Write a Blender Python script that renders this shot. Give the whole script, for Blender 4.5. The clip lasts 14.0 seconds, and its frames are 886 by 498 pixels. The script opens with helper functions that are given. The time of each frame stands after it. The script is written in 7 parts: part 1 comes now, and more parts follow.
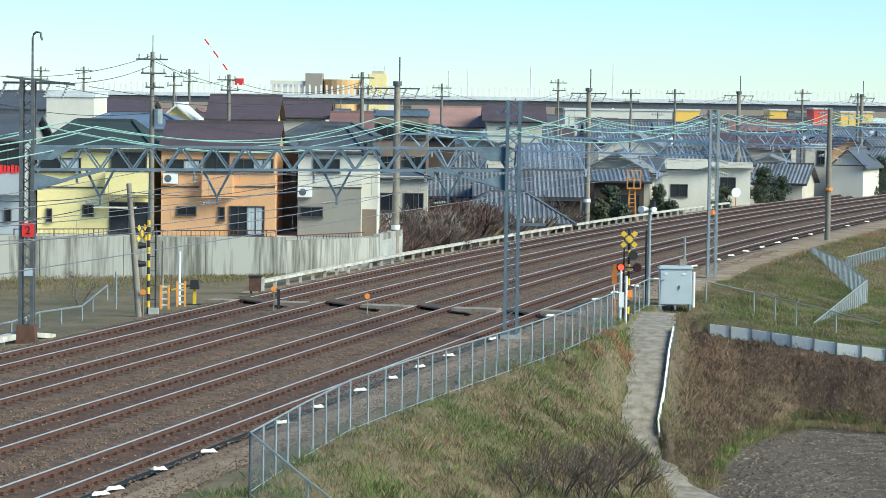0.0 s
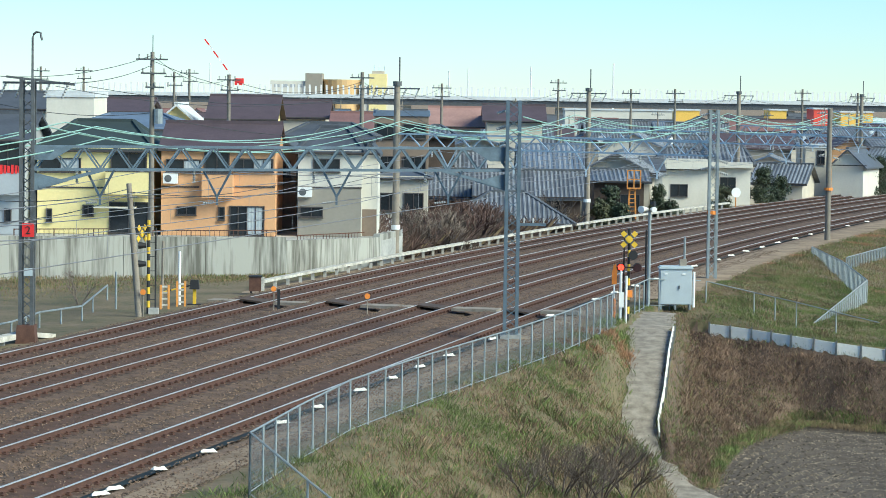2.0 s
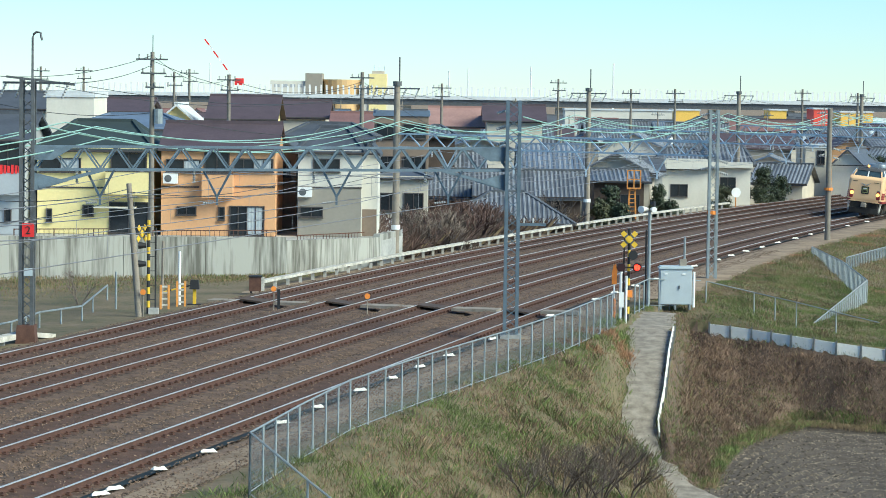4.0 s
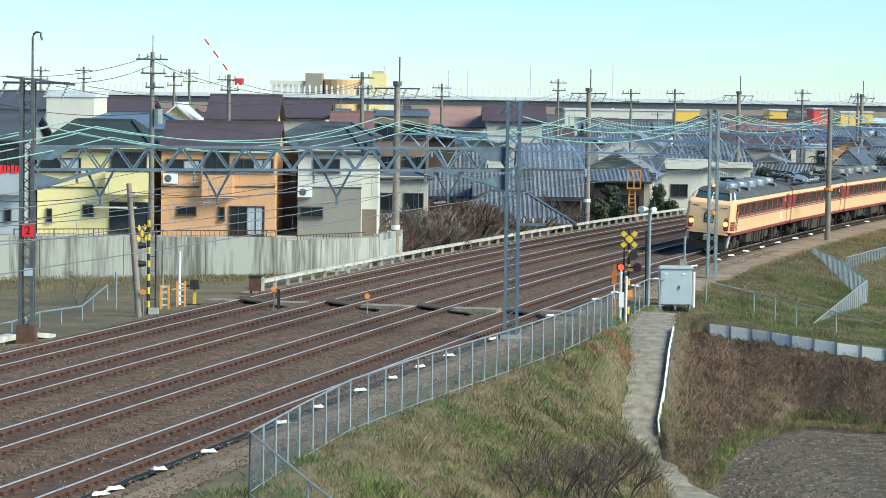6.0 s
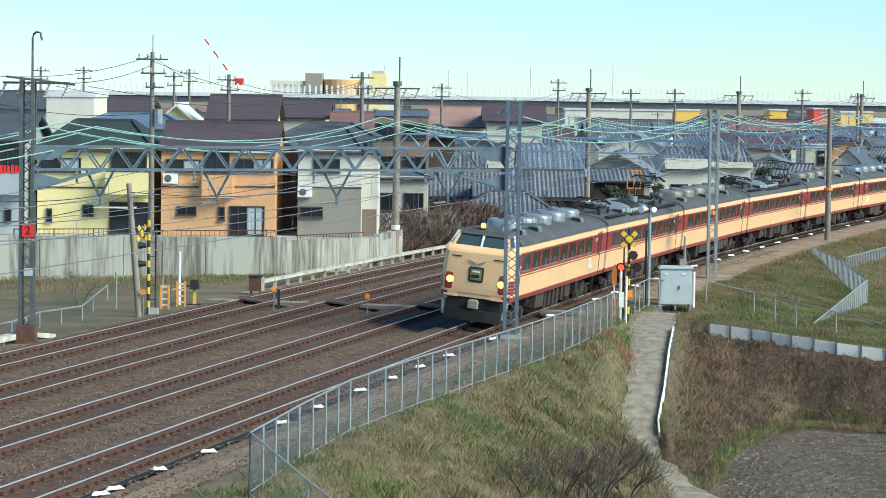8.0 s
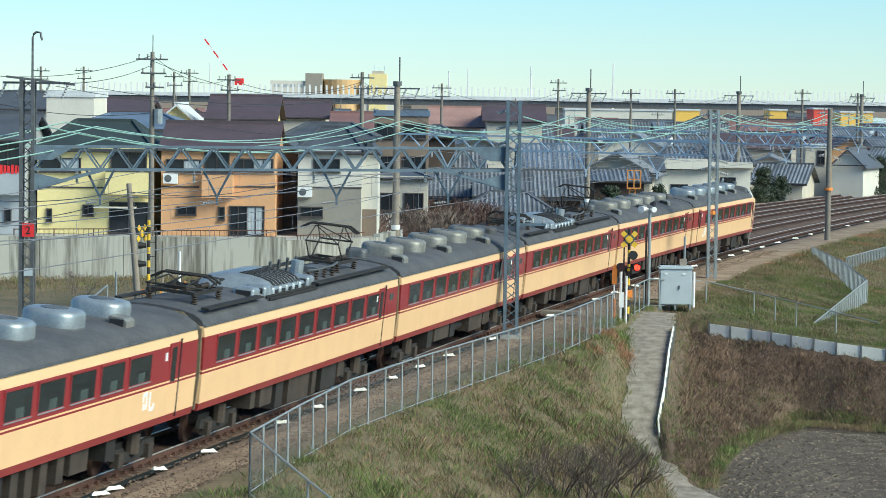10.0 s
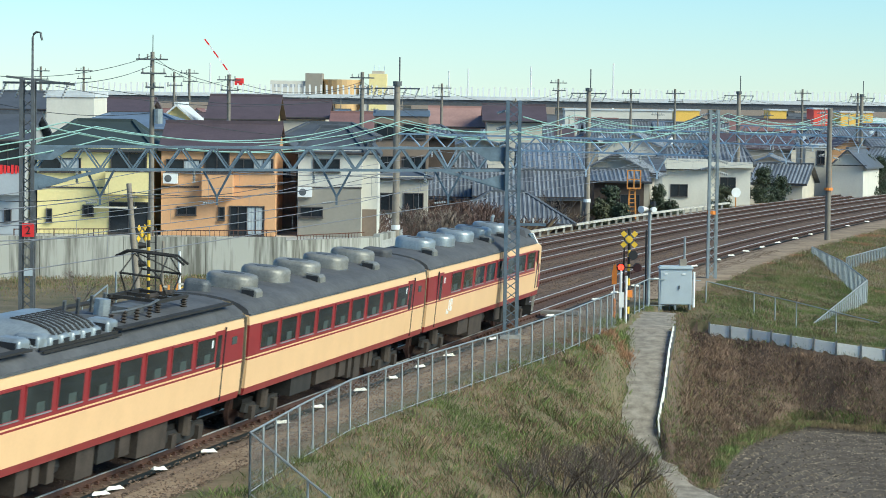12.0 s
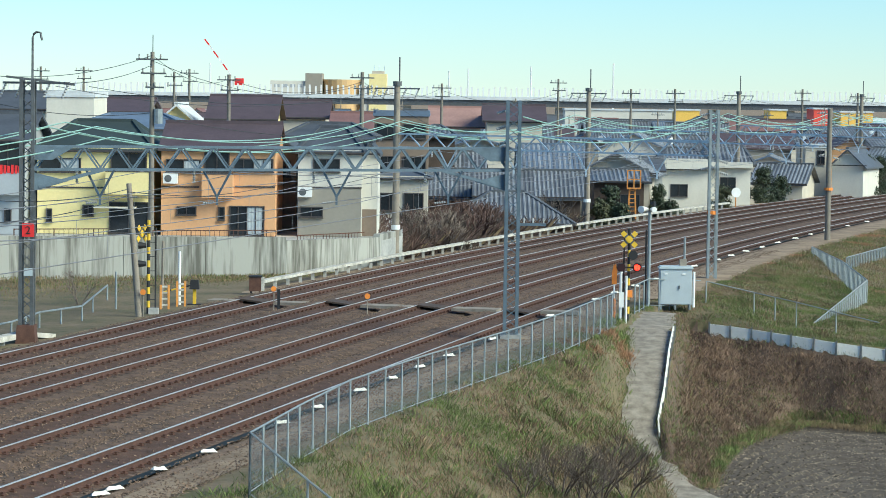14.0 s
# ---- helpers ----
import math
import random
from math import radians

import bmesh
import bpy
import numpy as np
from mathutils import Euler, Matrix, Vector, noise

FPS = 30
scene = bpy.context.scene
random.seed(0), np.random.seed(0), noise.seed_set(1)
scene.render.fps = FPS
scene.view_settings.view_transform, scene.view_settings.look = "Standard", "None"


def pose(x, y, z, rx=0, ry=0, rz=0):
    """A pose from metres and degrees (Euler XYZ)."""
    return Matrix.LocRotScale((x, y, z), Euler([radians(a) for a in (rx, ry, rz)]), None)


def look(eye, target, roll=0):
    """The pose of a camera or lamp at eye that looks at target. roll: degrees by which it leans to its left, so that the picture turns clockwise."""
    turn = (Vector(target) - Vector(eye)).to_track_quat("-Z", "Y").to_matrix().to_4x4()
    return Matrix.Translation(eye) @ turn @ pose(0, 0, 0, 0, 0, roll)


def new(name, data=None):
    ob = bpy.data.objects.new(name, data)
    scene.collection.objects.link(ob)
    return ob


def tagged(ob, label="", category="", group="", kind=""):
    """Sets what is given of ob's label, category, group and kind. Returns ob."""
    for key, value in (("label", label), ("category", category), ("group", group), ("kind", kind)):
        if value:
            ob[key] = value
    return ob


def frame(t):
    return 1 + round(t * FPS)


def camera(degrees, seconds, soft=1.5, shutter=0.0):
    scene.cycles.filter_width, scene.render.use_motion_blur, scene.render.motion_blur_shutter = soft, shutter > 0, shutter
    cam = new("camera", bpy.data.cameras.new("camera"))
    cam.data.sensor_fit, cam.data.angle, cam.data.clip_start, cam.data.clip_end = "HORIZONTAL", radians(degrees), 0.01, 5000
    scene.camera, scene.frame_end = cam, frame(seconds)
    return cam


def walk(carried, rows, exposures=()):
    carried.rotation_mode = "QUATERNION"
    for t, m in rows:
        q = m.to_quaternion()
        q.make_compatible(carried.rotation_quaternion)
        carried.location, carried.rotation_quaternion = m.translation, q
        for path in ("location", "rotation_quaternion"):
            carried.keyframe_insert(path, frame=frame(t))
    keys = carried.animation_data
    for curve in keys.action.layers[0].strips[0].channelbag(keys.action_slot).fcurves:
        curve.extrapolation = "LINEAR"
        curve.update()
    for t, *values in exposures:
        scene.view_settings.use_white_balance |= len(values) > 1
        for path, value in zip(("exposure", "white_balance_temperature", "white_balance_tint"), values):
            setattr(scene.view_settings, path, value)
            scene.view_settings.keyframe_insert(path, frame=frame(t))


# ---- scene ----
EYE = (0.0, 0.0, 9.196)
cam = camera(18.56, 14.0, 0.6, 0.12)
VIEW = look(EYE, (0.0, 99.838, 9.196 - 5.692), 0.839)
walk(cam, [(0.0, VIEW), (14.0, VIEW)], [(0.0, 0.69, 5090, -7), (8.2, 0.67, 5090, -7), (10.3, 0.53, 5090, -7), (12.8, 0.53, 5090, -7), (14.0, 0.58, 5090, -7)])

# ---- light: a veiled warm afternoon sun from behind the camera, to its right ----
SUN_EL, SUN_AZ = radians(35), radians(121)      # azimuth clockwise from +y
world = bpy.data.worlds.new("sky")
scene.world = world
world.use_nodes = True
wn = world.node_tree.nodes
sky = wn.new("ShaderNodeTexSky")
sky.sky_type, sky.sun_disc = "NISHITA", False
sky.sun_elevation, sky.sun_rotation = SUN_EL, SUN_AZ
sky.altitude, sky.air_density, sky.dust_density, sky.ozone_density = 0, 1.0, 0.0, 5.0
world.node_tree.links.new(sky.outputs[0], wn["Background"].inputs[0])
wn["Background"].inputs[1].default_value = 0.088
sun = new("sun", bpy.data.lights.new("sun", "SUN"))
sun.data.energy, sun.data.angle, sun.data.color = 4.3, radians(38.0), (1.0, 0.81, 0.56)
sun_from = Vector((math.sin(SUN_AZ) * math.cos(SUN_EL), math.cos(SUN_AZ) * math.cos(SUN_EL), math.sin(SUN_EL)))
sun.matrix_world = look(sun_from * 100, (0, 0, 0))

# ---- the track's line: arc length s, offset o to the far side ----
TX0, TY0, TH, K0, DK = -16.284, 33.877, 1.32899, 0.000234, -2.111e-05
CANT = 0.099
TRACKS = ((0.0, 0.0), (3.90, 0.073), (7.99, 0.104), (11.90, 0.073))


def heading(s):
    return TH + K0 * s + DK * min(max(s - 40, 0), 60) ** 2 / 2 + DK * 60 * max(s - 100, 0)


LINE = []
_x, _y = TX0, TY0
for _i in range(0, 1421):                       # every half metre from s = -160 on
    LINE.append((_x, _y))
    _h = heading(_i * 0.5 - 160 + 0.25)
    _x += 0.5 * math.cos(_h)
    _y += 0.5 * math.sin(_h)
_dx, _dy = TX0 - LINE[320][0], TY0 - LINE[320][1]
LINE = [(a + _dx, b + _dy) for a, b in LINE]


def tk(s, o, z=0.0):
    """A place by the track: s along it, o across it, z up."""
    f = min(max((s + 160) * 2, 0), 1419.99)
    i = int(f)
    f -= i
    a, b = LINE[i], LINE[i + 1]
    h = heading(s)
    return Vector((a[0] + (b[0] - a[0]) * f - math.sin(h) * o, a[1] + (b[1] - a[1]) * f + math.cos(h) * o, z))


LARR = np.array(LINE)


def so_of(x, y):
    i = int(np.argmin((LARR[:, 0] - x) ** 2 + (LARR[:, 1] - y) ** 2))
    s = i * 0.5 - 160
    h = heading(s)
    dx, dy = x - LINE[i][0], y - LINE[i][1]
    return s + dx * math.cos(h) + dy * math.sin(h), -dx * math.sin(h) + dy * math.cos(h)


# ---- mesh helpers ----
class MB:
    def __init__(self):
        self.v, self.f = [], []

    def add(self, vs, fs):
        n = len(self.v)
        self.v += [tuple(p) for p in vs]
        self.f += [tuple(i + n for i in q) for q in fs]
        return self

    def box(self, cx, cy, cz, sx, sy, sz, m=None, taper=1.0):
        vs = [Vector((cx + sx / 2 * a * (taper if c > 0 else 1), cy + sy / 2 * b * (taper if c > 0 else 1), cz + sz / 2 * c))
              for c in (-1, 1) for a, b in ((-1, -1), (1, -1), (1, 1), (-1, 1))]
        if m is not None:
            vs = [m @ p for p in vs]
        return self.add(vs, ((3, 2, 1, 0), (4, 5, 6, 7), (0, 1, 5, 4), (1, 2, 6, 5), (2, 3, 7, 6), (3, 0, 4, 7)))

    def bar(self, a, b, w, h=None, up=(0, 0, 1)):
        """A square bar from a to b."""
        a, b = Vector(a), Vector(b)
        d = (b - a).normalized()
        u = Vector(up)
        if abs(d.dot(u)) > 0.98:
            u = Vector((0, 1, 0))
        x = d.cross(u).normalized() * w / 2
        y = x.cross(d).normalized() * (h or w) / 2
        vs = [p + i * x + j * y for p in (a, b) for i, j in ((-1, -1), (1, -1), (1, 1), (-1, 1))]
        return self.add(vs, ((3, 2, 1, 0), (4, 5, 6, 7), (0, 1, 5, 4), (1, 2, 6, 5), (2, 3, 7, 6), (3, 0, 4, 7)))

    def tube(self, pts, r, n=6, r1=None, cap=True):
        pts = [Vector(p) for p in pts]
        rings = []
        for i, p in enumerate(pts):
            d = (pts[min(i + 1, len(pts) - 1)] - pts[max(i - 1, 0)]).normalized()
            u = Vector((0, 0, 1)) if abs(d.z) < 0.9 else Vector((1, 0, 0))
            x = d.cross(u).normalized()
            y = x.cross(d)
            rr = r if r1 is None else r + (r1 - r) * i / (len(pts) - 1)
            rings.append([p + (x * math.cos(t) + y * math.sin(t)) * rr for t in [2 * math.pi * k / n for k in range(n)]])
        vs = [q for g in rings for q in g]
        fs = [(i * n + k, i * n + (k + 1) % n, (i + 1) * n + (k + 1) % n, (i + 1) * n + k) for i in range(len(pts) - 1) for k in range(n)]
        if cap:
            fs += [tuple(range(n - 1, -1, -1)), tuple(range((len(pts) - 1) * n, len(pts) * n))]
        return self.add(vs, fs)

    def loft(self, rings, closed=True, cap=True):
        n = len(rings[0])
        vs = [q for g in rings for q in g]
        fs = [(i * n + k, i * n + (k + 1) % n, (i + 1) * n + (k + 1) % n, (i + 1) * n + k)
              for i in range(len(rings) - 1) for k in range(n if closed else n - 1)]
        if cap and closed:
            fs += [tuple(range(n - 1, -1, -1)), tuple(range((len(rings) - 1) * n, len(rings) * n))]
        return self.add(vs, fs)

    def moved(self, m):
        self.v = [tuple(m @ Vector(p)) for p in self.v]
        return self


def mesh(name, mb, mat, smooth=False):
    me = bpy.data.meshes.new(name)
    me.from_pydata(mb.v, [], mb.f)
    me.materials.append(mat)
    if smooth:
        me.polygons.foreach_set("use_smooth", [True] * len(me.polygons))
    me.update()
    return me


def fixed(me):
    bm = bmesh.new()
    bm.from_mesh(me)
    bmesh.ops.recalc_face_normals(bm, faces=bm.faces)
    bm.to_mesh(me)
    bm.free()
    return me


def part(name, mb, mat, parent=None, label="", smooth=False):
    ob = new(name, fixed(mesh(name, mb, mat, smooth)))
    if smooth:
        ob.data.set_sharp_from_angle(angle=radians(38))
    if parent is not None:
        ob.parent = parent
    return tagged(ob, label)


def thing(name, x, y, z, rz=0.0, label="", category="", group="", kind=""):
    ob = new(name)
    ob.empty_display_size = 0.2
    ob.matrix_basis = pose(x, y, z, 0, 0, rz)
    return tagged(ob, label, category, group, kind)


def solid(name, mb, mat, label="", category="", group="", kind="", smooth=False):
    """A top-level thing of one mesh."""
    return tagged(part(name, mb, mat, None, "", smooth), label, category, group, kind)


# ---- materials ----
def material(name, col, rough=0.7, metal=0.0, var=0.25, scale=3.0, col2=None, bump=0.0, bscale=40.0, island=0.0, emit=0.0, coat=0.0, streak=False):
    m = bpy.data.materials.new(name)
    m.use_nodes = True
    t = m.node_tree
    N, L = t.nodes, t.links
    b = N["Principled BSDF"]
    b.inputs["Roughness"].default_value, b.inputs["Metallic"].default_value = rough, metal
    b.inputs["Coat Weight"].default_value = coat
    co = N.new("ShaderNodeTexCoord")
    src = co.outputs["Object"]
    if streak:
        mp = N.new("ShaderNodeMapping")
        mp.inputs["Scale"].default_value = (1, 1, 0.08)
        L.new(src, mp.inputs[0])
        src = mp.outputs[0]
    n1, n2 = N.new("ShaderNodeTexNoise"), N.new("ShaderNodeTexNoise")
    n1.inputs["Scale"].default_value, n1.inputs["Detail"].default_value = scale, 6
    n2.inputs["Scale"].default_value, n2.inputs["Detail"].default_value = scale * 9, 4
    L.new(src, n1.inputs["Vector"]), L.new(src, n2.inputs["Vector"])
    mixn = N.new("ShaderNodeMath")
    mixn.operation = "MULTIPLY_ADD"
    mixn.inputs[1].default_value, mixn.inputs[2].default_value = 0.4, 0.0
    L.new(n2.outputs[0], mixn.inputs[0])
    add = N.new("ShaderNodeMath")
    add.operation = "MULTIPLY_ADD"
    add.inputs[1].default_value = 0.6
    L.new(n1.outputs[0], add.inputs[0]), L.new(mixn.outputs[0], add.inputs[2])
    ramp = N.new("ShaderNodeValToRGB")
    c2 = col2 or tuple(min(1, c * (1 + var)) for c in col)
    c1 = tuple(c * (1 - var) for c in col) if col2 is None else col
    ramp.color_ramp.elements[0].position, ramp.color_ramp.elements[1].position = 0.36, 0.64
    ramp.color_ramp.elements[0].color, ramp.color_ramp.elements[1].color = (*c1, 1), (*c2, 1)
    L.new(add.outputs[0], ramp.inputs[0])
    out = ramp.outputs[0]
    if island:
        g = N.new("ShaderNodeNewGeometry")
        oi = N.new("ShaderNodeObjectInfo")
        s = N.new("ShaderNodeMath")
        s.operation = "ADD"
        L.new(g.outputs["Random Per Island"], s.inputs[0]), L.new(oi.outputs["Random"], s.inputs[1])
        fr = N.new("ShaderNodeMath")
        fr.operation = "FRACT"
        L.new(s.outputs[0], fr.inputs[0])
        mr = N.new("ShaderNodeMapRange")
        mr.inputs["To Min"].default_value, mr.inputs["To Max"].default_value = 1 - island, 1 + island
        L.new(fr.outputs[0], mr.inputs[0])
        hv = N.new("ShaderNodeHueSaturation")
        L.new(mr.outputs[0], hv.inputs["Value"]), L.new(out, hv.inputs["Color"])
        out = hv.outputs[0]
    L.new(out, b.inputs["Base Color"])
    if bump:
        n3, bp = N.new("ShaderNodeTexNoise"), N.new("ShaderNodeBump")
        n3.inputs["Scale"].default_value, n3.inputs["Detail"].default_value = bscale, 3
        L.new(co.outputs["Object"], n3.inputs["Vector"])
        bp.inputs["Strength"].default_value, bp.inputs["Distance"].default_value = bump, 0.03
        L.new(n3.outputs[0], bp.inputs["Height"]), L.new(bp.outputs[0], b.inputs["Normal"])
    if emit:
        b.inputs["Emission Color"].default_value, b.inputs["Emission Strength"].default_value = (*col, 1), emit
    return m


M = {}


def mat(key, *a, **k):
    M[key] = material(key, *a, **k)


mat("ballast", (0.052, 0.034, 0.023), 0.95, col2=(0.155, 0.1, 0.068), scale=2.2, bump=1.0, bscale=14)
mat("ballast_rusty", (0.038, 0.02, 0.013), 0.95, col2=(0.105, 0.058, 0.038), scale=2.6, bump=1.0, bscale=14)
mat("ballast_stone", (0.14, 0.097, 0.068), 0.9, island=0.6)
mat("gravel", (0.085, 0.058, 0.04), 0.95, col2=(0.22, 0.155, 0.108), scale=1.6, bump=0.9, bscale=18)
mat("rail_rust", (0.09, 0.045, 0.031), 0.75, var=0.3, scale=5)
mat("rail_head", (0.68, 0.66, 0.63), 0.34, 0.6, var=0.08)
mat("sleeper", (0.05, 0.032, 0.024), 0.9, var=0.35, island=0.3)
mat("sleeper_concrete", (0.13, 0.088, 0.065), 0.9, var=0.3, island=0.25)
mat("white_board", (0.78, 0.75, 0.66), 0.8, col2=(0.9, 0.87, 0.79), scale=2.0)
mat("soil", (0.16, 0.112, 0.068), 0.95, col2=(0.33, 0.25, 0.165), scale=0.6, bump=0.6, bscale=9)
mat("bank", (0.09, 0.085, 0.038), 0.95, col2=(0.2, 0.15, 0.09), scale=0.45, bump=0.7, bscale=10)
mat("bank_brown", (0.075, 0.05, 0.034), 0.95, col2=(0.17, 0.118, 0.08), scale=0.6, bump=0.7, bscale=10)
mat("field_soil", (0.045, 0.035, 0.026), 0.98, col2=(0.12, 0.096, 0.072), scale=1.5, bump=0.8, bscale=8)
mat("field_clod", (0.15, 0.122, 0.09), 0.98, var=0.35, scale=0.6, island=0.85)
mat("grass_green", (0.12, 0.15, 0.04), 0.8, var=0.4, scale=0.5, island=0.45)
mat("grass_dry", (0.21, 0.155, 0.085), 0.85, var=0.3, scale=0.5, island=0.4)
mat("grass_red", (0.27, 0.15, 0.08), 0.85, var=0.3, scale=0.5, island=0.35)
mat("weed_dark", (0.2, 0.135, 0.092), 0.9, var=0.35, scale=0.7, island=0.45)
# weed colour at about half value: shade among the tufts, put into the paint
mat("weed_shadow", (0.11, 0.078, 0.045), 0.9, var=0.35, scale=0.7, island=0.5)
mat("dark_green", (0.014, 0.024, 0.02), 0.9, var=0.4, scale=1.5)
mat("thicket", (0.075, 0.05, 0.04), 0.9, var=0.35, scale=0.7, island=0.45)
mat("asphalt", (0.16, 0.137, 0.108), 0.95, col2=(0.36, 0.318, 0.258), scale=2.4, bump=0.4, bscale=30)
mat("concrete", (0.3, 0.3, 0.285), 0.9, col2=(0.5, 0.49, 0.46), scale=0.7, bump=0.2, bscale=12)
mat("wall_concrete", (0.13, 0.125, 0.105), 0.9, col2=(0.39, 0.385, 0.345), scale=0.75, bump=0.15, bscale=6, streak=True)
for _n in M["wall_concrete"].node_tree.nodes:
    if _n.type == "VALTORGB":                   # mostly clean, with a few dark runs
        _n.color_ramp.elements[0].position, _n.color_ramp.elements[1].position = 0.38, 0.54
mat("white_concrete", (0.3, 0.28, 0.24), 0.85, col2=(0.66, 0.63, 0.56), scale=2.2)
mat("galv", (0.3, 0.33, 0.34), 0.5, 0.35, var=0.18, scale=4)
mat("steel_blue", (0.13, 0.17, 0.21), 0.55, 0.3, var=0.2, scale=3)
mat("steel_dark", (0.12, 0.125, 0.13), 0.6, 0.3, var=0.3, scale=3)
mat("steel_light", (0.5, 0.58, 0.66), 0.5, 0.3, var=0.15, scale=3)
mat("pole_concrete", (0.2, 0.18, 0.15), 0.9, var=0.2, scale=2)
mat("pole_light", (0.27, 0.235, 0.19), 0.9, var=0.2, scale=2)
mat("rust", (0.1, 0.05, 0.035), 0.9, var=0.3, scale=4)
mat("wire_green", (0.4, 0.6, 0.5), 0.4, 0.3, var=0.1)
mat("wire_grey", (0.26, 0.26, 0.27), 0.5, 0.4, var=0.1)
mat("wire_dark", (0.05, 0.055, 0.06), 0.6, var=0.1)
mat("white", (0.8, 0.8, 0.78), 0.5, var=0.06)
mat("porcelain", (0.42, 0.42, 0.4), 0.25, var=0.05)
mat("black", (0.02, 0.02, 0.022), 0.6, var=0.2)
mat("yellow", (0.75, 0.5, 0.03), 0.5, var=0.12)
mat("orange", (0.8, 0.27, 0.04), 0.5, var=0.12)
mat("orange_steel", (0.6, 0.26, 0.05), 0.6, var=0.2)
mat("red", (0.7, 0.03, 0.03), 0.5, var=0.1)
mat("cabinet", (0.46, 0.51, 0.54), 0.5, var=0.06, scale=2)
mat("cream", (0.8, 0.53, 0.28), 0.38, var=0.04, scale=1.2, coat=0.25)
mat("crimson", (0.25, 0.028, 0.032), 0.35, var=0.08, scale=1.2, coat=0.25)
mat("train_roof", (0.055, 0.055, 0.058), 0.75, col2=(0.1, 0.1, 0.105), scale=0.8)
mat("cooler", (0.17, 0.165, 0.145), 0.5, 0.3, col2=(0.3, 0.29, 0.26), scale=1.5)
mat("cooler_cover", (0.3, 0.33, 0.35), 0.42, 0.45, var=0.2, scale=2)
mat("underframe", (0.022, 0.02, 0.018), 0.85, var=0.4, scale=2)
mat("underbox", (0.05, 0.038, 0.029), 0.8, var=0.35, scale=2)
mat("rubber", (0.2, 0.16, 0.1), 0.8, var=0.2)
mat("glass_dark", (0.02, 0.03, 0.032), 0.08, var=0.2)
mat("window_dark", (0.022, 0.026, 0.032), 0.12, var=0.3, scale=0.6)
mat("curtain", (0.42, 0.45, 0.47), 0.9, var=0.15, scale=2)
mat("lamp_warm", (1.0, 0.42, 0.07), 0.4, emit=2.2)
mat("lamp_red", (1.0, 0.025, 0.008), 0.4, emit=4)
mat("lens_dark", (0.03, 0.008, 0.008), 0.4)

# ---- ground ----
PATH_LINE = ((9.23, 118.15, -0.25, 1.0), (8.67, 112.69, -0.50, 0.95), (8.27, 107.82, -1.10, 0.75), (7.79, 103.39, -2.20, 0.7), (7.32, 100.81, -3.30, 0.72), (7.19, 98.12, -4.00, 1.0), (7.98, 94.54, -4.50, 1.1), (9.20, 90.80, -4.80, 1.2))
BOARDS = ((11.85, 119.84), (13.63, 118.97), (15.23, 117.83), (17.06, 116.80), (19.10, 116.12), (20.73, 115.42))
FIELD_Z = -4.6


def smooth(a, b, x):
    t = min(max((x - a) / (b - a), 0.0), 1.0)
    return t * t * (3 - 2 * t)


def path_at(y):
    """Centre x, height and half width of the footpath at y."""
    p = PATH_LINE
    if y >= p[0][1]:
        return p[0][0], p[0][2], p[0][3]
    for a, b in zip(p, p[1:]):
        if y >= b[1]:
            f = (a[1] - y) / (a[1] - b[1])
            return tuple(a[i] + (b[i] - a[i]) * f for i in (0, 2, 3))
    return p[-1][0], p[-1][2], p[-1][3]


FIELD_EDGE = ((8.6, 90.0), (9.03, 93.04), (9.48, 95.0), (10.39, 101.0), (11.2, 105.0), (12.43, 108.9), (15.21, 113.6), (19.7, 117.0), (30.0, 121.0))


def field_y(x):
    """How far the ploughed field reaches, at this x."""
    if x <= FIELD_EDGE[0][0]:
        return 40.0
    for p, q in zip(FIELD_EDGE, FIELD_EDGE[1:]):
        if x <= q[0]:
            return min(board_y(x) - 3.9, p[1] + (q[1] - p[1]) * (x - p[0]) / (q[0] - p[0]))
    return board_y(x) - 3.9


def board_y(x):
    b = BOARDS
    if x <= b[0][0]:
        return b[0][1] + 0.5 * (b[0][0] - x)
    for p, q in zip(b, b[1:]):
        if x <= q[0]:
            return p[1] + (q[1] - p[1]) * (x - p[0]) / (q[0] - p[0])
    return b[-1][1] - 0.25 * (x - b[-1][0])


def bed(o):
    """The ballast's height across the tracks."""
    best = min(TRACKS, key=lambda t: abs(t[0] - o))
    d = o - best[0]
    z = best[1] + CANT * max(min(d, 1.35), -1.35) - 0.17
    if abs(d) > 1.35:
        z -= 0.16 * smooth(1.35, 1.95, abs(d))
    return z


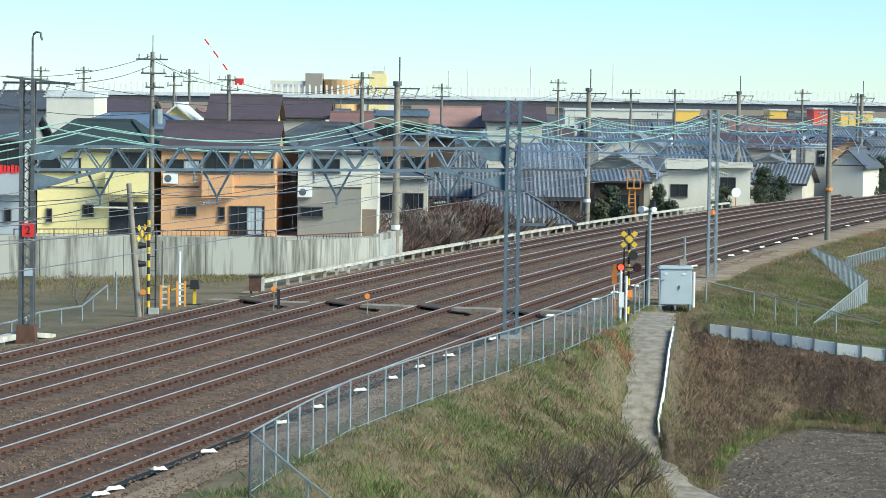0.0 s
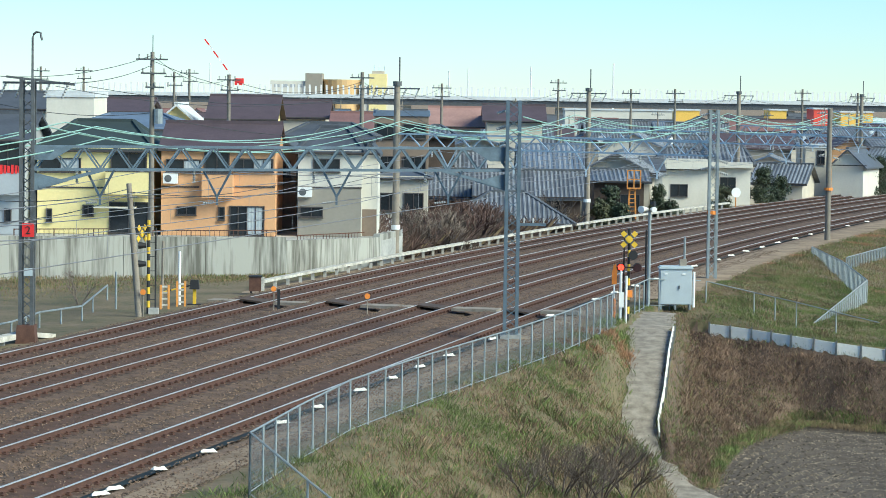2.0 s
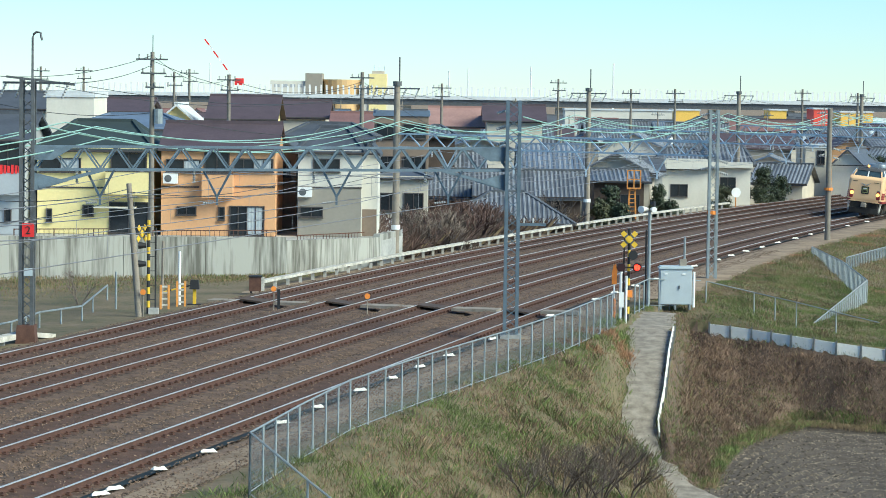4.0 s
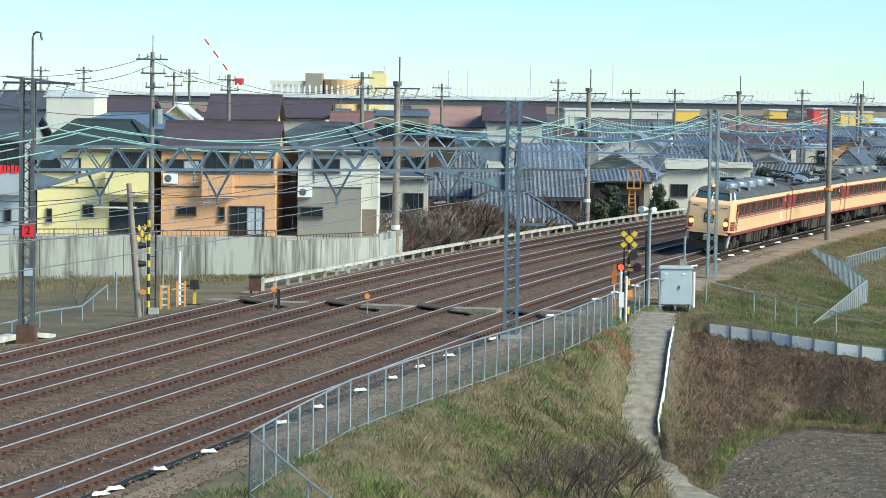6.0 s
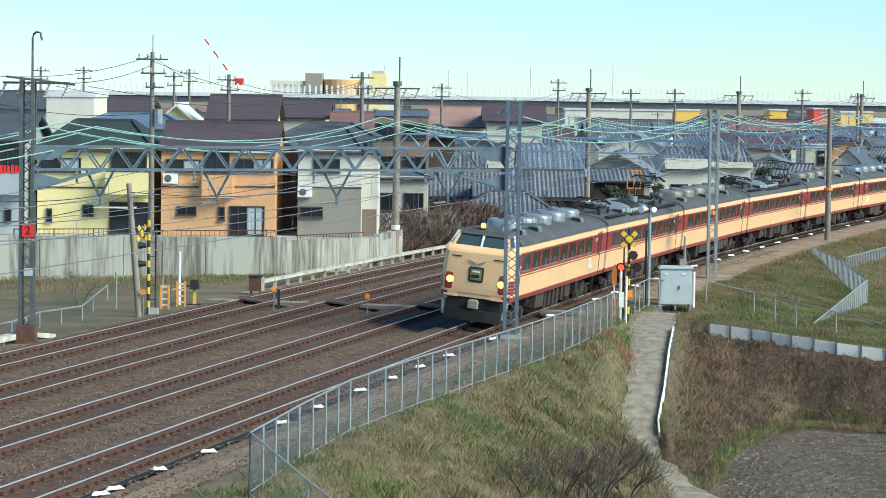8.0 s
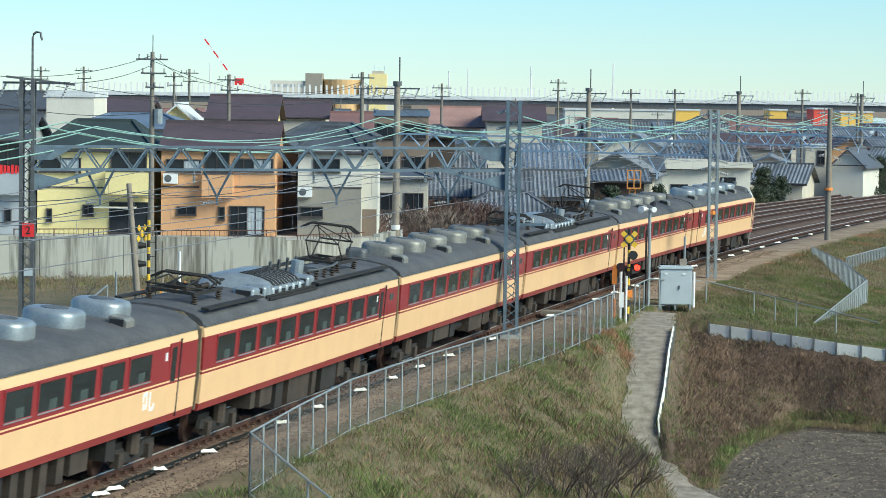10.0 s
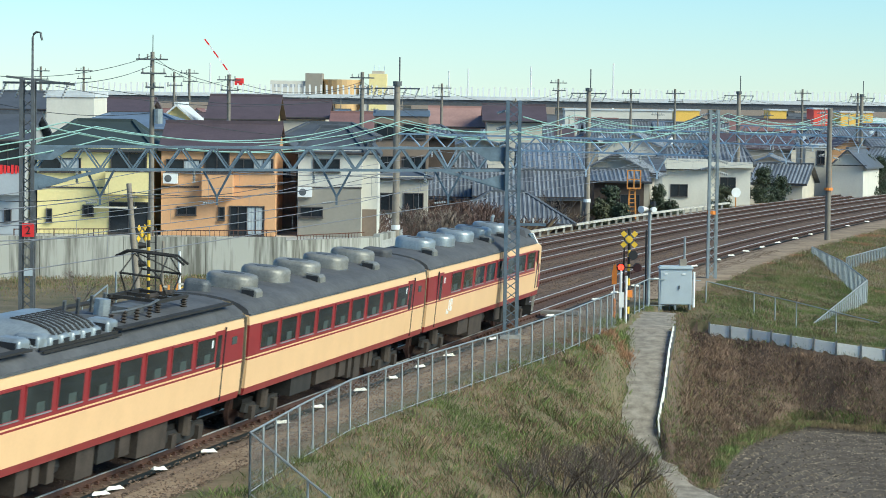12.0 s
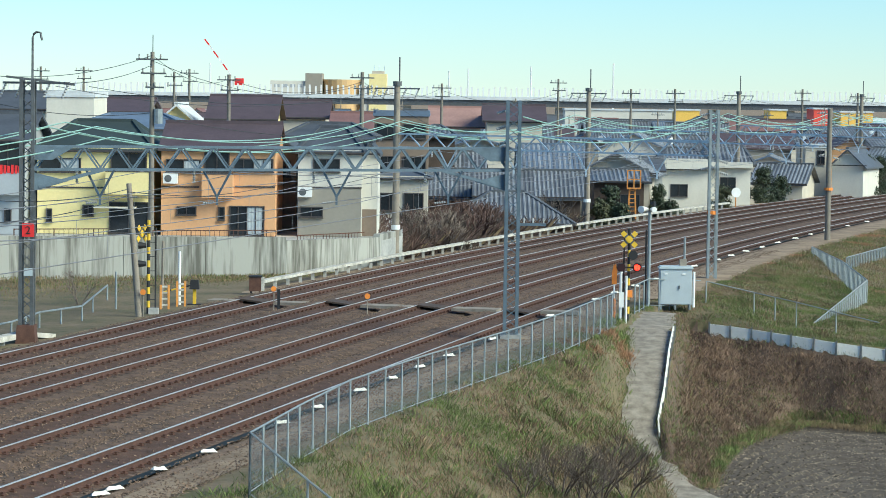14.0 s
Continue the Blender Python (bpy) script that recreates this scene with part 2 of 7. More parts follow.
def terrain(x, y):
    s, o = so_of(x, y)
    if o > 13.3:                                         # far side: the shoulder, then the town's ground
        return -0.12 - 2.3 * smooth(15.0, 18.5, o) + 0.05 * noise.noise((x * 0.3, y * 0.3, 0))
    if o > -1.5:
        return bed(o) + 0.015 * noise.noise((x * 1.3, y * 1.3, 0))
    n = noise.noise((x * 0.35, y * 0.35, 2.0)) * 0.16 + noise.noise((x * 1.1, y * 1.1, 5.0)) * 0.06
    mound = noise.noise((x * 0.8, y * 0.55, 9.0)) * 0.17 + noise.noise((x * 1.9, y * 1.2, 4.0)) * 0.09
    edge = -4.7 - 0.6 * smooth(60, 80, s)
    shoulder = -0.36 + 0.2 * smooth(-1.5, -2.4, o)
    if o > edge + 0.5:
        return shoulder + n * 0.15
    px, pz, pw = path_at(y)
    # the bank on the near side of the footpath
    left = max(-0.2 + min(0.0, (o - edge)) * 0.62, FIELD_Z) + n + mound * smooth(0.3, 2.0, edge - o)
    # the terrace and the slope on its other side
    by = board_y(x)
    if y > by + 0.2:
        right = -0.2 - 1.0 * smooth(0.0, 7.0, edge - o) - 0.1 * max(0, edge - o - 7) + n * 0.7
        right = max(min(right, -0.82 - 0.09 * (x - 11.9) + 0.2 * (y - by)), -3.2)
    else:
        fy = field_y(x)
        top = -1.3 - 0.09 * (x - 11.9)
        if y < fy:
            right = FIELD_Z + n * 0.3 + 0.06 * math.sin((fy - y) * 4.2 + 2.5 * noise.noise((x * 0.3, y * 0.3, 0)))
        else:
            down = min(1.0, (by - y) / max(2.5, by - fy - 0.9))
            right = top + (FIELD_Z - top) * down + n * 0.9 + 1.5 * mound * smooth(0.0, 0.8, by - y)
        right -= 0.5 * math.exp(-((y - fy - 0.7) / 0.4) ** 2)
        right += 0.16 * math.exp(-((y - fy + 0.3) / 0.45) ** 2)      # shallow ditch round the field
    w = smooth(-0.5, 0.5, x - px)
    z = left * (1 - w) + right * w
    if y < PATH_LINE[0][1] + 0.6:
        near = abs(x - px)
        k = 1 - smooth(pw, pw + 0.9, near)
        z = z * (1 - k) + pz * k
    return z


HEIGHTS = {}


def sheet(name, xs, ys, mt, keep=None, lift=0.0, **tags):
    mb, ids = MB(), {}
    for i, x in enumerate(xs):
        for j, y in enumerate(ys):
            ids[i, j] = len(mb.v)
            if (x, y) not in HEIGHTS:
                HEIGHTS[x, y] = terrain(x, y)
            mb.v.append((x, y, HEIGHTS[x, y] + lift))
    for i in range(len(xs) - 1):
        for j in range(len(ys) - 1):
            if keep is None or keep((xs[i] + xs[i + 1]) / 2, (ys[j] + ys[j + 1]) / 2):
                mb.f.append((ids[i, j], ids[i + 1, j], ids[i + 1, j + 1], ids[i, j + 1]))
    ob = new(name, mesh(name, mb, mt, True))
    return tagged(ob, kind="structure", **tags)


def strip(name, rows, s0, s1, ds, mt, smooth_it=True, **tags):
    """A ribbon along the track; rows: (offset, height) across it."""
    mb = MB()
    ss = [s0 + i * ds for i in range(int((s1 - s0) / ds) + 1)]
    mb.loft([[tk(s, o, z) for o, z in rows] for s in ss], closed=False, cap=False)
    ob = new(name, mesh(name, mb, mt, smooth_it))
    return tagged(ob, **tags)


# ground to the horizon, with the near bank and field as finer sheets on it
far = MB()
far.loft([[tk(s, o, z) for o, z in ((13.35, -0.12), (15.0, -0.16), (17.0, -1.6), (18.5, -2.4), (400, -2.5), (2500, -2.6))] for s in (-60, -30, 0, 30, 60, 90, 120, 150, 180, 210, 240, 270, 300, 340, 400, 480)], closed=False, cap=False)
far.add([tk(480, 13.35, -0.12), tk(480, 2500, -2.6), Vector((4500, 900, -2.6)), Vector((4500, 3800, -2.6)), Vector((-4500, 3800, -2.6)), Vector((-4500, 300, -2.6)), tk(-60, 13.35, -0.12), tk(-60, 2500, -2.6)],
        ((0, 2, 3, 1), (1, 3, 4, 7), (7, 4, 5, 6)))
tagged(new("ground_town", mesh("ground_town", far, M["soil"])), "bare earth and yards of a low town", kind="structure")
low = MB()
low.add([(-400, -200, FIELD_Z - 0.9), (1500, -200, FIELD_Z - 0.9), (1500, 700, FIELD_Z - 0.9), (-400, 700, FIELD_Z - 0.9)], ((0, 1, 2, 3),))
tagged(new("ground", mesh("ground", low, M["field_soil"])), "dark bare farm ground below the railway bank", kind="structure")

bed_rows = [(o, bed(o)) for o in [-1.5 + i * 0.15 for i in range(99)]] + [(13.4, -0.12)]
strip("ballast_bed", bed_rows, -130, 470, 1.0, M["ballast"], label="brown stone ballast under four railway tracks", kind="structure")
for _o, _z in TRACKS:                           # rust-stained ballast between and beside the rails
    _c = [-0.95 + 0.19 * i for i in range(11)]
    strip("ballast_crib", [(_o + c, bed(_o + c) + 0.012 - (0.03 if abs(c) > 0.9 else 0)) for c in _c], -130, 470, 1.0, M["ballast_rusty"], label="dark rust-stained ballast between the rails", kind="structure")


def in_bank(x, y):
    s, o = so_of(x, y)
    return o < -1.42


def in_slope(x, y):
    return x > path_at(y)[0] + 0.9 and y < board_y(x) + 0.1


XS = [-14 + i * 0.27 for i in range(156)]
YS = [58 + i * 0.32 for i in range(253)]
NEAR = sheet("bank", XS, YS, M["bank"], lambda x, y: in_bank(x, y) and not in_slope(x, y), label="grassy railway bank with dry and green weeds")
FARB = sheet("bank_beyond", [10 + i * 2.2 for i in range(70)], [138 + i * 2.5 for i in range(80)], M["bank"], lambda x, y: in_bank(x, y) and (y > 138.5), lift=-0.06, label="grassy railway bank further along the line")


sheet("slope", XS, YS, M["bank_brown"], lambda x, y: in_bank(x, y) and in_slope(x, y) and y >= field_y(x), label="brown weedy slope down to the field")
sheet("field", XS, YS, M["field_soil"], lambda x, y: in_bank(x, y) and in_slope(x, y) and y < field_y(x), label="dark ploughed field below the slope")


def footpath():
    mb = MB()
    rows = []
    y = PATH_LINE[0][1]
    while y > PATH_LINE[-1][1]:
        x, z, w = path_at(y)
        w *= 1 + 0.34 * noise.noise((0, y * 0.9, 4))
        rows.append([(x - w, y, z + 0.05), (x - w * 0.4, y, z + 0.09), (x + w * 0.4, y, z + 0.09), (x + w, y, z + 0.05)])
        y -= 0.5
    mb.loft(rows, closed=False, cap=False)
    tagged(new("footpath", mesh("footpath", mb, M["asphalt"], True)), "worn grey asphalt footpath down the bank", kind="structure")


footpath()

# cinder strip, ballast shoulder and dark green strip along the near track
strip("cinder_walk", [(-3.2, -0.13), (-2.3, -0.1), (-2.1, -0.13)], -20, 300, 2.0, M["soil"], label="trodden earth service strip beside the track", kind="structure")
strip("trodden_soil", [(-4.9, -0.2), (-4.5, -0.12), (-3.1, -0.11)], 95, 300, 1.5, M["soil"], label="bare trodden soil along the bank edge", kind="structure")
strip("ballast_shoulder", [(-2.15, -0.16), (-1.9, -0.08), (-1.45, -0.22)], -20, 300, 1.0, M["gravel"], label="stony ballast shoulder", kind="structure")


# a nearly black green ribbon just above the bed's near edge
strip("drain_strip", [(-1.66, -0.09), (-1.6, -0.14), (-1.12, -0.2), (-1.06, -0.26)], -20, 300, 1.0, M["dark_green"], label="very dark green strip beside the ballast", kind="structure")


# ---- rails and sleepers ----
def rail(o, base, lift):
    z = base + lift
    ss = [-130 + i * 2.0 for i in range(301)]
    web = MB()
    prof = ((-0.065, -0.15), (0.065, -0.15), (0.065, -0.135), (0.012, -0.12), (0.012, -0.04), (0.033, -0.03), (0.033, -0.006), (-0.033, -0.006), (-0.033, -0.03), (-0.012, -0.04), (-0.012, -0.12), (-0.065, -0.135))
    web.loft([[tk(s, o + a, z + b) for a, b in prof] for s in ss])
    head = MB()
    hp = ((-0.034, -0.011), (0.034, -0.011), (0.031, 0.004), (-0.031, 0.004))
    head.loft([[tk(s, o + a, z + b) for a, b in hp] for s in ss])
    return web, head


for base_o, base_z in TRACKS:
    track = thing("railway_track", 0, 0, 0, 0, "rusty narrow-gauge track with worn bright railheads on ballast", "railway track", "four parallel tracks")
    for side in (-1, 1):
        web, head = rail(base_o + side * 0.5665, base_z, side * 0.5335 * CANT)
        r = part("rail", web, M["rail_rust"], track, "rust-brown rail")
        part("railhead", head, M["rail_head"], r, "bright worn railhead")
    near = base_o < 1
    sl = MB()
    sl.box(0, 0, -0.08, 0.2, 2.05, 0.14, None, 0.9)
    wood = len(sl.f)
    for side in (-1, 1):
        sl.box(0, side * 0.5665, 0.0, 0.18, 0.36, 0.05)
        for e in (-0.12, 0.12):
            sl.box(0, side * 0.5665 + e, 0.045, 0.1, 0.07, 0.06)
    me = mesh("sleeper", sl, M["sleeper_concrete" if near else "sleeper"])
    me.materials.append(M["rail_rust"])
    me.polygons.foreach_set("material_index", [0] * wood + [1] * (len(sl.f) - wood))
    fixed(me)
    rest = MB()
    s, count = -10.0, 0
    while s < 300:
        h = heading(s)
        at = tk(s, base_o, base_z - 0.15)
        m = pose(*at, math.degrees(math.atan(CANT)), 0, math.degrees(h))
        if 27 < s < 130 and count < 165:
            ob = new("sleeper", me)
            ob.parent, ob.matrix_basis = track, m
            count += 1
        else:
            rest.box(0, 0, -0.08, 0.2, 2.05, 0.14, m)
            for side in (-1, 1):
                rest.box(0, side * 0.5665, 0.02, 0.18, 0.34, 0.08, m)
        s += 0.62
    tagged(part("sleepers_beyond", rest, M["sleeper"], track), kind="stuff")
    track.parent = None


# loose stones on the bed: one scatter
def scatter_stones():
    rng = np.random.default_rng(3)
    mb = MB()
    base = [(1, 0, 0.1), (-0.4, 0.9, 0), (-0.6, -0.7, 0.1), (0.1, 0.1, 0.8)]
    for i in range(95000):
        s = 28 + 110 * rng.random() ** 1.3
        o = -3.4 + 16.9 * rng.random()
        if min(abs(o - t[0]) for t in TRACKS) < 1.25 and rng.random() < 0.75:
            continue
        at = tk(s, o, (bed(o) if o > -1.5 else -0.13) + 0.01)
        r = 0.02 + 0.034 * rng.random()
        a = rng.random() * 6.28
        ca, sa = math.cos(a) * r, math.sin(a) * r
        mb.add([(at.x + p[0] * ca - p[1] * sa, at.y + p[0] * sa + p[1] * ca, at.z + p[2] * r) for p in base], ((0, 1, 3), (1, 2, 3), (2, 0, 3)))
    tagged(new("ballast_stones", mesh("ballast_stones", mb, M["ballast_stone"])), "loose brown ballast stones between the rails", "ballast", kind="stuff")


scatter_stones()

# ---- houses ----
mat("stucco_yellow", (0.82, 0.7, 0.33), 0.9, var=0.06, scale=0.8)
mat("stucco_orange", (0.66, 0.38, 0.19), 0.9, var=0.07, scale=0.8)
mat("stucco_beige", (0.3, 0.275, 0.23), 0.9, var=0.06, scale=0.8)
mat("stucco_white", (0.66, 0.63, 0.55), 0.9, var=0.06, scale=0.6)
mat("stucco_grey", (0.4, 0.42, 0.44), 0.9, var=0.07, scale=0.8)
mat("stucco_brown", (0.22, 0.17, 0.13), 0.9, var=0.12, scale=0.8)
mat("stucco_pale", (0.54, 0.49, 0.4), 0.9, var=0.1, scale=0.4)
mat("wood_dark", (0.07, 0.05, 0.038), 0.85, var=0.25, scale=1.5)
mat("trim_dark", (0.06, 0.052, 0.05), 0.6, var=0.15)
mat("roof_black", (0.075, 0.082, 0.098), 0.7, var=0.2, scale=0.8)
mat("roof_green", (0.036, 0.05, 0.05), 0.7, var=0.15, scale=0.8)
mat("roof_brown", (0.08, 0.058, 0.068), 0.7, var=0.18, scale=0.8)
mat("roof_pink", (0.33, 0.2, 0.17), 0.8, var=0.18, scale=0.6)
mat("roof_red", (0.2, 0.11, 0.1), 0.75, var=0.18, scale=0.6)
mat("roof_blue", (0.13, 0.17, 0.24), 0.6, var=0.15, scale=0.5)
mat("roof_tile", (0.1, 0.105, 0.115), 0.45, var=0.25, scale=0.7)
mat("roof_tile_light", (0.2, 0.21, 0.23), 0.4, var=0.3, scale=0.7, island=0.3)
mat("roof_white", (0.6, 0.62, 0.63), 0.7, var=0.1, scale=0.5)
mat("awning", (0.1, 0.3, 0.25), 0.6, var=0.1)


def slab(mb, quad, t):
    q = [Vector(p) for p in quad]
    vs = q + [p - Vector((0, 0, t)) for p in q]
    n = len(q)
    fs = [tuple(range(n)), tuple(range(2 * n - 1, n - 1, -1))] + [(i, i + n, (i + 1) % n + n, (i + 1) % n) for i in range(n)]
    mb.add(vs, fs)


def tile_rows(mb, eave_l, eave_r, ridge_r, ridge_l, pitch=0.3):
    """Round pantile rolls that run up one slope, and stop at its hips."""
    el, er, rr, rl = (Vector(p) for p in (eave_l, eave_r, ridge_r, ridge_l))
    along = er - el
    length = along.length
    along.normalize()
    up = rl - el
    up -= along * up.dot(along)
    nrm = along.cross(up).normalized()
    if nrm.z < 0:
        nrm.negate()
    a, b = (rl - el).dot(along), (rr - el).dot(along)
    u = pitch / 2
    while u < length:
        t = 1.0
        if a > 0.01 and u < a:
            t = u / a
        if b < length - 0.01 and u > b:
            t = min(t, (length - u) / (length - b))
        p0 = el + along * u
        p1 = p0 + up * t
        w = pitch * 0.28
        vs = [p + along * i * w + nrm * h for p in (p0, p1) for i, h in ((-1, 0.0), (-0.6, 0.055), (0.6, 0.055), (1, 0.0))]
        mb.add(vs, ((0, 1, 5, 4), (1, 2, 6, 5), (2, 3, 7, 6), (0, 3, 2, 1)))
        u += pitch


def window(parent, x, z, w, h, y, curtain=False, bars=1):
    """A sash window in a wall whose outer face is at y, facing -y."""
    b = 0.06
    rings = []
    for inset, yy in ((0, y + 0.02), (0, y - 0.09), (b, y - 0.09), (b, y - 0.012)):
        rings.append([(x - w / 2 + inset, yy, z + inset), (x + w / 2 - inset, yy, z + inset), (x + w / 2 - inset, yy, z + h - inset), (x - w / 2 + inset, yy, z + h - inset)])
    win = part("window", MB().loft(rings, cap=False), M["trim_dark"], parent, "dark metal window frame")
    part("sill", MB().box(x, y - 0.08, z - 0.025, w + 0.08, 0.18, 0.04), M["trim_dark"], win)
    for i in range(bars):
        part("mullion", MB().box(x - w / 2 + w * (i + 1) / (bars + 1), y - 0.045, z + h / 2, 0.05, 0.05, h - 2 * b), M["trim_dark"], win)
    part("pane", MB().box(x, y - 0.008, z + h / 2, w - 2 * b, 0.02, h - 2 * b), M["window_dark"], win)
    if curtain:
        cw = (w - 2 * b) * 0.46
        n = 9
        fold = [(x + 0.01 + cw * k / n, y - 0.022 - 0.014 * (k % 2)) for k in range(n + 1)]
        c = MB().loft([[(p, q, z + b + 0.02) for p, q in fold], [(p, q, z + h - b - 0.02) for p, q in fold]], closed=False, cap=False)
        part("curtain", c, M["curtain"], win, "pale curtain behind the glass")
    return win


def ac_unit(parent, x, y, z):
    a = MB()
    a.box(x, y, z + 0.28, 0.8, 0.3, 0.55)
    u = part("air_conditioner", a, M["white"], parent, "white outdoor air-conditioner unit")
    g = MB()
    g.tube([(x - 0.12, y - 0.151, z + 0.28), (x - 0.12, y - 0.165, z + 0.28)], 0.2, 14)
    part("fan_grille", g, M["steel_dark"], u)


def house(x0, x1, yf, zb, ze, zr, depth, roof, wallm, roofm, wins=(), rz=0.0, tiles=0.0, eave=0.45, trim=True, label="", group="houses of the town", ridge=None):
    w = x1 - x0
    ob = thing("house", (x0 + x1) / 2, yf, zb, rz, label, "house", group)
    h, r = ze - zb, zr - zb
    wall = MB().box(0, depth / 2, h / 2, w, depth, h)
    tl = MB()
    bits = []

    class Roof:
        @staticmethod
        def slope(q, t):
            m = MB()
            slab(m, q, t)
            bits.append(("roof_slope", m))

        @staticmethod
        def bar(*a):
            bits.append(("ridge_cap", MB().bar(*a)))

        @staticmethod
        def box(*a):
            bits.append(("roof_deck" if not bits else "parapet", MB().box(*a)))
    rf = Roof
    e = eave
    if roof == "flat":
        rf.box(0, depth / 2, h + 0.1, w + 0.2, depth + 0.2, 0.2)
        for sx in (-1, 1):
            rf.box(sx * (w / 2), depth / 2, h + 0.3, 0.15, depth, 0.25)
        rf.box(0, 0, h + 0.3, w - 0.15, 0.15, 0.25)
    elif roof == "x":
        k = (r - h) / (depth / 2)
        zt = h - k * e
        A, B = (-w / 2 - e, -e, zt), (w / 2 + e, -e, zt)
        C, D = (w / 2 + e, depth / 2, r), (-w / 2 - e, depth / 2, r)
        E, F = (w / 2 + e, depth + e, zt), (-w / 2 - e, depth + e, zt)
        rf.slope((A, B, C, D), 0.16), rf.slope((D, C, E, F), 0.16)
        for sx in (-1, 1):
            wall.add([(sx * w / 2, 0, h), (sx * w / 2, depth, h), (sx * w / 2, depth / 2, r - 0.16)], ((0, 1, 2),))
        if tiles:
            tile_rows(tl, A, B, C, D, tiles)
        rf.bar((-w / 2 - e, depth / 2, r + 0.05), (w / 2 + e, depth / 2, r + 0.05), 0.3, 0.2)
    elif roof == "y":
        k = (r - h) / (w / 2)
        zt = h - k * e
        A, B, C = (-w / 2 - e, -e, zt), (0, -e, r), (w / 2 + e, -e, zt)
        D, E, F = (-w / 2 - e, depth + e, zt), (0, depth + e, r), (w / 2 + e, depth + e, zt)
        rf.slope((A, B, E, D), 0.16), rf.slope((B, C, F, E), 0.16)
        for y in (0, depth):
            wall.add([(-w / 2, y, h), (w / 2, y, h), (0, y, r - 0.16)], ((0, 1, 2),))
        if tiles:
            tile_rows(tl, A, D, E, B, tiles), tile_rows(tl, C, F, E, B, tiles)
        rf.bar((0, -e, r + 0.05), (0, depth + e, r + 0.05), 0.3, 0.2)
    else:                                               # hip
        k = ridge if ridge is not None else max((w - depth) / 2, 0.3)
        dy = depth / 2
        A, B, C, D = (-w / 2 - e, -e, h - 0.1), (w / 2 + e, -e, h - 0.1), (w / 2 + e, depth + e, h - 0.1), (-w / 2 - e, depth + e, h - 0.1)
        P, Q = (-k, dy, r), (k, dy, r)
        rf.slope((A, B, Q, P), 0.14), rf.slope((C, D, P, Q), 0.14), rf.slope((B, C, Q), 0.14), rf.slope((D, A, P), 0.14)
        if tiles:
            tile_rows(tl, A, B, Q, P, tiles), tile_rows(tl, B, C, Q, Q, tiles), tile_rows(tl, D, A, P, P, tiles)
        rf.bar(P, Q, 0.3, 0.25)
        for a, b in ((A, P), (B, Q), (C, Q), (D, P)):
            rf.bar(a, b, 0.22, 0.2)
    wl = part("wall", wall, M[wallm], ob)
    rp = part(bits[0][0], bits[0][1], M[roofm], ob)
    for nm, m in bits[1:]:
        part(nm, m, M[roofm], ob)
    if tiles:
        tagged(part("tile_cover", tl, M["roof_tile_light"], rp), kind="stuff")
    if trim and roof != "flat":
        part("eaves_gutter", MB().box(0, -e - 0.05, h - 0.16, w + 2 * e, 0.1, 0.1), M["trim_dark"], ob)
    for a in wins:
        window(ob, *a)
    return ob


def balcony(parent, x, z, w, h, d, matname, rail_top=True):
    b = MB().box(x, -d, z + h / 2, w, 0.12, h).box(x - w / 2 + 0.06, -d / 2, z + h / 2, 0.12, d - 0.06, h).box(x + w / 2 - 0.06, -d / 2, z + h / 2, 0.12, d - 0.06, h)
    b.box(x, -d / 2, z + 0.06, w - 0.24, d - 0.12, 0.12)
    bal = part("balcony", b, M[matname], parent)
    if rail_top:
        part("balcony_cap", MB().box(x, -d, z + h + 0.03, w + 0.06, 0.18, 0.06), M["trim_dark"], bal)
    return bal


GZ = -2.4
TERRACE = 1.2
# the yellow house
yh = house(-22.50, -16.18, 150, TERRACE, 5.96, 7.42, 9, "hip", "stucco_yellow", "roof_green", eave=0.22, ridge=1.6, label="two-storey yellow stucco house with a dark green hip roof", group="houses on the retaining wall")
YX = (-22.50 + -16.18) / 2
window(yh, -21.23 - YX, 4.59 - TERRACE, 2.3, 0.8, 0, True)
window(yh, -19.68 - YX, 2.20 - TERRACE, 0.62, 0.62, 0)
window(yh, -21.84 - YX, 1.83 - TERRACE, 0.35, 0.75, 0, False, 0)
window(yh, -17.42 - YX, 0.05, 2.2, 1.75, 0)
part("belt_trim", MB().box(-1.3, -0.02, 3.76 - TERRACE, 3.8, 0.06, 0.09), M["trim_dark"], yh)
balcony(yh, -17.40 - YX, 3.44 - TERRACE, 2.45, 1.25, 0.9, "stucco_yellow")
window(yh, -17.45 - YX, 4.80 - TERRACE, 2.0, 0.9, 0)
part("canopy", MB().box(-18.15 - YX, -0.35, 2.70 - TERRACE, 2.3, 0.7, 0.08), M["stucco_white"], yh)
# the orange house
oh = house(-15.65, -9.34, 150, TERRACE, 6.06, 7.39, 8, "x", "stucco_orange", "roof_brown", eave=0.18, label="two-storey orange stucco house with a dark brown roof", group="houses on the retaining wall")
OX = (-15.65 + -9.34) / 2
window(oh, -14.41 - OX, 4.69 - TERRACE, 1.95, 0.72, 0, True)
window(oh, -10.54 - OX, 4.78 - TERRACE, 2.2, 0.72, 0, True, 3)
window(oh, -12.57 - OX, 4.69 - TERRACE, 1.4, 1.15, 0)
window(oh, -14.23 - OX, 2.32 - TERRACE, 1.1, 0.48, 0)
window(oh, -12.29 - OX, 2.06 - TERRACE, 0.36, 0.75, 0, False, 0)
window(oh, -10.88 - OX, 0.02, 1.95, 1.65, 0, True, 3)
balcony(oh, -12.49 - OX, 3.32 - TERRACE, 1.7, 1.3, 0.7, "stucco_orange")
part("belt_trim", MB().box(-2.1, -0.02, 3.88 - TERRACE, 2.1, 0.06, 0.08).box(2.05, -0.02, 3.94 - TERRACE, 2.2, 0.06, 0.08), M["trim_dark"], oh)
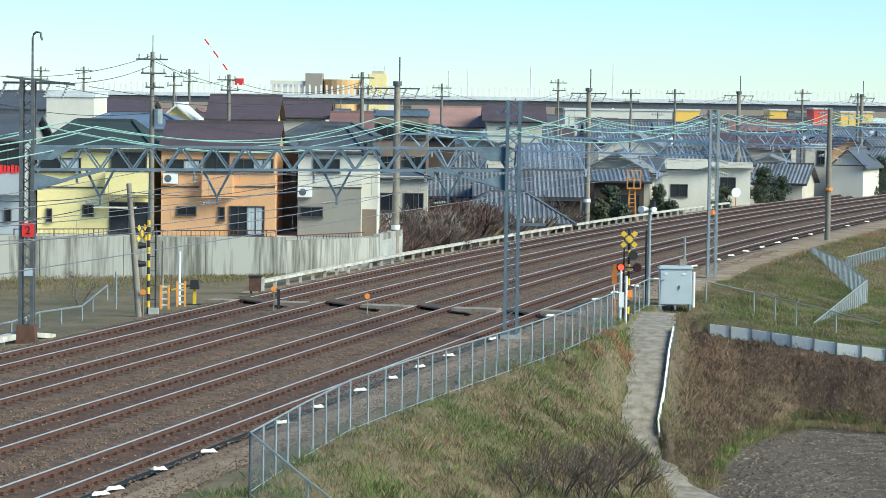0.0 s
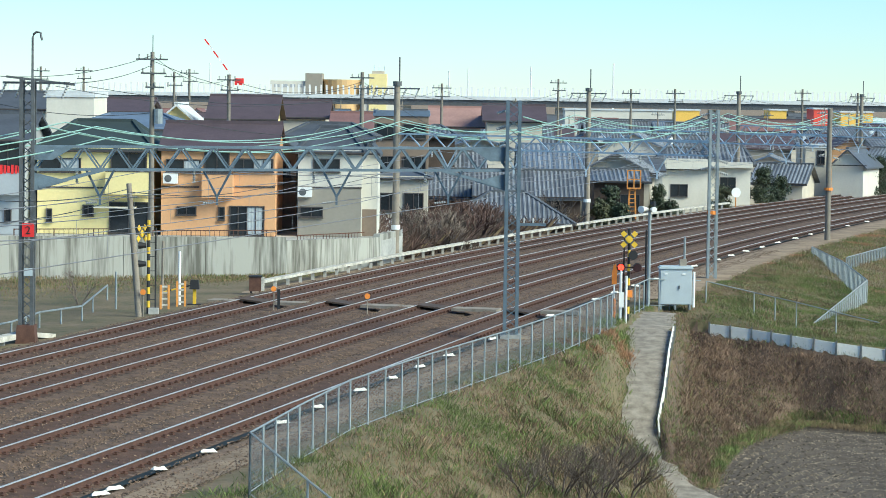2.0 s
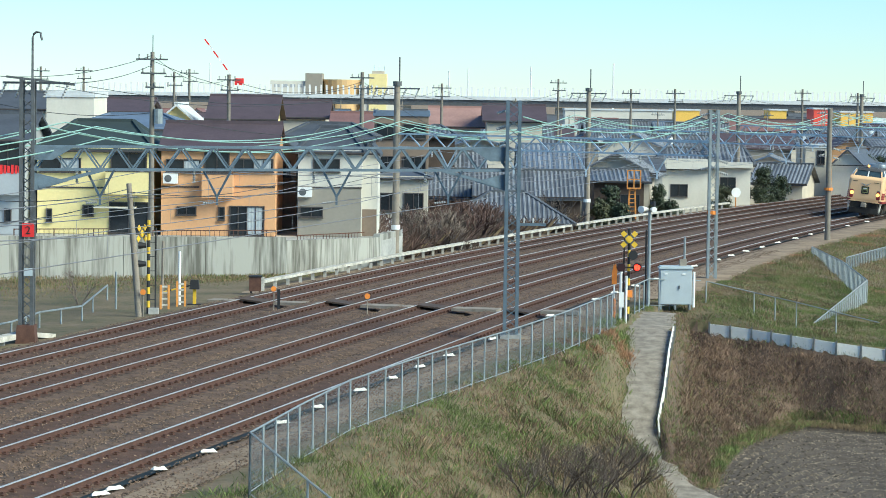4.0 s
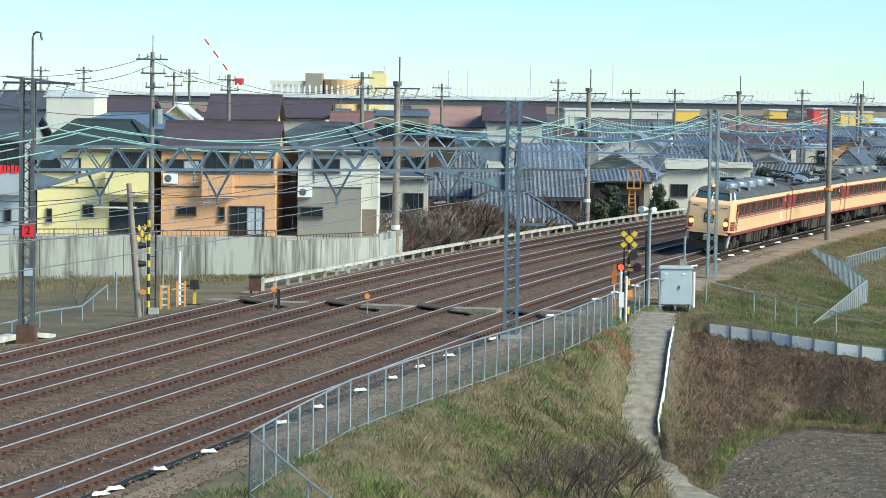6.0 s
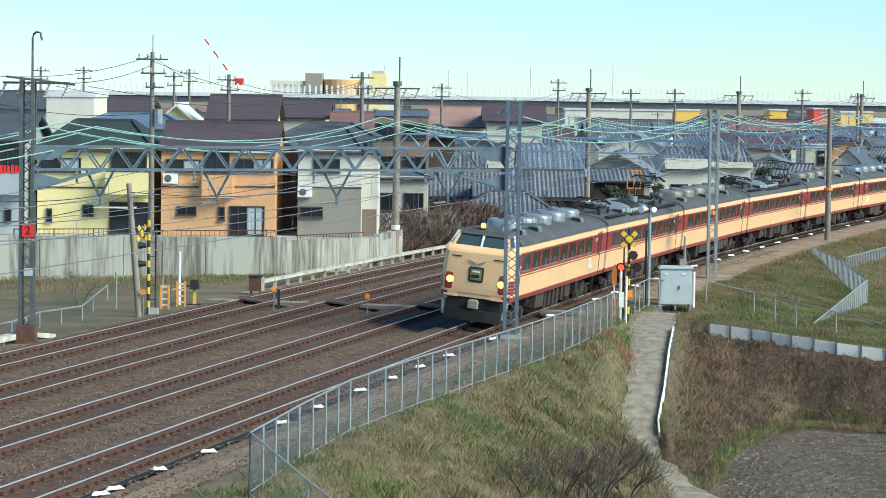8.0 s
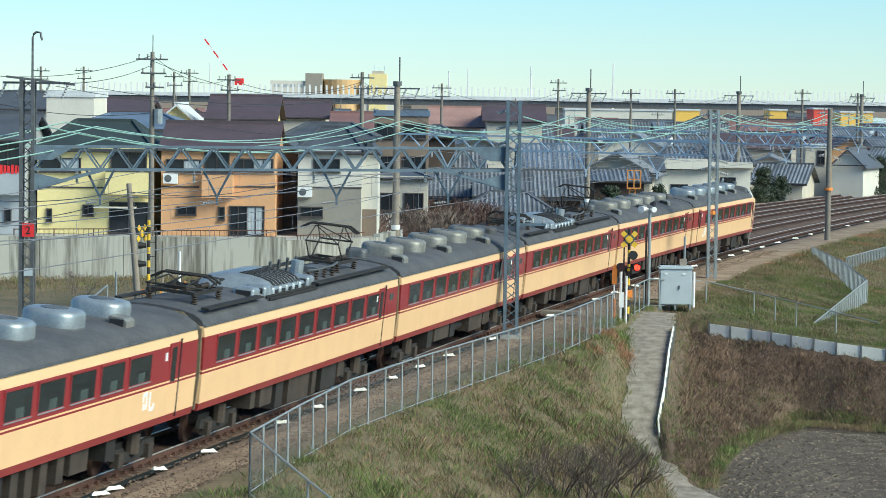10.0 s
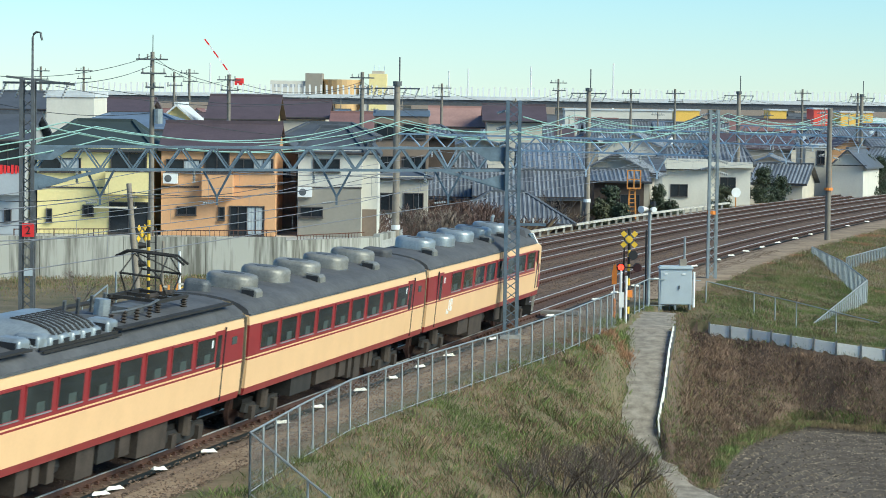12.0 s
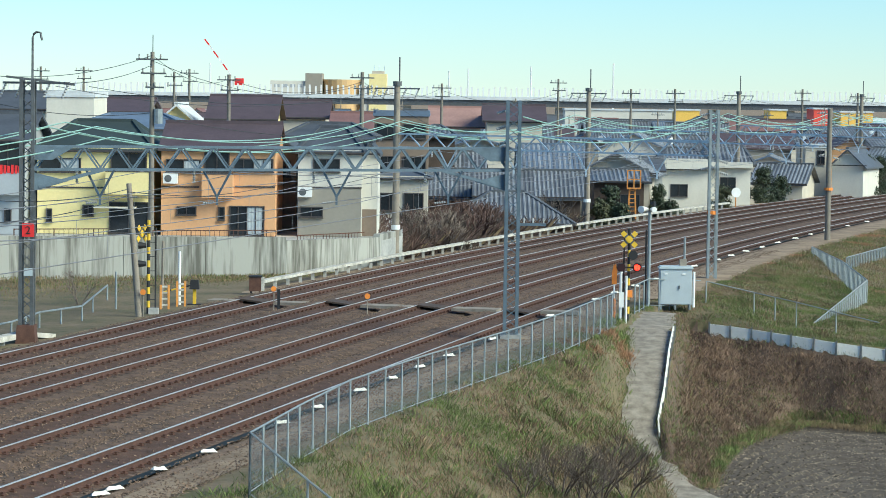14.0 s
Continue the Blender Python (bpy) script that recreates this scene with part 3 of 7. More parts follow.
ac_unit(oh, -15.12 - OX, -0.2, 4.06 - TERRACE)
# the beige and white house
bh = house(-8.14, -4.58, 151, TERRACE, 6.01, 7.22, 8, "hip", "stucco_white", "roof_black", eave=0.2, ridge=0.8, label="two-storey house, white upper storey over beige", group="houses on the retaining wall")
BX = (-8.14 + -4.58) / 2
part("lower_cladding", MB().box(0, -0.03, (3.93 - TERRACE) / 2, 3.5, 0.06, 3.93 - TERRACE), M["stucco_beige"], bh)
part("belt_trim", MB().box(0, -0.05, 3.93 - TERRACE, 3.56, 0.1, 0.07), M["trim_dark"], bh)
window(bh, -6.55 - BX, 4.78 - TERRACE, 1.5, 0.75, 0, False)
window(bh, -7.37 - BX, 2.25 - TERRACE, 1.3, 0.6, -0.06)
ac_unit(bh, -7.73 - BX, -0.22, 3.38 - TERRACE)
wing = house(-4.61 + 0.02, -3.73, 152, TERRACE, 5.96, 6.49, 6, "y", "stucco_white", "roof_black", eave=0.15, label="narrow white house wing with a dark lower shed", group="houses on the retaining wall")
part("lower_cladding", MB().box(0, -0.04, 0.75, 0.8, 0.08, 1.5), M["stucco_brown"], wing)
# the grey house with a deep balcony
gh = house(-26.40, -23.07, 148, TERRACE, 6.52, 7.79, 9, "x", "stucco_grey", "roof_black", label="grey two-storey house with a deep balcony", group="houses on the retaining wall")
GX = (-26.40 + -23.07) / 2
window(gh, -23.82 - GX, 4.61 - TERRACE, 1.5, 1.6, 0)
balcony(gh, 0.6, 3.41 - TERRACE, 2.6, 1.2, 0.9, "stucco_grey", False)
bed_cloth = MB()
for i in range(6):
    bed_cloth.box(-24.02 - GX + i * 0.2, -0.96, 4.79 - TERRACE, 0.14, 0.05, 0.5 - 0.06 * (i % 3))
part("laundry", bed_cloth, M["red"], gh, "red washing on the balcony")
window(gh, -23.80 - GX, 1.89 - TERRACE, 0.4, 0.75, 0, False, 0)
# narrow houses in the gaps
house(-9.67, -8.56, 157, TERRACE, 5.88, 6.38, 7, "y", "stucco_brown", "roof_black", [(0.0, 3.1, 0.5, 0.9, 0)], label="narrow dark brown house in a gap")
house(-17.16, -16.43, 159, TERRACE, 5.39, 6.00, 7, "y", "stucco_grey", "roof_black", label="narrow grey house in a gap")

# ---- tiled houses beyond the trees ----
TILED = "old low house with a ribbed grey tile roof"
house(0.60, 8.44, 188, GZ, 0.46, 2.35, 9.5, "hip", "wood_dark", "roof_tile", [(-1.5, 0.9, 1.5, 1.1, 0), (1.8, 0.9, 1.5, 1.1, 0)], tiles=0.33, eave=0.7, ridge=1.2, label=TILED)
house(2.75, 10.36, 205, GZ, 1.72, 3.44, 8.5, "x", "wood_dark", "roof_tile", [(1.5, 3.0, 1.6, 0.9, 0)], tiles=0.33, eave=0.6, label=TILED)
house(-0.91, 3.29, 212, GZ, 1.37, 3.25, 8, "x", "wood_dark", "roof_tile", tiles=0.33, eave=0.6, label=TILED)
house(-4.51, 2.99, 225, GZ, 3.07, 4.39, 8, "x", "stucco_pale", "roof_tile", tiles=0.36, eave=0.5, label=TILED)
house(-4.29, -1.06, 178, GZ, 3.80, 4.16, 6, "hip", "stucco_pale", "roof_tile", [(-0.9, 3.9, 1.2, 1.2, 0), (0.7, 3.9, 1.3, 1.2, 0)], eave=0.3, label="pale two-storey flat house with a balcony")
house(6.93, 12.28, 240, GZ, 2.72, 4.81, 11, "x", "stucco_pale", "roof_blue", tiles=0.45, eave=0.5, label="house with a blue sheet-metal roof")
house(11.49, 17.14, 226, GZ, 3.07, 4.59, 9, "y", "stucco_pale", "roof_tile", tiles=0.36, eave=0.8, label="old house with a broad tiled gable", rz=-8)
house(12.09, 16.09, 218, GZ, 2.57, 3.28, 7, "x", "wood_dark", "roof_tile", [(0.9, 2.6, 1.6, 1.2, 0)], tiles=0.36, eave=0.6, label="low dark wooden house with a tiled roof")
house(17.13, 18.68, 232, GZ, 3.06, 3.96, 6, "x", "stucco_grey", "roof_tile", eave=0.3, label="narrow grey house with a tiled roof")
wh = house(18.81, 22.94, 236, GZ, 3.19, 4.76, 9, "hip", "stucco_white", "roof_tile", [(-0.4, 3.0, 1.5, 1.1, 0)], tiles=0.36, eave=0.4, ridge=1.2, label="cream two-storey house with a tiled hip roof")
part("cornice", MB().box(0, -0.45, 3.48 - GZ, 4.6, 0.5, 0.9), M["stucco_white"], wh)
wh2 = house(23.13, 26.90, 238, GZ, 3.49, 5.19, 9, "hip", "stucco_white", "roof_tile", [(-0.1, 3.4, 1.4, 1.3, 0)], tiles=0.36, eave=0.4, ridge=1.5, label="cream two-storey house with a wide eave")
part("cornice", MB().box(0, -0.45, 3.39 - GZ, 4.0, 0.5, 0.5), M["stucco_white"], wh2)
house(29.18, 33.70, 255, GZ, 1.46, 3.04, 9, "x", "stucco_pale", "roof_tile", tiles=0.36, eave=0.5, label=TILED, rz=-15)
house(35.94, 38.19, 270, GZ, 4.43, 5.34, 7, "flat", "stucco_pale", "roof_white", [(0.4, 5.2, 0.8, 1.4, 0)], label="pale plastered flat-roofed house by the line")
house(37.44, 40.50, 262, GZ, 3.09, 4.54, 8, "y", "stucco_white", "roof_tile", eave=0.4, label="white gabled house by the line", rz=-20)
house(41.32, 45.55, 290, GZ, 4.13, 5.16, 8, "y", "stucco_orange", "roof_brown", eave=0.6, label="house with a wooden gable")
house(42.92, 47.79, 275, GZ, 3.13, 4.36, 9, "x", "wood_dark", "roof_tile", tiles=0.36, eave=0.6, label=TILED, rz=-20)
# roofs behind the yellow and orange houses
house(-36.14, -31.48, 215, GZ, 7.69, 8.89, 9, "x", "stucco_white", "roof_black", label="house with a black slate roof")
house(-30.10, -26.52, 205, GZ, 8.59, 9.53, 8, "flat", "stucco_white", "roof_white", [(0.3, 5.9, 0.9, 1.0, 0), (-1.0, 5.9, 0.7, 1.0, 0)], label="white flat-roofed house of three storeys")
house(-28.18, -24.25, 220, GZ, 7.55, 8.50, 9, "x", "stucco_white", "roof_brown", label="house with a brown slate roof")
house(-24.35, -16.94, 178, GZ, 6.76, 7.58, 8, "hip", "stucco_grey", "roof_blue", ridge=1.8, label="house with a bluish hip roof")
house(-22.05, -19.47, 210, GZ, 7.03, 8.15, 8, "y", "stucco_yellow", "roof_white", [(-0.6, 6.4, 0.7, 0.7, 0), (0.6, 6.4, 0.7, 0.7, 0)], label="yellow gabled house with a pale roof")
house(-17.72, -13.03, 205, GZ, 7.24, 8.85, 10, "x", "stucco_yellow", "roof_brown", [(-0.6, 6.4, 2.2, 0.8, 0)], label="house with a large dark brown roof")
house(-15.04, -10.39, 235, GZ, 7.17, 8.48, 9, "x", "stucco_pale", "roof_brown", label="house with a brown slate roof")
house(-11.05, -4.88, 185, GZ, 6.16, 7.08, 8, "hip", "stucco_grey", "roof_black", ridge=1.5, label="house with a grey hip roof")
house(-9.44, -6.09, 230, GZ, 6.28, 7.49, 9, "x", "stucco_pale", "roof_red", label="house with a dull red roof")
house(-5.20, -1.21, 200, GZ, 7.55, 7.63, 7, "flat", "stucco_brown", "roof_blue", [(-1.0, 8.3, 1.7, 1.1, 0), (1.0, 8.3, 1.7, 1.1, 0), (-1.0, 5.6, 1.7, 1.4, 0), (1.0, 5.6, 1.7, 1.4, 0)], label="grey flat-roofed house with a roof deck")
house(-1.20, 3.41, 260, GZ, 6.26, 7.96, 10, "x", "stucco_white", "roof_pink", label="house with a faded pink tile roof")
house(-2.17, 0.83, 222, GZ, 5.84, 6.62, 8, "hip", "wood_dark", "roof_tile", tiles=0.4, label=TILED)
house(0.18, 5.73, 232, GZ, 4.68, 5.58, 8, "y", "stucco_white", "roof_tile", [(0, 5.1, 1.6, 0.6, 0)], eave=0.7, label="white house with a tiled gable")
house(3.96, 9.16, 255, GZ, 6.93, 8.29, 9, "x", "stucco_pale", "roof_brown", label="house with a dark brown roof")


# ---- the far town: a street grid of plain houses ----
def far_town():
    rng = random.Random(11)
    walls = ("stucco_white", "stucco_pale", "stucco_grey", "stucco_beige", "stucco_brown", "stucco_white")
    roofs = ("roof_black", "roof_brown", "roof_tile", "roof_blue", "roof_red", "roof_tile", "roof_black", "roof_white")
    words = {"roof_black": "black slate", "roof_brown": "brown slate", "roof_tile": "grey tiled", "roof_blue": "blue metal", "roof_red": "dull red", "roof_white": "pale metal"}
    for y in (285, 312, 340, 372, 408, 446, 490, 540, 600, 655):
        half = y * 0.17
        x = -half - 5 + rng.random() * 5
        while x < half + 8:
            w = rng.uniform(6.5, 11)
            s, o = so_of(x + w / 2, y)
            if o > 26:
                h = rng.choice((3.2, 5.6, 5.6, 5.8, 6.2))
                rm, wm = rng.choice(roofs), rng.choice(walls)
                kind = rng.choice(("x", "x", "hip", "y", "flat" if rm == "roof_white" else "x"))
                wins = [(rng.uniform(-0.3, 0.0) * w, h - 2.2, 1.5, 1.1, 0), (0.27 * w, h - 2.2, 1.3, 1.1, 0)] if y < 450 else [(0, h - 2.0, 2.0, 1.1, 0)]
                fh = house(x, x + w, y + rng.uniform(-5, 5), GZ, GZ + h, GZ + h + rng.uniform(1.3, 2.1), rng.uniform(7, 9), kind, wm, rm, wins, rng.uniform(-10, 10), tiles=0.42 if y < 450 and rm in ("roof_tile", "roof_black", "roof_blue") and kind != "flat" else 0.0, trim=False, label="distant town house with a %s roof" % words[rm])
                if y < 400 and h > 5 and rng.random() < 0.6:
                    balcony(fh, rng.uniform(-0.2, 0.2) * w, h - 3.1, rng.uniform(2.5, 4.5), 0.95, 1.0, rng.choice(("stucco_white", "stucco_grey", "stucco_brown", "galv")), rng.random() < 0.5)
                if y < 400 and rng.random() < 0.5:
                    part("annex", MB().box(rng.uniform(-0.3, 0.3) * w, -1.3, 1.4, rng.uniform(2.5, 5), 2.6, 2.8).box(0, -1.3, 2.86, 0.1, 2.9, 0.1), M[rng.choice(walls)], fh)
            x += w + rng.uniform(0.6, 3.0)


far_town()


# long sheds and bright shopfronts in front of the viaduct
mat("shop_yellow", (0.8, 0.52, 0.1), 0.7, var=0.08)
mat("shop_red", (0.72, 0.09, 0.06), 0.7, var=0.1)
SHEDS = ((24.77, 46.91, 560, 6.39, "stucco_white", "long white warehouse in front of the viaduct"), (48.83, 54.38, 580, 6.51, "shop_yellow", "yellow shopfront below the viaduct"),
         (66.95, 70.45, 560, 6.88, "shop_yellow", "small yellow building below the viaduct"), (70.61, 73.64, 520, 7.38, "shop_red", "bright red shop sign building"),
         (78.72, 85.13, 540, 6.74, "shop_yellow", "yellow low shop by the viaduct"), (5.31, 14.68, 600, 6.16, "stucco_white", "pale warehouse in front of the viaduct"))
for a_, b_, y_, z_, k_, l_ in SHEDS:
    sh_ = thing("warehouse", (a_ + b_) / 2, y_, GZ, 0, l_, "building", "sheds by the viaduct")
    part("wall", MB().box(0, 5, (z_ - GZ) / 2, b_ - a_, 10, z_ - GZ), M[k_], sh_)
    part("roof_edge", MB().box(0, 5, z_ - GZ + 0.15, b_ - a_ + 0.4, 10.4, 0.3), M["roof_white"], sh_)
    for i_ in range(int((b_ - a_) / 4)):
        part("shutter_door", MB().box(-(b_ - a_) / 2 + 2 + i_ * 4, -0.04, 2.0, 2.4, 0.08, 3.6), M["stucco_grey"], sh_)

# television aerials and dishes above the roofs
_r = random.Random(31)
for i in range(70):
    y_ = _r.uniform(200, 420)
    x_ = _r.uniform(-0.16, 0.16) * y_
    if so_of(x_, y_)[1] < 32:
        continue
    top_ = GZ + _r.uniform(8.2, 10.2)
    an_ = thing("tv_aerial", x_, y_, GZ, _r.uniform(-40, 40), "thin rooftop television aerial on a mast", "aerial", "rooftop aerials")
    part("mast", MB().tube([(0, 0, 0), (0, 0, top_ - GZ)], 0.035, 5), M["galv"], an_)
    for q_ in range(4):
        part("aerial_rod", MB().bar((-0.5 + 0.07 * q_, -0.3 + 0.2 * q_, top_ - GZ - 0.2), (0.5 - 0.07 * q_, -0.3 + 0.2 * q_, top_ - GZ - 0.2), 0.03), M["galv"], an_)
    if i % 3 == 0:
        part("dish", MB().tube([(0.3, -0.25, 7.1), (0.3, -0.2, 7.1), (0.0, -0.02, 7.1)], 0.36, 12, 0.2), M["white"], an_, "white satellite dish")

# ---- viaduct, big building, crane ----
def viaduct():
    yv = 705.0
    ob = thing("viaduct", 0, yv, GZ, 0, "long grey elevated road with white barrier posts", "viaduct")
    zz = lambda z: z - GZ
    # the girder's dark colour carries the shade below the deck
    part("girder", MB().box(0, 5, zz(7.15), 520, 9, 1.7), M["steel_dark"], ob, "girder in a dark colour that stands for its shade")
    part("parapet", MB().box(0, 0, zz(8.35), 520, 0.4, 0.95), M["roof_white"], ob, "blue-grey parapet panels")
    for i in range(26):
        part("pier", MB().box(-250 + i * 20, 5, zz(6.15) / 2, 2.2, 5, zz(6.15)), M["concrete"], ob)
    pm = fixed(mesh("barrier_post", MB().box(0, 0, 1.25, 0.46, 0.2, 2.5), M["white"]))
    rng = random.Random(5)
    for i in range(170):
        p = new("barrier_post", pm)
        p.parent = ob
        p.matrix_basis = pose(-125 + i * 1.45, 0.1, zz(8.75) - rng.choice((0, 0, 0.4)), 0, rng.uniform(-3, 3), 0)


viaduct()
mat("shop_tan", (0.62, 0.42, 0.2), 0.85, var=0.08)
bb = thing("office_building", -37.09, 900, GZ, 0, "distant cream public building with a round hall and tower", "building")
def _seg(name, x0, x1, y0, m, parent=None, d=12, front=0.0):
    a, b = x0, x1
    part(name, MB().box((a + b) / 2 - -37.09, d / 2 - front, (y0 - GZ) / 2, b - a, d, y0 - GZ), M[m], parent or bb)
_seg("low_block", -58.06, -42.71, 13.03, "stucco_white")
_seg("tower_block", -46.40, -40.79, 15.55, "stucco_beige", None, 13, 0.8)
_seg("tower", -25.30, -19.49, 15.68, "stucco_yellow", None, 12, 0.6)
_seg("tower_shoulder", -24.4, -20.3, 16.6, "stucco_pale", None, 9, 0.3)
_seg("rear_block", -27.79, -16.53, 11.75, "stucco_white")
part("round_hall", MB().tube([(-34.28 - -37.09, 6, 0), (-34.28 - -37.09, 6, 12.70 - GZ), (-34.28 - -37.09, 6, 13.64 - GZ)], 6.6, 24), M["shop_tan"], bb)
for i in range(5):
    part("window_band", MB().box(-55.81 - -37.09 + i * 2.6, -0.05, 11.35 - GZ, 1.8, 0.1, 1.0), M["stucco_grey"], bb)
for px_ in (-1.2, 0.4, 2.2):
    part("antenna", MB().tube([(-22.56 - -37.09 + px_, 4, 15.68 - GZ), (-22.56 - -37.09 + px_, 4, 18.48 - GZ)], 0.1, 4), M["steel_light"], bb)
cr = thing("tower_crane", -62.93, 800, GZ, 0, "distant red and white construction crane", "crane")
part("mast", MB().tube([(0, 0, 0), (0, 0, 12.84 - GZ)], 0.5, 5), M["white"], cr)
_a, _b = Vector((0, 0, 13.65 - GZ)), Vector((-71.06 - -62.93, 0, 24.50 - GZ))
for i in range(6):
    part("jib_section", MB().bar(_a + (_b - _a) * (i / 6), _a + (_b - _a) * ((i + 1) / 6), 0.4), M["white" if i % 2 == 0 else "red"], cr)
part("counterweight", MB().box(2.2, 0, 12.04 - GZ, 2.6, 1.5, 2.0), M["red"], cr)

# ---- retaining wall and yard on the far side ----
WALL = ((-40.0, 133.5), (-24.5, 135.6), (-8.2, 141.5), (-3.45, 147.4), (-2.4, 153.0))
WTOP = (1.78, 1.78, 1.62, 1.55, 1.5)


def retaining_wall():
    ob = thing("retaining_wall", 0, 0, 0, 0, "", "", "", "structure")
    tagged(ob, "stained grey concrete retaining wall in cast panels")
    for i in range(4):
        a, b = Vector((*WALL[i], 0)), Vector((*WALL[i + 1], 0))
        n = max(1, round((b - a).length / 4.1))
        d = (b - a).normalized()
        back = Vector((-d.y, d.x, 0)) * 0.35
        for k in range(n):
            p, q = a + (b - a) * (k / n) + d * 0.012, a + (b - a) * ((k + 1) / n) - d * 0.012
            z0 = WTOP[i] + (WTOP[i + 1] - WTOP[i]) * k / n - (0.17 if i == 2 else 0)
            z1 = WTOP[i] + (WTOP[i + 1] - WTOP[i]) * (k + 1) / n - (0.17 if i == 2 else 0)
            vs = [p + Vector((0, 0, -2.4)), q + Vector((0, 0, -2.4)), q + back * 1.6 + Vector((0, 0, -2.4)), p + back * 1.6 + Vector((0, 0, -2.4))]
            vs += [p + Vector((0, 0, z0)), q + Vector((0, 0, z1)), q + back + Vector((0, 0, z1)), p + back + Vector((0, 0, z0))]
            part("panel", MB().add(vs, ((3, 2, 1, 0), (4, 5, 6, 7), (0, 1, 5, 4), (1, 2, 6, 5), (2, 3, 7, 6), (3, 0, 4, 7))), M["wall_concrete"], ob)
    t = MB()
    top = [(x + 0.1, y + 0.45) for x, y in WALL] + [(-2.6, 175), (-40, 175)]
    n = len(top)
    t.add([(x, y, TERRACE - 0.02) for x, y in top] + [(x, y, -2.5) for x, y in top], [tuple(range(n))] + [(i, i + n, (i + 1) % n + n, (i + 1) % n) for i in range(n)])
    tagged(new("terrace", fixed(mesh("terrace", t, M["concrete"]))), "paved terrace behind the retaining wall", kind="structure")


retaining_wall()


def railing(p, q, z, h, name_label):
    p, q = Vector((*p, z)), Vector((*q, z))
    ob = thing("railing", p.x, p.y, z, 0, name_label, "railing")
    d = q - p
    n = max(2, int(d.length / 0.25))
    for zz in (0.12, h):
        part("rail", MB().bar((0, 0, zz), (d.x, d.y, zz), 0.05), M["rust"], ob)
    for k in range(n + 1):
        f = k / n
        big = k % 8 == 0
        part("post" if big else "baluster", MB().bar((d.x * f, d.y * f, 0), (d.x * f, d.y * f, h + (0.03 if big else -0.02)), 0.05 if big else 0.022), M["rust"], ob)


railing((-21.8, 137.5), (-17.2, 139.1), 1.2, 0.85, "brown metal railing along the wall top")
railing((-15.0, 139.9), (-8.8, 142.1), 1.2, 0.75, "brown metal railing along the wall top")
railing((-7.7, 142.9), (-4.3, 147.1), 1.15, 0.5, "brown metal railing along the wall top")

yard = MB()
_ss = [40 + 4 * i for i in range(20)]
_rows = []
for i, s in enumerate(_ss):
    e = tk(s, 13.35, -0.11)
    f = i / (len(_ss) - 1)
    wx = -40 + 36.6 * f
    seg = next(k for k in range(4) if wx <= WALL[k + 1][0])
    wy = WALL[seg][1] + (WALL[seg + 1][1] - WALL[seg][1]) * (wx - WALL[seg][0]) / (WALL[seg + 1][0] - WALL[seg][0])
    w = Vector((wx, wy + 0.1, -0.45))
    _rows.append([e.lerp(w, t) + Vector((0, 0, 0.07 * noise.noise((i, t * 9, 0)))) for t in (0, 0.12, 0.25, 0.4, 0.55, 0.7, 0.85, 1)])
yard.loft(_rows, closed=False, cap=False)
tagged(new("yard", mesh("yard", yard, M["bank"], True)), "weedy gravel yard between track and wall", kind="structure")


def trough_run():
    ob = thing("cable_trough", 0, 0, 0, 0, "raised white concrete cable trough on short posts", "cable trough")
    sm = None
    for i in range(56):
        s = 88.5 + i * 2.0
        a, b = tk(s + 0.02, 14.35, 0.28), tk(s + 1.98, 14.35, 0.28)
        if 88 < s < 91:
            continue
        part("trough_slab", MB().bar(a, b, 0.36, 0.13), M["white_concrete"], ob)
        p = tk(s, 14.35)
        part("post", MB().bar((p.x, p.y, -0.5), (p.x, p.y, 0.18), 0.16), M["concrete"], ob)
    for i in range(12):
        s = 40.5 + i * 2.0
        part("trough_slab", MB().bar(tk(s + 0.02, 14.6, 0.12), tk(s + 1.98, 14.6, 0.12), 0.42, 0.2), M["white_concrete"], ob)
        p = tk(s, 14.6)
        part("post", MB().bar((p.x, p.y, -0.5), (p.x, p.y, 0.02), 0.16), M["concrete"], ob)
    part("ramp_slab", MB().bar(tk(64.5, 14.6, 0.12), tk(66.2, 14.2, -0.08), 0.42, 0.18), M["white_concrete"], ob)


trough_run()

# pipe guard rail and stray post in the yard
gr = thing("guard_rail", 0, 0, 0, 0, "galvanised pipe guard rail in the yard", "guard rail")
_pts = [Vector(q) for q in ((-16.63, 99.19, 0.45), (-16.13, 101.26, 0.45), (-15.76, 105.82, 0.45), (-14.54, 109.17, 0.45), (-15.00, 121.09, 0.45))]
part("top_pipe", MB().tube(_pts, 0.04, 8), M["galv"], gr)
for _p in _pts[1:] + [_pts[1].lerp(_pts[2], 0.5), _pts[2].lerp(_pts[3], 0.5), _pts[3].lerp(_pts[4], 0.4)]:
    part("post", MB().tube([(_p.x, _p.y, -0.45), tuple(_p)], 0.04, 6), M["galv"], gr)
_q = Vector((-13.97, 115.77, -0.30))
solid("yard_post", MB().tube([(_q.x, _q.y, -0.5), (_q.x, _q.y, 1.42)], 0.05, 8), M["galv"], "lone galvanised post in the yard", "post")
solid("yard_slab", MB().bar((-14.38, 108.81, -0.25), (-13.25, 109.82, -0.25), 0.9, 0.08), M["concrete"], "flat concrete slab lying in the yard", "slab")

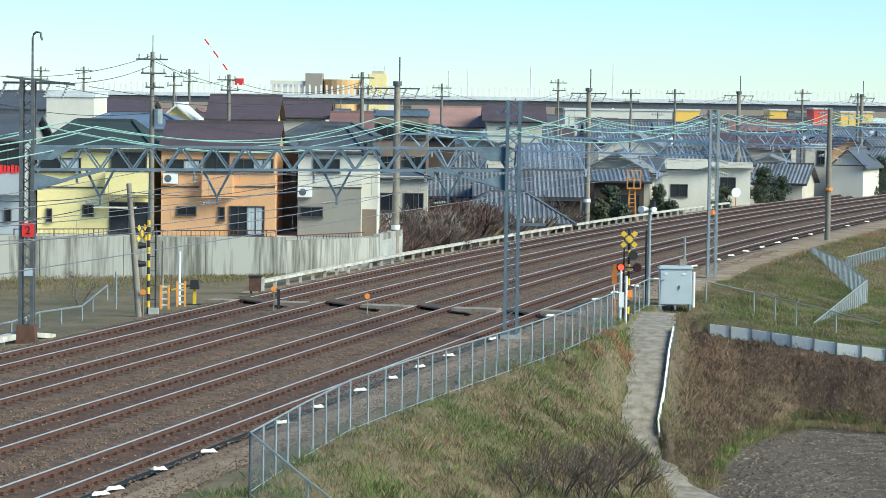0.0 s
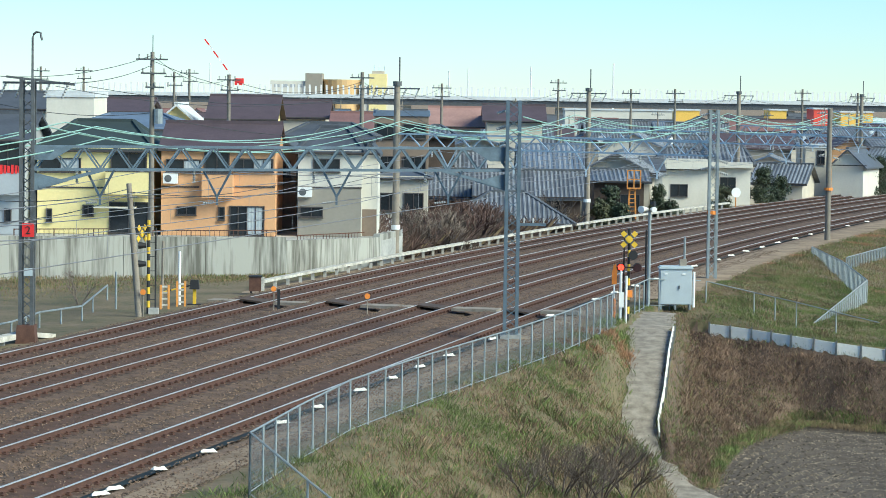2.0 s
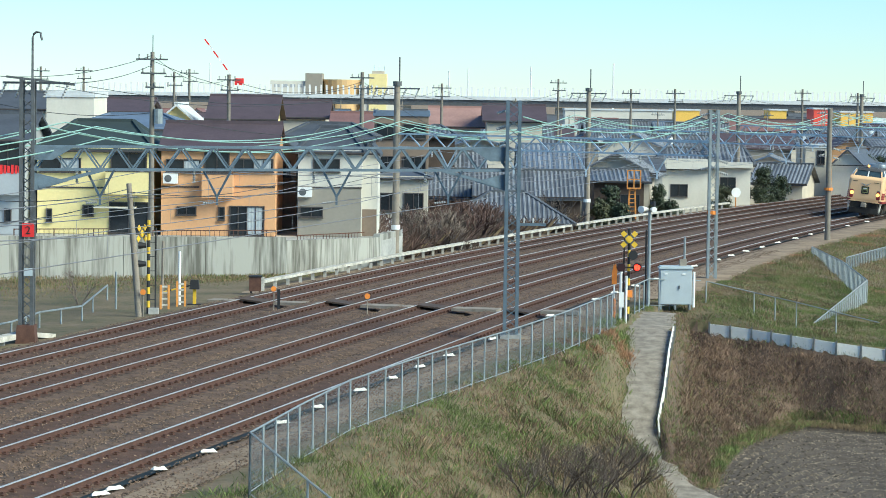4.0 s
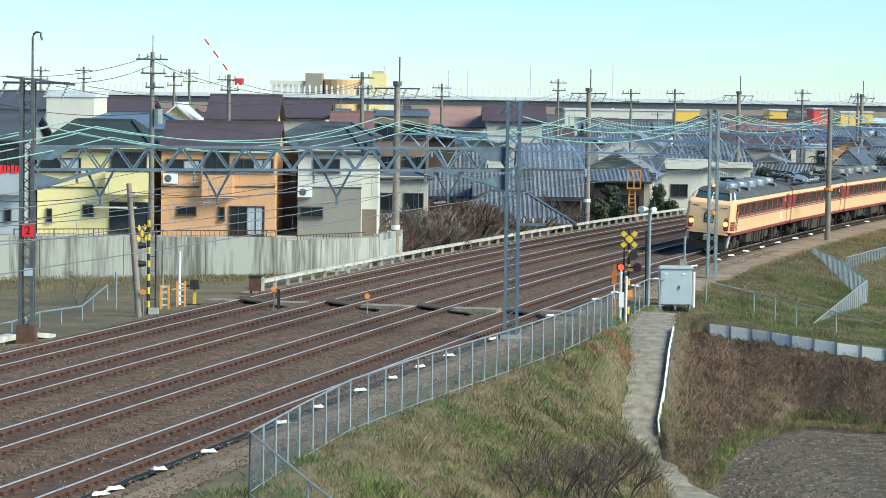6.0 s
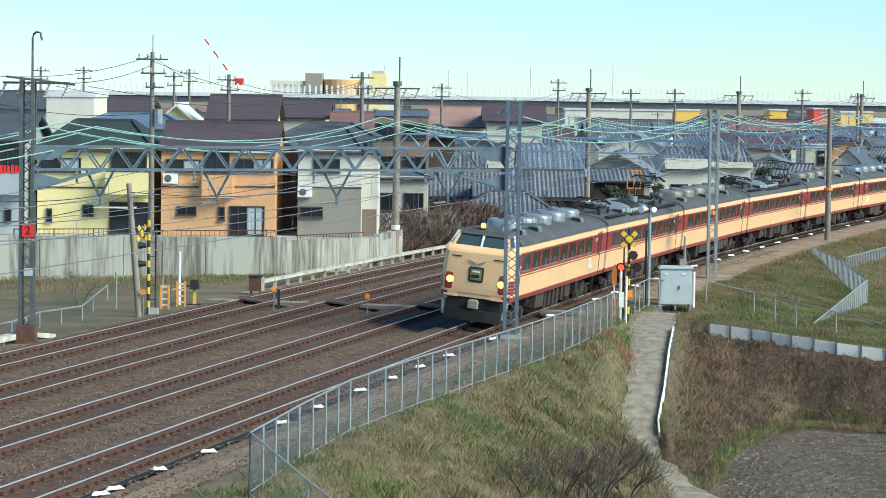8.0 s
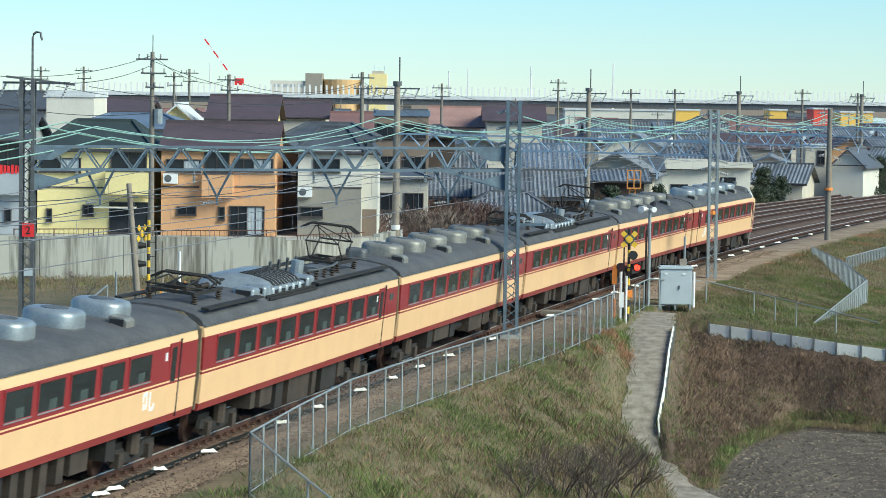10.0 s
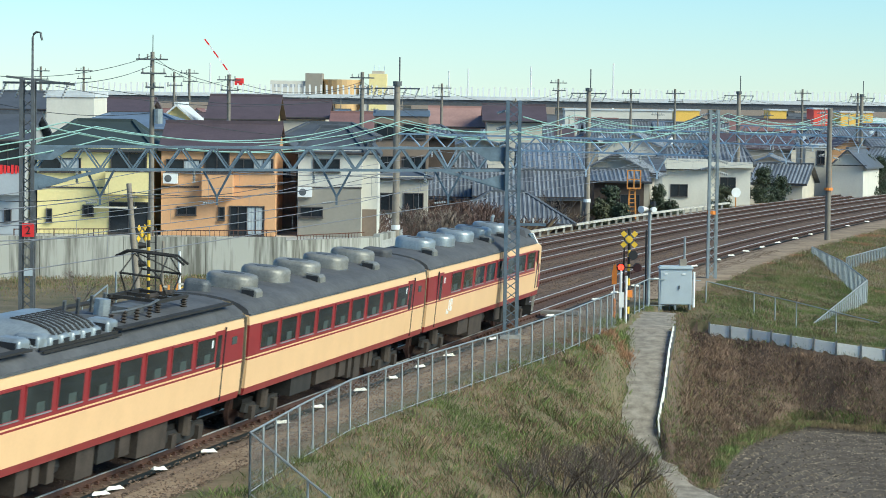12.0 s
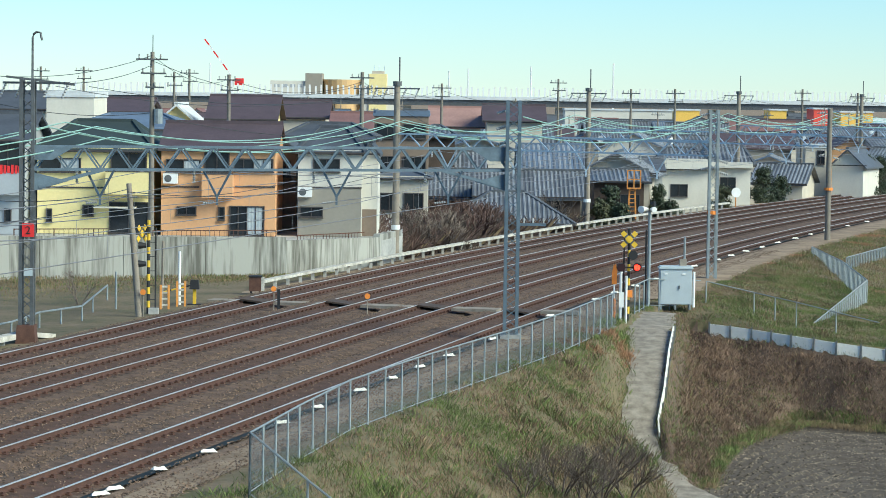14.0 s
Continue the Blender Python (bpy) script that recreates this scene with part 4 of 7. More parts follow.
# ---- overhead line ----
def lattice(parent, x, y, z0, z1, w, key, n):
    """A square lattice mast: four legs and the diagonals of each face."""
    c = [(-1, -1), (1, -1), (1, 1), (-1, 1)]
    for a, b in c:
        part("leg", MB().bar((x + a * w / 2, y + b * w / 2, z0), (x + a * w / 2, y + b * w / 2, z1), 0.125), M[key], parent)
    h = (z1 - z0) / n
    for k in range(n):
        for i in range(4):
            p, q = c[i], c[(i + 1) % 4]
            if k % 2:
                p, q = q, p
            part("brace", MB().bar((x + p[0] * w / 2, y + p[1] * w / 2, z0 + k * h), (x + q[0] * w / 2, y + q[1] * w / 2, z0 + (k + 1) * h), 0.085, 0.03), M[key], parent)


def insulator(parent, a, b, r=0.07, key="porcelain"):
    a, b = Vector(a), Vector(b)
    pts, n = [], 5
    m = MB()
    rings = []
    d = (b - a).normalized()
    u = d.orthogonal().normalized()
    v = d.cross(u)
    for k in range(n * 2 + 1):
        rr = r if k % 2 else r * 0.45
        p = a + (b - a) * (k / (n * 2))
        rings.append([p + (u * math.cos(t) + v * math.sin(t)) * rr for t in [i * math.pi / 3 for i in range(6)]])
    m.loft(rings)
    part("insulator", m, M[key], parent, "white ribbed porcelain insulator" if key == "porcelain" else "grimy brown ribbed insulator")


def beam(parent, a, b, key, hh, n, plates):
    """A flat Warren truss between a and b; hh is its height; plates at its ends."""
    a, b = Vector(a), Vector(b)
    up = Vector((0, 0, hh))
    part("lower_chord", MB().bar(a, b, 0.13, 0.09), M[key], parent)
    part("upper_chord", MB().bar(a + up, b + up, 0.13, 0.09), M[key], parent)
    for k in range(n):
        p, q = a.lerp(b, k / n), a.lerp(b, (k + 0.5) / n)
        r = a.lerp(b, (k + 1) / n)
        part("web_member", MB().bar(p, q + up, 0.08, 0.06), M[key], parent)
        part("web_member", MB().bar(q + up, r, 0.08, 0.06), M[key], parent)
        if plates:
            back = Vector((0.06, 0.42, 0.0))
            part("web_member", MB().bar(p + back, q + up + back, 0.07, 0.05), M[key], parent)
            part("web_member", MB().bar(q + up + back, r + back, 0.07, 0.05), M[key], parent)
    if plates:
        back = Vector((0.06, 0.42, 0.0))
        part("lower_chord", MB().bar(a + back, b + back, 0.12, 0.09), M[key], parent)
        part("upper_chord", MB().bar(a + up + back, b + up + back, 0.12, 0.09), M[key], parent)
        for e, f in ((a, b), (b, a)):
            d = (f - e).normalized()
            part("gusset", MB().add([e + up * 1.06 + d * t + Vector((0, w, 0)) for w in (-0.05, 0.05) for t in (0.0, 1.6)] +
                                    [e + up * 0.42 + d * t + Vector((0, w, 0)) for w in (-0.05, 0.05) for t in (0.0, 0.7)],
                                    ((0, 1, 5, 4), (2, 6, 7, 3), (0, 2, 3, 1), (4, 5, 7, 6), (0, 4, 6, 2), (1, 3, 7, 5))), M[key], parent, "steel gusset plate")
            part("haunch", MB().bar(e - up * 0.75 + d * 0.2, e + d * 2.6, 0.14, 0.12), M[key], parent)
            part("gusset", MB().add([e - up * 0.12 + Vector((0, w, 0)) for w in (-0.05, 0.05)] + [e - up * 0.95 + Vector((0, w, 0)) for w in (-0.05, 0.05)] + [e - up * 0.5 + d * 1.3 + Vector((0, w, 0)) for w in (-0.05, 0.05)],
                                    ((0, 2, 4), (1, 5, 3), (0, 1, 3, 2), (2, 3, 5, 4), (4, 5, 1, 0))), M[key], parent, "steel gusset plate")


def registration(parent, p, key):
    """The V-bracket and insulators that hold the wires over one track; p is on the lower chord."""
    h = heading(70)
    across = Vector((-math.sin(h), math.cos(h), 0))
    low = p - Vector((0, 0, 1.0))
    for sgn in (-1, 1):
        part("bracket_arm", MB().bar(p + across * 0.55 * sgn, low, 0.07), M[key], parent)
    part("dropper_post", MB().bar(low + Vector((0, 0, 0.1)), low - Vector((0, 0, 0.3)), 0.08), M[key], parent)
    insulator(parent, p + across * 0.9 - Vector((0, 0, 0.05)), p + across * 0.9 - Vector((0, 0, 0.5)))
    insulator(parent, low + across * 0.1 - Vector((0, 0, 0.2)), low + across * 0.55 - Vector((0, 0, 0.25)), 0.05)


def cross_arm(parent, x, y, z, l, key):
    h = heading(100)
    ac = Vector((-math.sin(h), math.cos(h), 0))
    c = Vector((x, y, z))
    part("cross_arm", MB().bar(c - ac * l / 2, c + ac * l / 2, 0.1, 0.08), M[key], parent)
    for k in (-0.48, -0.2, 0.22, 0.46):
        insulator(parent, c + ac * l * k - Vector((0, 0, 0.04)), c + ac * (l * k + 0.25) - Vector((0, 0, 0.55)), 0.06)


def whip(parent, x, y, z0, z1, hook):
    pts = [(x, y, z0), (x, y, z1)]
    if hook:
        pts += [(x + 0.03, y, z1 + 0.12), (x + 0.14, y, z1 + 0.2), (x + 0.28, y, z1 + 0.18), (x + 0.34, y, z1 - 0.1)]
    part("earth_wire_pole", MB().tube(pts, 0.045, 6), M["steel_dark"], parent)


PORTALS = []


def portal_lattice():
    ob = thing("catenary_portal", 0, 0, 0, 0, "blue-grey lattice steel portal over four tracks", "catenary portal", "overhead line portals")
    L, N = Vector((-15.22, 99.06, -0.10)), Vector((2.63, 103.68, 0.00))
    part("footing", MB().box(L.x, L.y, 0.15, 0.75, 0.75, 0.8, None, 0.85), M["rust"], ob, "rusty concrete-filled footing")
    part("footing", MB().box(N.x, N.y, -0.2, 0.8, 0.8, 0.5), M["concrete"], ob)
    lattice(ob, L.x, L.y, 0.4, 9.55, 0.42, "steel_dark", 26)
    lattice(ob, N.x, N.y, 0.0, 9.0, 0.46, "steel_blue", 26)
    a, b = Vector((L.x + 0.2, L.y, 6.24)), Vector((N.x - 0.2, N.y, 6.32))
    beam(ob, a, b, "steel_blue", 0.84, 15, True)
    for o, z in TRACKS:
        f = 1 - (o + 2.1) / 16.2
        registration(ob, a.lerp(b, f), "steel_blue")
    cross_arm(ob, L.x + 0.3, L.y, 9.4, 2.6, "steel_dark")
    part("cross_arm", MB().bar((L.x - 0.8, L.y, 9.62), (L.x + 1.7, L.y, 9.35), 0.08), M["steel_dark"], ob)
    whip(ob, L.x + 0.16, L.y, 8.5, 11.05, True)
    part("number_board", MB().box(-15.14, L.y - 0.32, 4.04, 0.44, 0.04, 0.5), M["red"], ob, "red board with a black figure two")
    part("small_plate", MB().box(-15.13, L.y - 0.3, 2.50, 0.32, 0.02, 0.28), M["cabinet"], ob)
    cu = bpy.data.curves.new("figure", "FONT")
    cu.body, cu.size, cu.extrude, cu.align_x = "2", 0.42, 0.006, "CENTER"
    cu.materials.append(M["black"])
    fig = new("figure", cu)
    fig.parent = ob
    fig.matrix_basis = pose(-15.14, L.y - 0.35, 4.04 - 0.15, 90, 0, 0)
    part("side_bracket", MB().bar((N.x + 0.3, N.y, 4.27), (N.x + 1.3, N.y, 4.27), 0.1), M["steel_blue"], ob)
    for k in (0.45, 0.8, 1.2):
        insulator(ob, (N.x + k, N.y, 4.27 + 0.05), (N.x + k, N.y, 4.27 + 0.25), 0.05)
    for z in (7.4, 8.0, 8.6):
        insulator(ob, (N.x - 0.3, N.y, z), (N.x - 0.65, N.y, z - 0.1), 0.07)
    PORTALS.append((70.0, L, N))


portal_lattice()


def portal_round(far_at, near_at, zfar, znear, zt, key, near_lattice=False):
    ob = thing("catenary_portal", 0, 0, 0, 0, "concrete poles with a light steel truss over four tracks", "catenary portal", "overhead line portals")
    L, N = Vector(far_at), Vector(near_at)
    part("pole", MB().tube([(L.x, L.y, -0.6), (L.x, L.y, 4), (L.x, L.y, zfar)], 0.22, 12, 0.17), M["pole_light"], ob, "grey-brown concrete pole", True)
    part("pole_cap", MB().tube([(L.x, L.y, zfar), (L.x, L.y, zfar + 0.25)], 0.25, 12), M["steel_dark"], ob)
    part("pole_band", MB().tube([(L.x, L.y, 1.6), (L.x, L.y, 1.85)], 0.25, 12), M["white"], ob)
    if near_lattice:
        lattice(ob, N.x, N.y, -0.6, znear, 0.4, "galv", 20)
    else:
        part("pole", MB().tube([(N.x, N.y, -0.6), (N.x, N.y, 4), (N.x, N.y, znear)], 0.2, 12, 0.16), M["pole_concrete"], ob, "dark weathered concrete pole", True)
    part("orange_band", MB().tube([(N.x, N.y, 3.2), (N.x, N.y, 3.38)], 0.29, 10), M["orange"], ob)
    for z in (5.4, 6.0, 7.6, 8.2):
        insulator(ob, (N.x + 0.25, N.y, z), (N.x + 0.75, N.y, z - 0.15), 0.09)
        insulator(ob, (N.x - 0.25, N.y, z + 0.2), (N.x - 0.7, N.y, z + 0.1), 0.08)
    a, b = Vector((L.x, L.y, zt)), Vector((N.x, N.y, zt))
    beam(ob, a, b, key, 0.75, 12, False)
    for o, z in TRACKS:
        registration(ob, a.lerp(b, 1 - (o + 3) / 18.0), key)
    cross_arm(ob, L.x, L.y, zfar - 0.15, 2.6, "steel_dark")
    whip(ob, L.x + 0.12, L.y, zfar, zfar + 1.6, False)
    PORTALS.append((so_of(L.x, L.y)[0], L, N))


portal_round((-2.68, 151.78, -0.10), (13.94, 140.37, -0.10), 9.64, 8.59, 6.22, "steel_light", True)
portal_round((10.31, 195.01, -0.10), (25.56, 180.19, -0.10), 9.57, 8.65, 6.13, "steel_light")
PF = tk(207, 15.3)
PN = tk(198, -4.0)
portal_round((PF.x, PF.y, 0), (PN.x, PN.y, 0), 9.6, 8.8, 6.1, "steel_light")
PF, PN = tk(252, 15.4), tk(243, -4.0)
portal_round((PF.x, PF.y, 0), (PN.x, PN.y, 0), 9.6, 8.8, 6.1, "steel_light")
PF, PN = tk(297, 15.4), tk(288, -4.0)
portal_round((PF.x, PF.y, 0), (PN.x, PN.y, 0), 9.6, 8.8, 6.1, "steel_light")


def sagged(p, q, sag, n=12):
    p, q = Vector(p), Vector(q)
    return [p.lerp(q, t) - Vector((0, 0, sag * 4 * t * (1 - t))) for t in [i / n for i in range(n + 1)]]


SUPS = (22.0, 70.0, 115.0, 158.0, 203.0, 248.0, 292.0)


def wires():
    for o, e in TRACKS:
        ob = thing("overhead_wire", 0, 0, 0, 0, "contact and messenger wires over one track", "overhead wire", "overhead wires")
        for a, b in zip(SUPS, SUPS[1:]):
            part("contact_wire", MB().tube([tk(a + (b - a) * i / 4, o, 5.05 + e) for i in range(5)], 0.012, 4), M["wire_grey"], ob)
            pts = sagged(tk(a, o, 6.0 + e), tk(b, o, 6.0 + e), 0.55)
            part("messenger_wire", MB().tube(pts, 0.012, 4), M["wire_grey"], ob)
            for i in range(1, 12, 2):
                part("hanger", MB().tube([pts[i], (pts[i].x, pts[i].y, 5.06 + e)], 0.006, 3), M["wire_grey"], ob)
    fee = ((15.9, 7.7, 1.15), (15.2, 7.9, 1.0), (14.6, 7.5, 1.1), (13.9, 7.75, 0.9), (13.3, 7.35, 0.95), (-3.0, 8.4, 0.8), (-2.5, 7.9, 0.75))
    for o, z, sag in fee:
        ob = thing("feeder_wire", 0, 0, 0, 0, "green-weathered copper feeder wire along the line", "feeder wire", "feeder wires")
        for a, b in zip(SUPS[0 if o > 0 else 1:], SUPS[1 if o > 0 else 2:]):
            part("span", MB().tube(sagged(tk(a, o, z), tk(b, o, z), sag, 14), 0.026, 5), M["wire_green"], ob)
    for o, z, sag in ((15.6, 9.3, 0.8), (14.2, 9.3, 0.7)):
        ob = thing("high_voltage_wire", 0, 0, 0, 0, "thin dark wire between the pole tops", "wire", "feeder wires")
        for a, b in zip(SUPS[1:], SUPS[2:]):
            part("span", MB().tube(sagged(tk(a, o, z), tk(b, o, z), sag, 12), 0.012, 4), M["wire_dark"], ob)


wires()

# ---- utility poles and wires of the town ----
def utility_pole(x, y, z, top, r=0.17, arms=2, key="pole_concrete", label="concrete utility pole with crossarms and insulators"):
    ob = thing("utility_pole", x, y, z, 0, label, "utility pole", "utility poles")
    part("shaft", MB().tube([(0, 0, 0), (0, 0, (top - z) / 2), (0, 0, top - z)], r, 10, r * 0.65), M[key], ob, "", True)
    for k in range(arms):
        zz = top - z - 0.4 - 0.75 * k
        part("crossarm", MB().bar((-0.85 + 0.25 * k, -0.12, zz), (0.85 - 0.1 * k, -0.12, zz), 0.09), M["steel_dark"], ob)
        for sx in (-0.7, -0.25, 0.45):
            insulator(ob, (sx + 0.2 * k, -0.12, zz + 0.04), (sx + 0.2 * k, -0.12, zz + 0.28), 0.06)
    return ob


up = utility_pole(-15.76, 146, 1.2, 11.25, 0.17, 3, "pole_concrete", "tall concrete utility pole beside the houses")
part("transformer_box", MB().tube([(0.35, -0.1, 6.2), (0.35, -0.1, 7.0)], 0.24, 10), M["galv"], up)
part("whip", MB().tube([(0.02, 0, 11.25 - 1.2), (0.02, 0, 12.16 - 1.2)], 0.025, 5), M["steel_dark"], up)
for x, y, t in ((-15.94, 200, 10.43), (-5.82, 190, 10.67), (-23.97, 240, 10.81), (-23.57, 250, 11.21), (-34.63, 260, 11.36), (-0.31, 240, 10.16),
                (17.10, 250, 9.94), (20.73, 245, 9.98), (11.23, 270, 10.90), (35.51, 270, 10.24), (44.05, 290, 9.99), (-37.25, 250, 11.22)):
    utility_pole(x, y, GZ, t, 0.2 if y < 240 else 0.16)
_rng = random.Random(9)
for i in range(46):
    y = _rng.uniform(230, 640)
    x = _rng.uniform(-0.165, 0.165) * y
    if so_of(x, y)[1] > 24:
        utility_pole(x, y, GZ, GZ + _rng.uniform(8.6, 11.6), 0.13, 1, "pole_light", "distant concrete utility pole over the roofs")
for i in range(5):
    dx = (1.00, 6.37, 23.91, 46.95, -65.85)[i]
    solid("lamp_mast", MB().tube([(dx, 760, GZ), (dx, 760, (15.91, 16.46, 17.35, 18.63, 16.98)[i])], 0.28, 5, 0.2), M["white"], "thin white distant lighting mast by the viaduct", "lamp mast", "lamp masts")
tw = thing("service_wire", 0, 0, 0, 0, "dark service wires strung between town poles", "wire")
for a, b, sag in (((-15.75, 146.00, 11.07), (-20.68, 120.00, 9.78), 0.5), ((-15.75, 146.00, 11.07), (-15.95, 200.00, 10.10), 0.8), ((-15.60, 146.00, 10.71), (-5.82, 190.00, 9.80), 1.2), ((-15.95, 200.00, 10.10), (-5.82, 190.00, 10.00), 0.9), ((-5.82, 190.00, 10.00), (-0.31, 240.00, 9.81), 1.0),
                  ((-0.31, 240.00, 9.56), (11.23, 270.00, 9.50), 1.0), ((-15.40, 100.00, 9.44), (-15.75, 146.00, 10.56), 0.4), ((-25.21, 150.00, 8.44), (-15.73, 146.00, 7.98), 0.4), ((-15.72, 146.00, 7.83), (-2.73, 151.00, 6.88), 0.5),
                  ((-14.92, 90.00, 5.46), (-12.90, 111.00, 5.14), 0.2), ((-12.90, 111.00, 5.02), (-2.71, 151.00, 4.99), 0.7), ((-14.92, 90.00, 4.71), (-12.90, 111.00, 4.90), 0.2), ((-12.85, 111.00, 4.79), (-7.75, 140.00, 4.64), 0.3), ((-5.82, 190.00, 9.80), (7.00, 205.00, 3.64), 0.6)):
    part("wire", MB().tube(sagged(a, b, sag), 0.016, 4), M["wire_dark"], tw)

# ---- level crossing ----
def cross_sign(parent, x, y, z, r, yaw=0.0):
    """Two crossed yellow boards with black bands."""
    m0 = pose(x, y, z, 0, 0, yaw)
    for ang in (45, -45):
        m = m0 @ pose(0, -0.03 if ang > 0 else 0.0, 0, 0, ang, 0)
        b = part("crossbuck_board", MB().box(0, 0, 0, 2 * r, 0.025, 0.2, m), M["yellow"], parent, "yellow warning board with black bands")
        for k in (-0.42, 0.42):
            part("black_band", MB().box(k * r, -0.016, 0, 0.075, 0.012, 0.203, m), M["steel_dark"], b)


def striped_post(parent, x, y, z0, z1, r=0.06):
    n = max(2, int((z1 - z0) / 0.28))
    for k in range(n):
        a, b = z0 + (z1 - z0) * k / n, z0 + (z1 - z0) * (k + 1) / n
        part("stripe", MB().tube([(x, y, a), (x, y, b)], r, 8), M["yellow" if k % 2 else "black"], parent)


SX, SY, SZ = 7.82, 113.75, -0.20
signal = thing("crossing_signal", SX, SY, SZ, 0, "level crossing signal with yellow crossbuck and two red lamps", "crossing signal", "crossing signals")
striped_post(signal, 0, 0, 0, 3.69 - SZ)
cross_sign(signal, 7.81 - SX, -0.12, 3.24 - SZ, 0.42)
LAMPZ = 2.06 - SZ
LAMPS = (7.48 - SX, 8.16 - SX)
SHUTTERS = []
part("lamp_arm", MB().bar((LAMPS[0], -0.05, LAMPZ), (LAMPS[1], -0.05, LAMPZ), 0.05), M["black"], signal)
for lx in LAMPS:
    part("backplate", MB().tube([(lx, -0.1, LAMPZ), (lx, -0.14, LAMPZ)], 0.19, 20), M["black"], signal, "round black backplate")
    lens = part("lens", MB().tube([(lx, -0.142, LAMPZ), (lx, -0.17, LAMPZ)], 0.125, 20), M["lamp_red"], signal, "glowing red lamp lens")
    part("hood", MB().loft([[(lx + 0.17 * math.cos(t), yy, LAMPZ + 0.17 * math.sin(t)) for t in [math.radians(10 + 20 * k) for k in range(9)]] for yy in (-0.14, -0.34)], closed=False, cap=False), M["black"], signal)
    # opaque disc added to hide the lens, which always glows
    sh = part("shutter", MB().tube([(0, 0.0, 0), (0, -0.012, 0)], 0.17, 20), M["lens_dark"], signal, "added dark disc that covers the lit lens")
    sh.matrix_basis = pose(lx, -0.2, LAMPZ)
    SHUTTERS.append((sh, lx))
part("bell_horn", MB().tube([(0.15, 0, 2.58 - SZ), (0.15, -0.1, 2.58 - SZ), (0.15, -0.3, 2.58 - SZ)], 0.09, 12, 0.2), M["black"], signal)
part("side_post", MB().tube([(-0.2, 0.1, -0.1), (-0.2, 0.1, 3.33 - SZ)], 0.035, 6), M["black"], signal)
part("button_box", MB().box(0.06, -0.12, 1.15, 0.2, 0.16, 0.3), M["orange"], signal)
part("white_guard", MB().tube([(-0.33, -0.1, -0.1), (-0.33, -0.1, 2.15)], 0.06, 8), M["white"], signal)
part("white_guard", MB().tube([(-0.1, -0.2, -0.1), (-0.1, -0.2, 1.9)], 0.05, 8), M["white"], signal)
part("notice_board", MB().box(-0.3, -0.22, 0.9, 0.2, 0.02, 0.65), M["white"], signal)

OX_, OY_, OZ_ = 7.25, 114.23, -0.20
flag = thing("barrier_marker", OX_, OY_, OZ_, 0, "slim post with an orange reflector blade", "barrier marker")
part("post", MB().tube([(0, 0, -0.1), (0, 0, 1.5)], 0.04, 8), M["white"], flag)
part("orange_sleeve", MB().tube([(0, 0, -0.05), (0, 0, 0.9)], 0.075, 8), M["orange"], flag)
part("blade", MB().add([(-0.1, -0.05, 1.5), (0.1, -0.05, 1.5), (0.12, -0.05, 2.1), (0.06, -0.05, 2.35), (-0.04, -0.05, 2.3), (-0.1, -0.05, 2.0)] + [(-0.1, -0.02, 1.5), (0.1, -0.02, 1.5), (0.12, -0.02, 2.1), (0.06, -0.02, 2.35), (-0.04, -0.02, 2.3), (-0.1, -0.02, 2.0)],
                       [(0, 1, 2, 3, 4, 5), (11, 10, 9, 8, 7, 6)] + [(i, i + 6, (i + 1) % 6 + 6, (i + 1) % 6) for i in range(6)]), M["orange"], flag)

CX, CY, CZ = 10.48, 121.51, -0.30
cabinet = thing("relay_cabinet", CX, CY, CZ, 0, "light grey steel relay cabinet on a low frame", "cabinet")
part("body", MB().box(0, 0.35, 0.22 + 0.8, 1.45, 0.7, 1.6), M["cabinet"], cabinet)
part("lid", MB().box(0, 0.35, 1.86, 1.55, 0.85, 0.07).box(0, 0.35, 1.92, 1.4, 0.7, 0.06), M["cabinet"], cabinet)
dr = part("door", MB().box(0, -0.015, 1.0, 1.36, 0.03, 1.5), M["cabinet"], cabinet)
part("handle", MB().box(0.15, -0.05, 1.0, 0.05, 0.05, 0.16), M["steel_dark"], dr)
for hx in (-0.45, 0.35):
    part("vent_cap", MB().box(hx, -0.04, 1.6, 0.14, 0.04, 0.06), M["white"], dr)
for fx in (-0.65, 0, 0.65):
    part("foot", MB().box(fx, 0.3, 0.11, 0.08, 0.6, 0.24), M["galv"], cabinet)
part("junction_box", MB().box(0.35, 0.5, 2.1, 0.32, 0.25, 0.3), M["pole_light"], cabinet)
part("stub_pole", MB().tube([(0.42, 0.6, 1.9), (0.42, 0.6, 2.96 - CZ)], 0.05, 8), M["galv"], cabinet)
part("downpipe", MB().tube([(0.82, 0.1, 0.1), (0.82, 0.1, 1.7)], 0.06, 8), M["white"], cabinet)

PX_, PY_, PZ_ = 9.19, 120.64, -0.30
sp = thing("loudspeaker_pole", PX_, PY_, PZ_, 0, "slim galvanised pole with loudspeakers on top", "pole")
part("pole", MB().tube([(0, 0, -0.1), (0, 0, 4.14 - PZ_)], 0.085, 10, 0.07), M["galv"], sp, "", True)
_zt = 4.22 - PZ_
for sx, r in ((-0.3, 0.17), (0.12, 0.13)):
    part("loudspeaker", MB().tube([(sx * 0.3, 0, _zt), (sx, -0.15, _zt + 0.02), (sx * 1.4, -0.32, _zt)], 0.06, 10, r), M["white"], sp)
part("loudspeaker", MB().tube([(0, 0, _zt + 0.25), (0.2, -0.1, _zt + 0.25)], 0.05, 8, 0.14), M["black"], sp)
part("dark_post", MB().tube([(-0.12, 0.2, 0), (-0.12, 0.2, 3.31 - PZ_)], 0.05, 6), M["black"], sp)


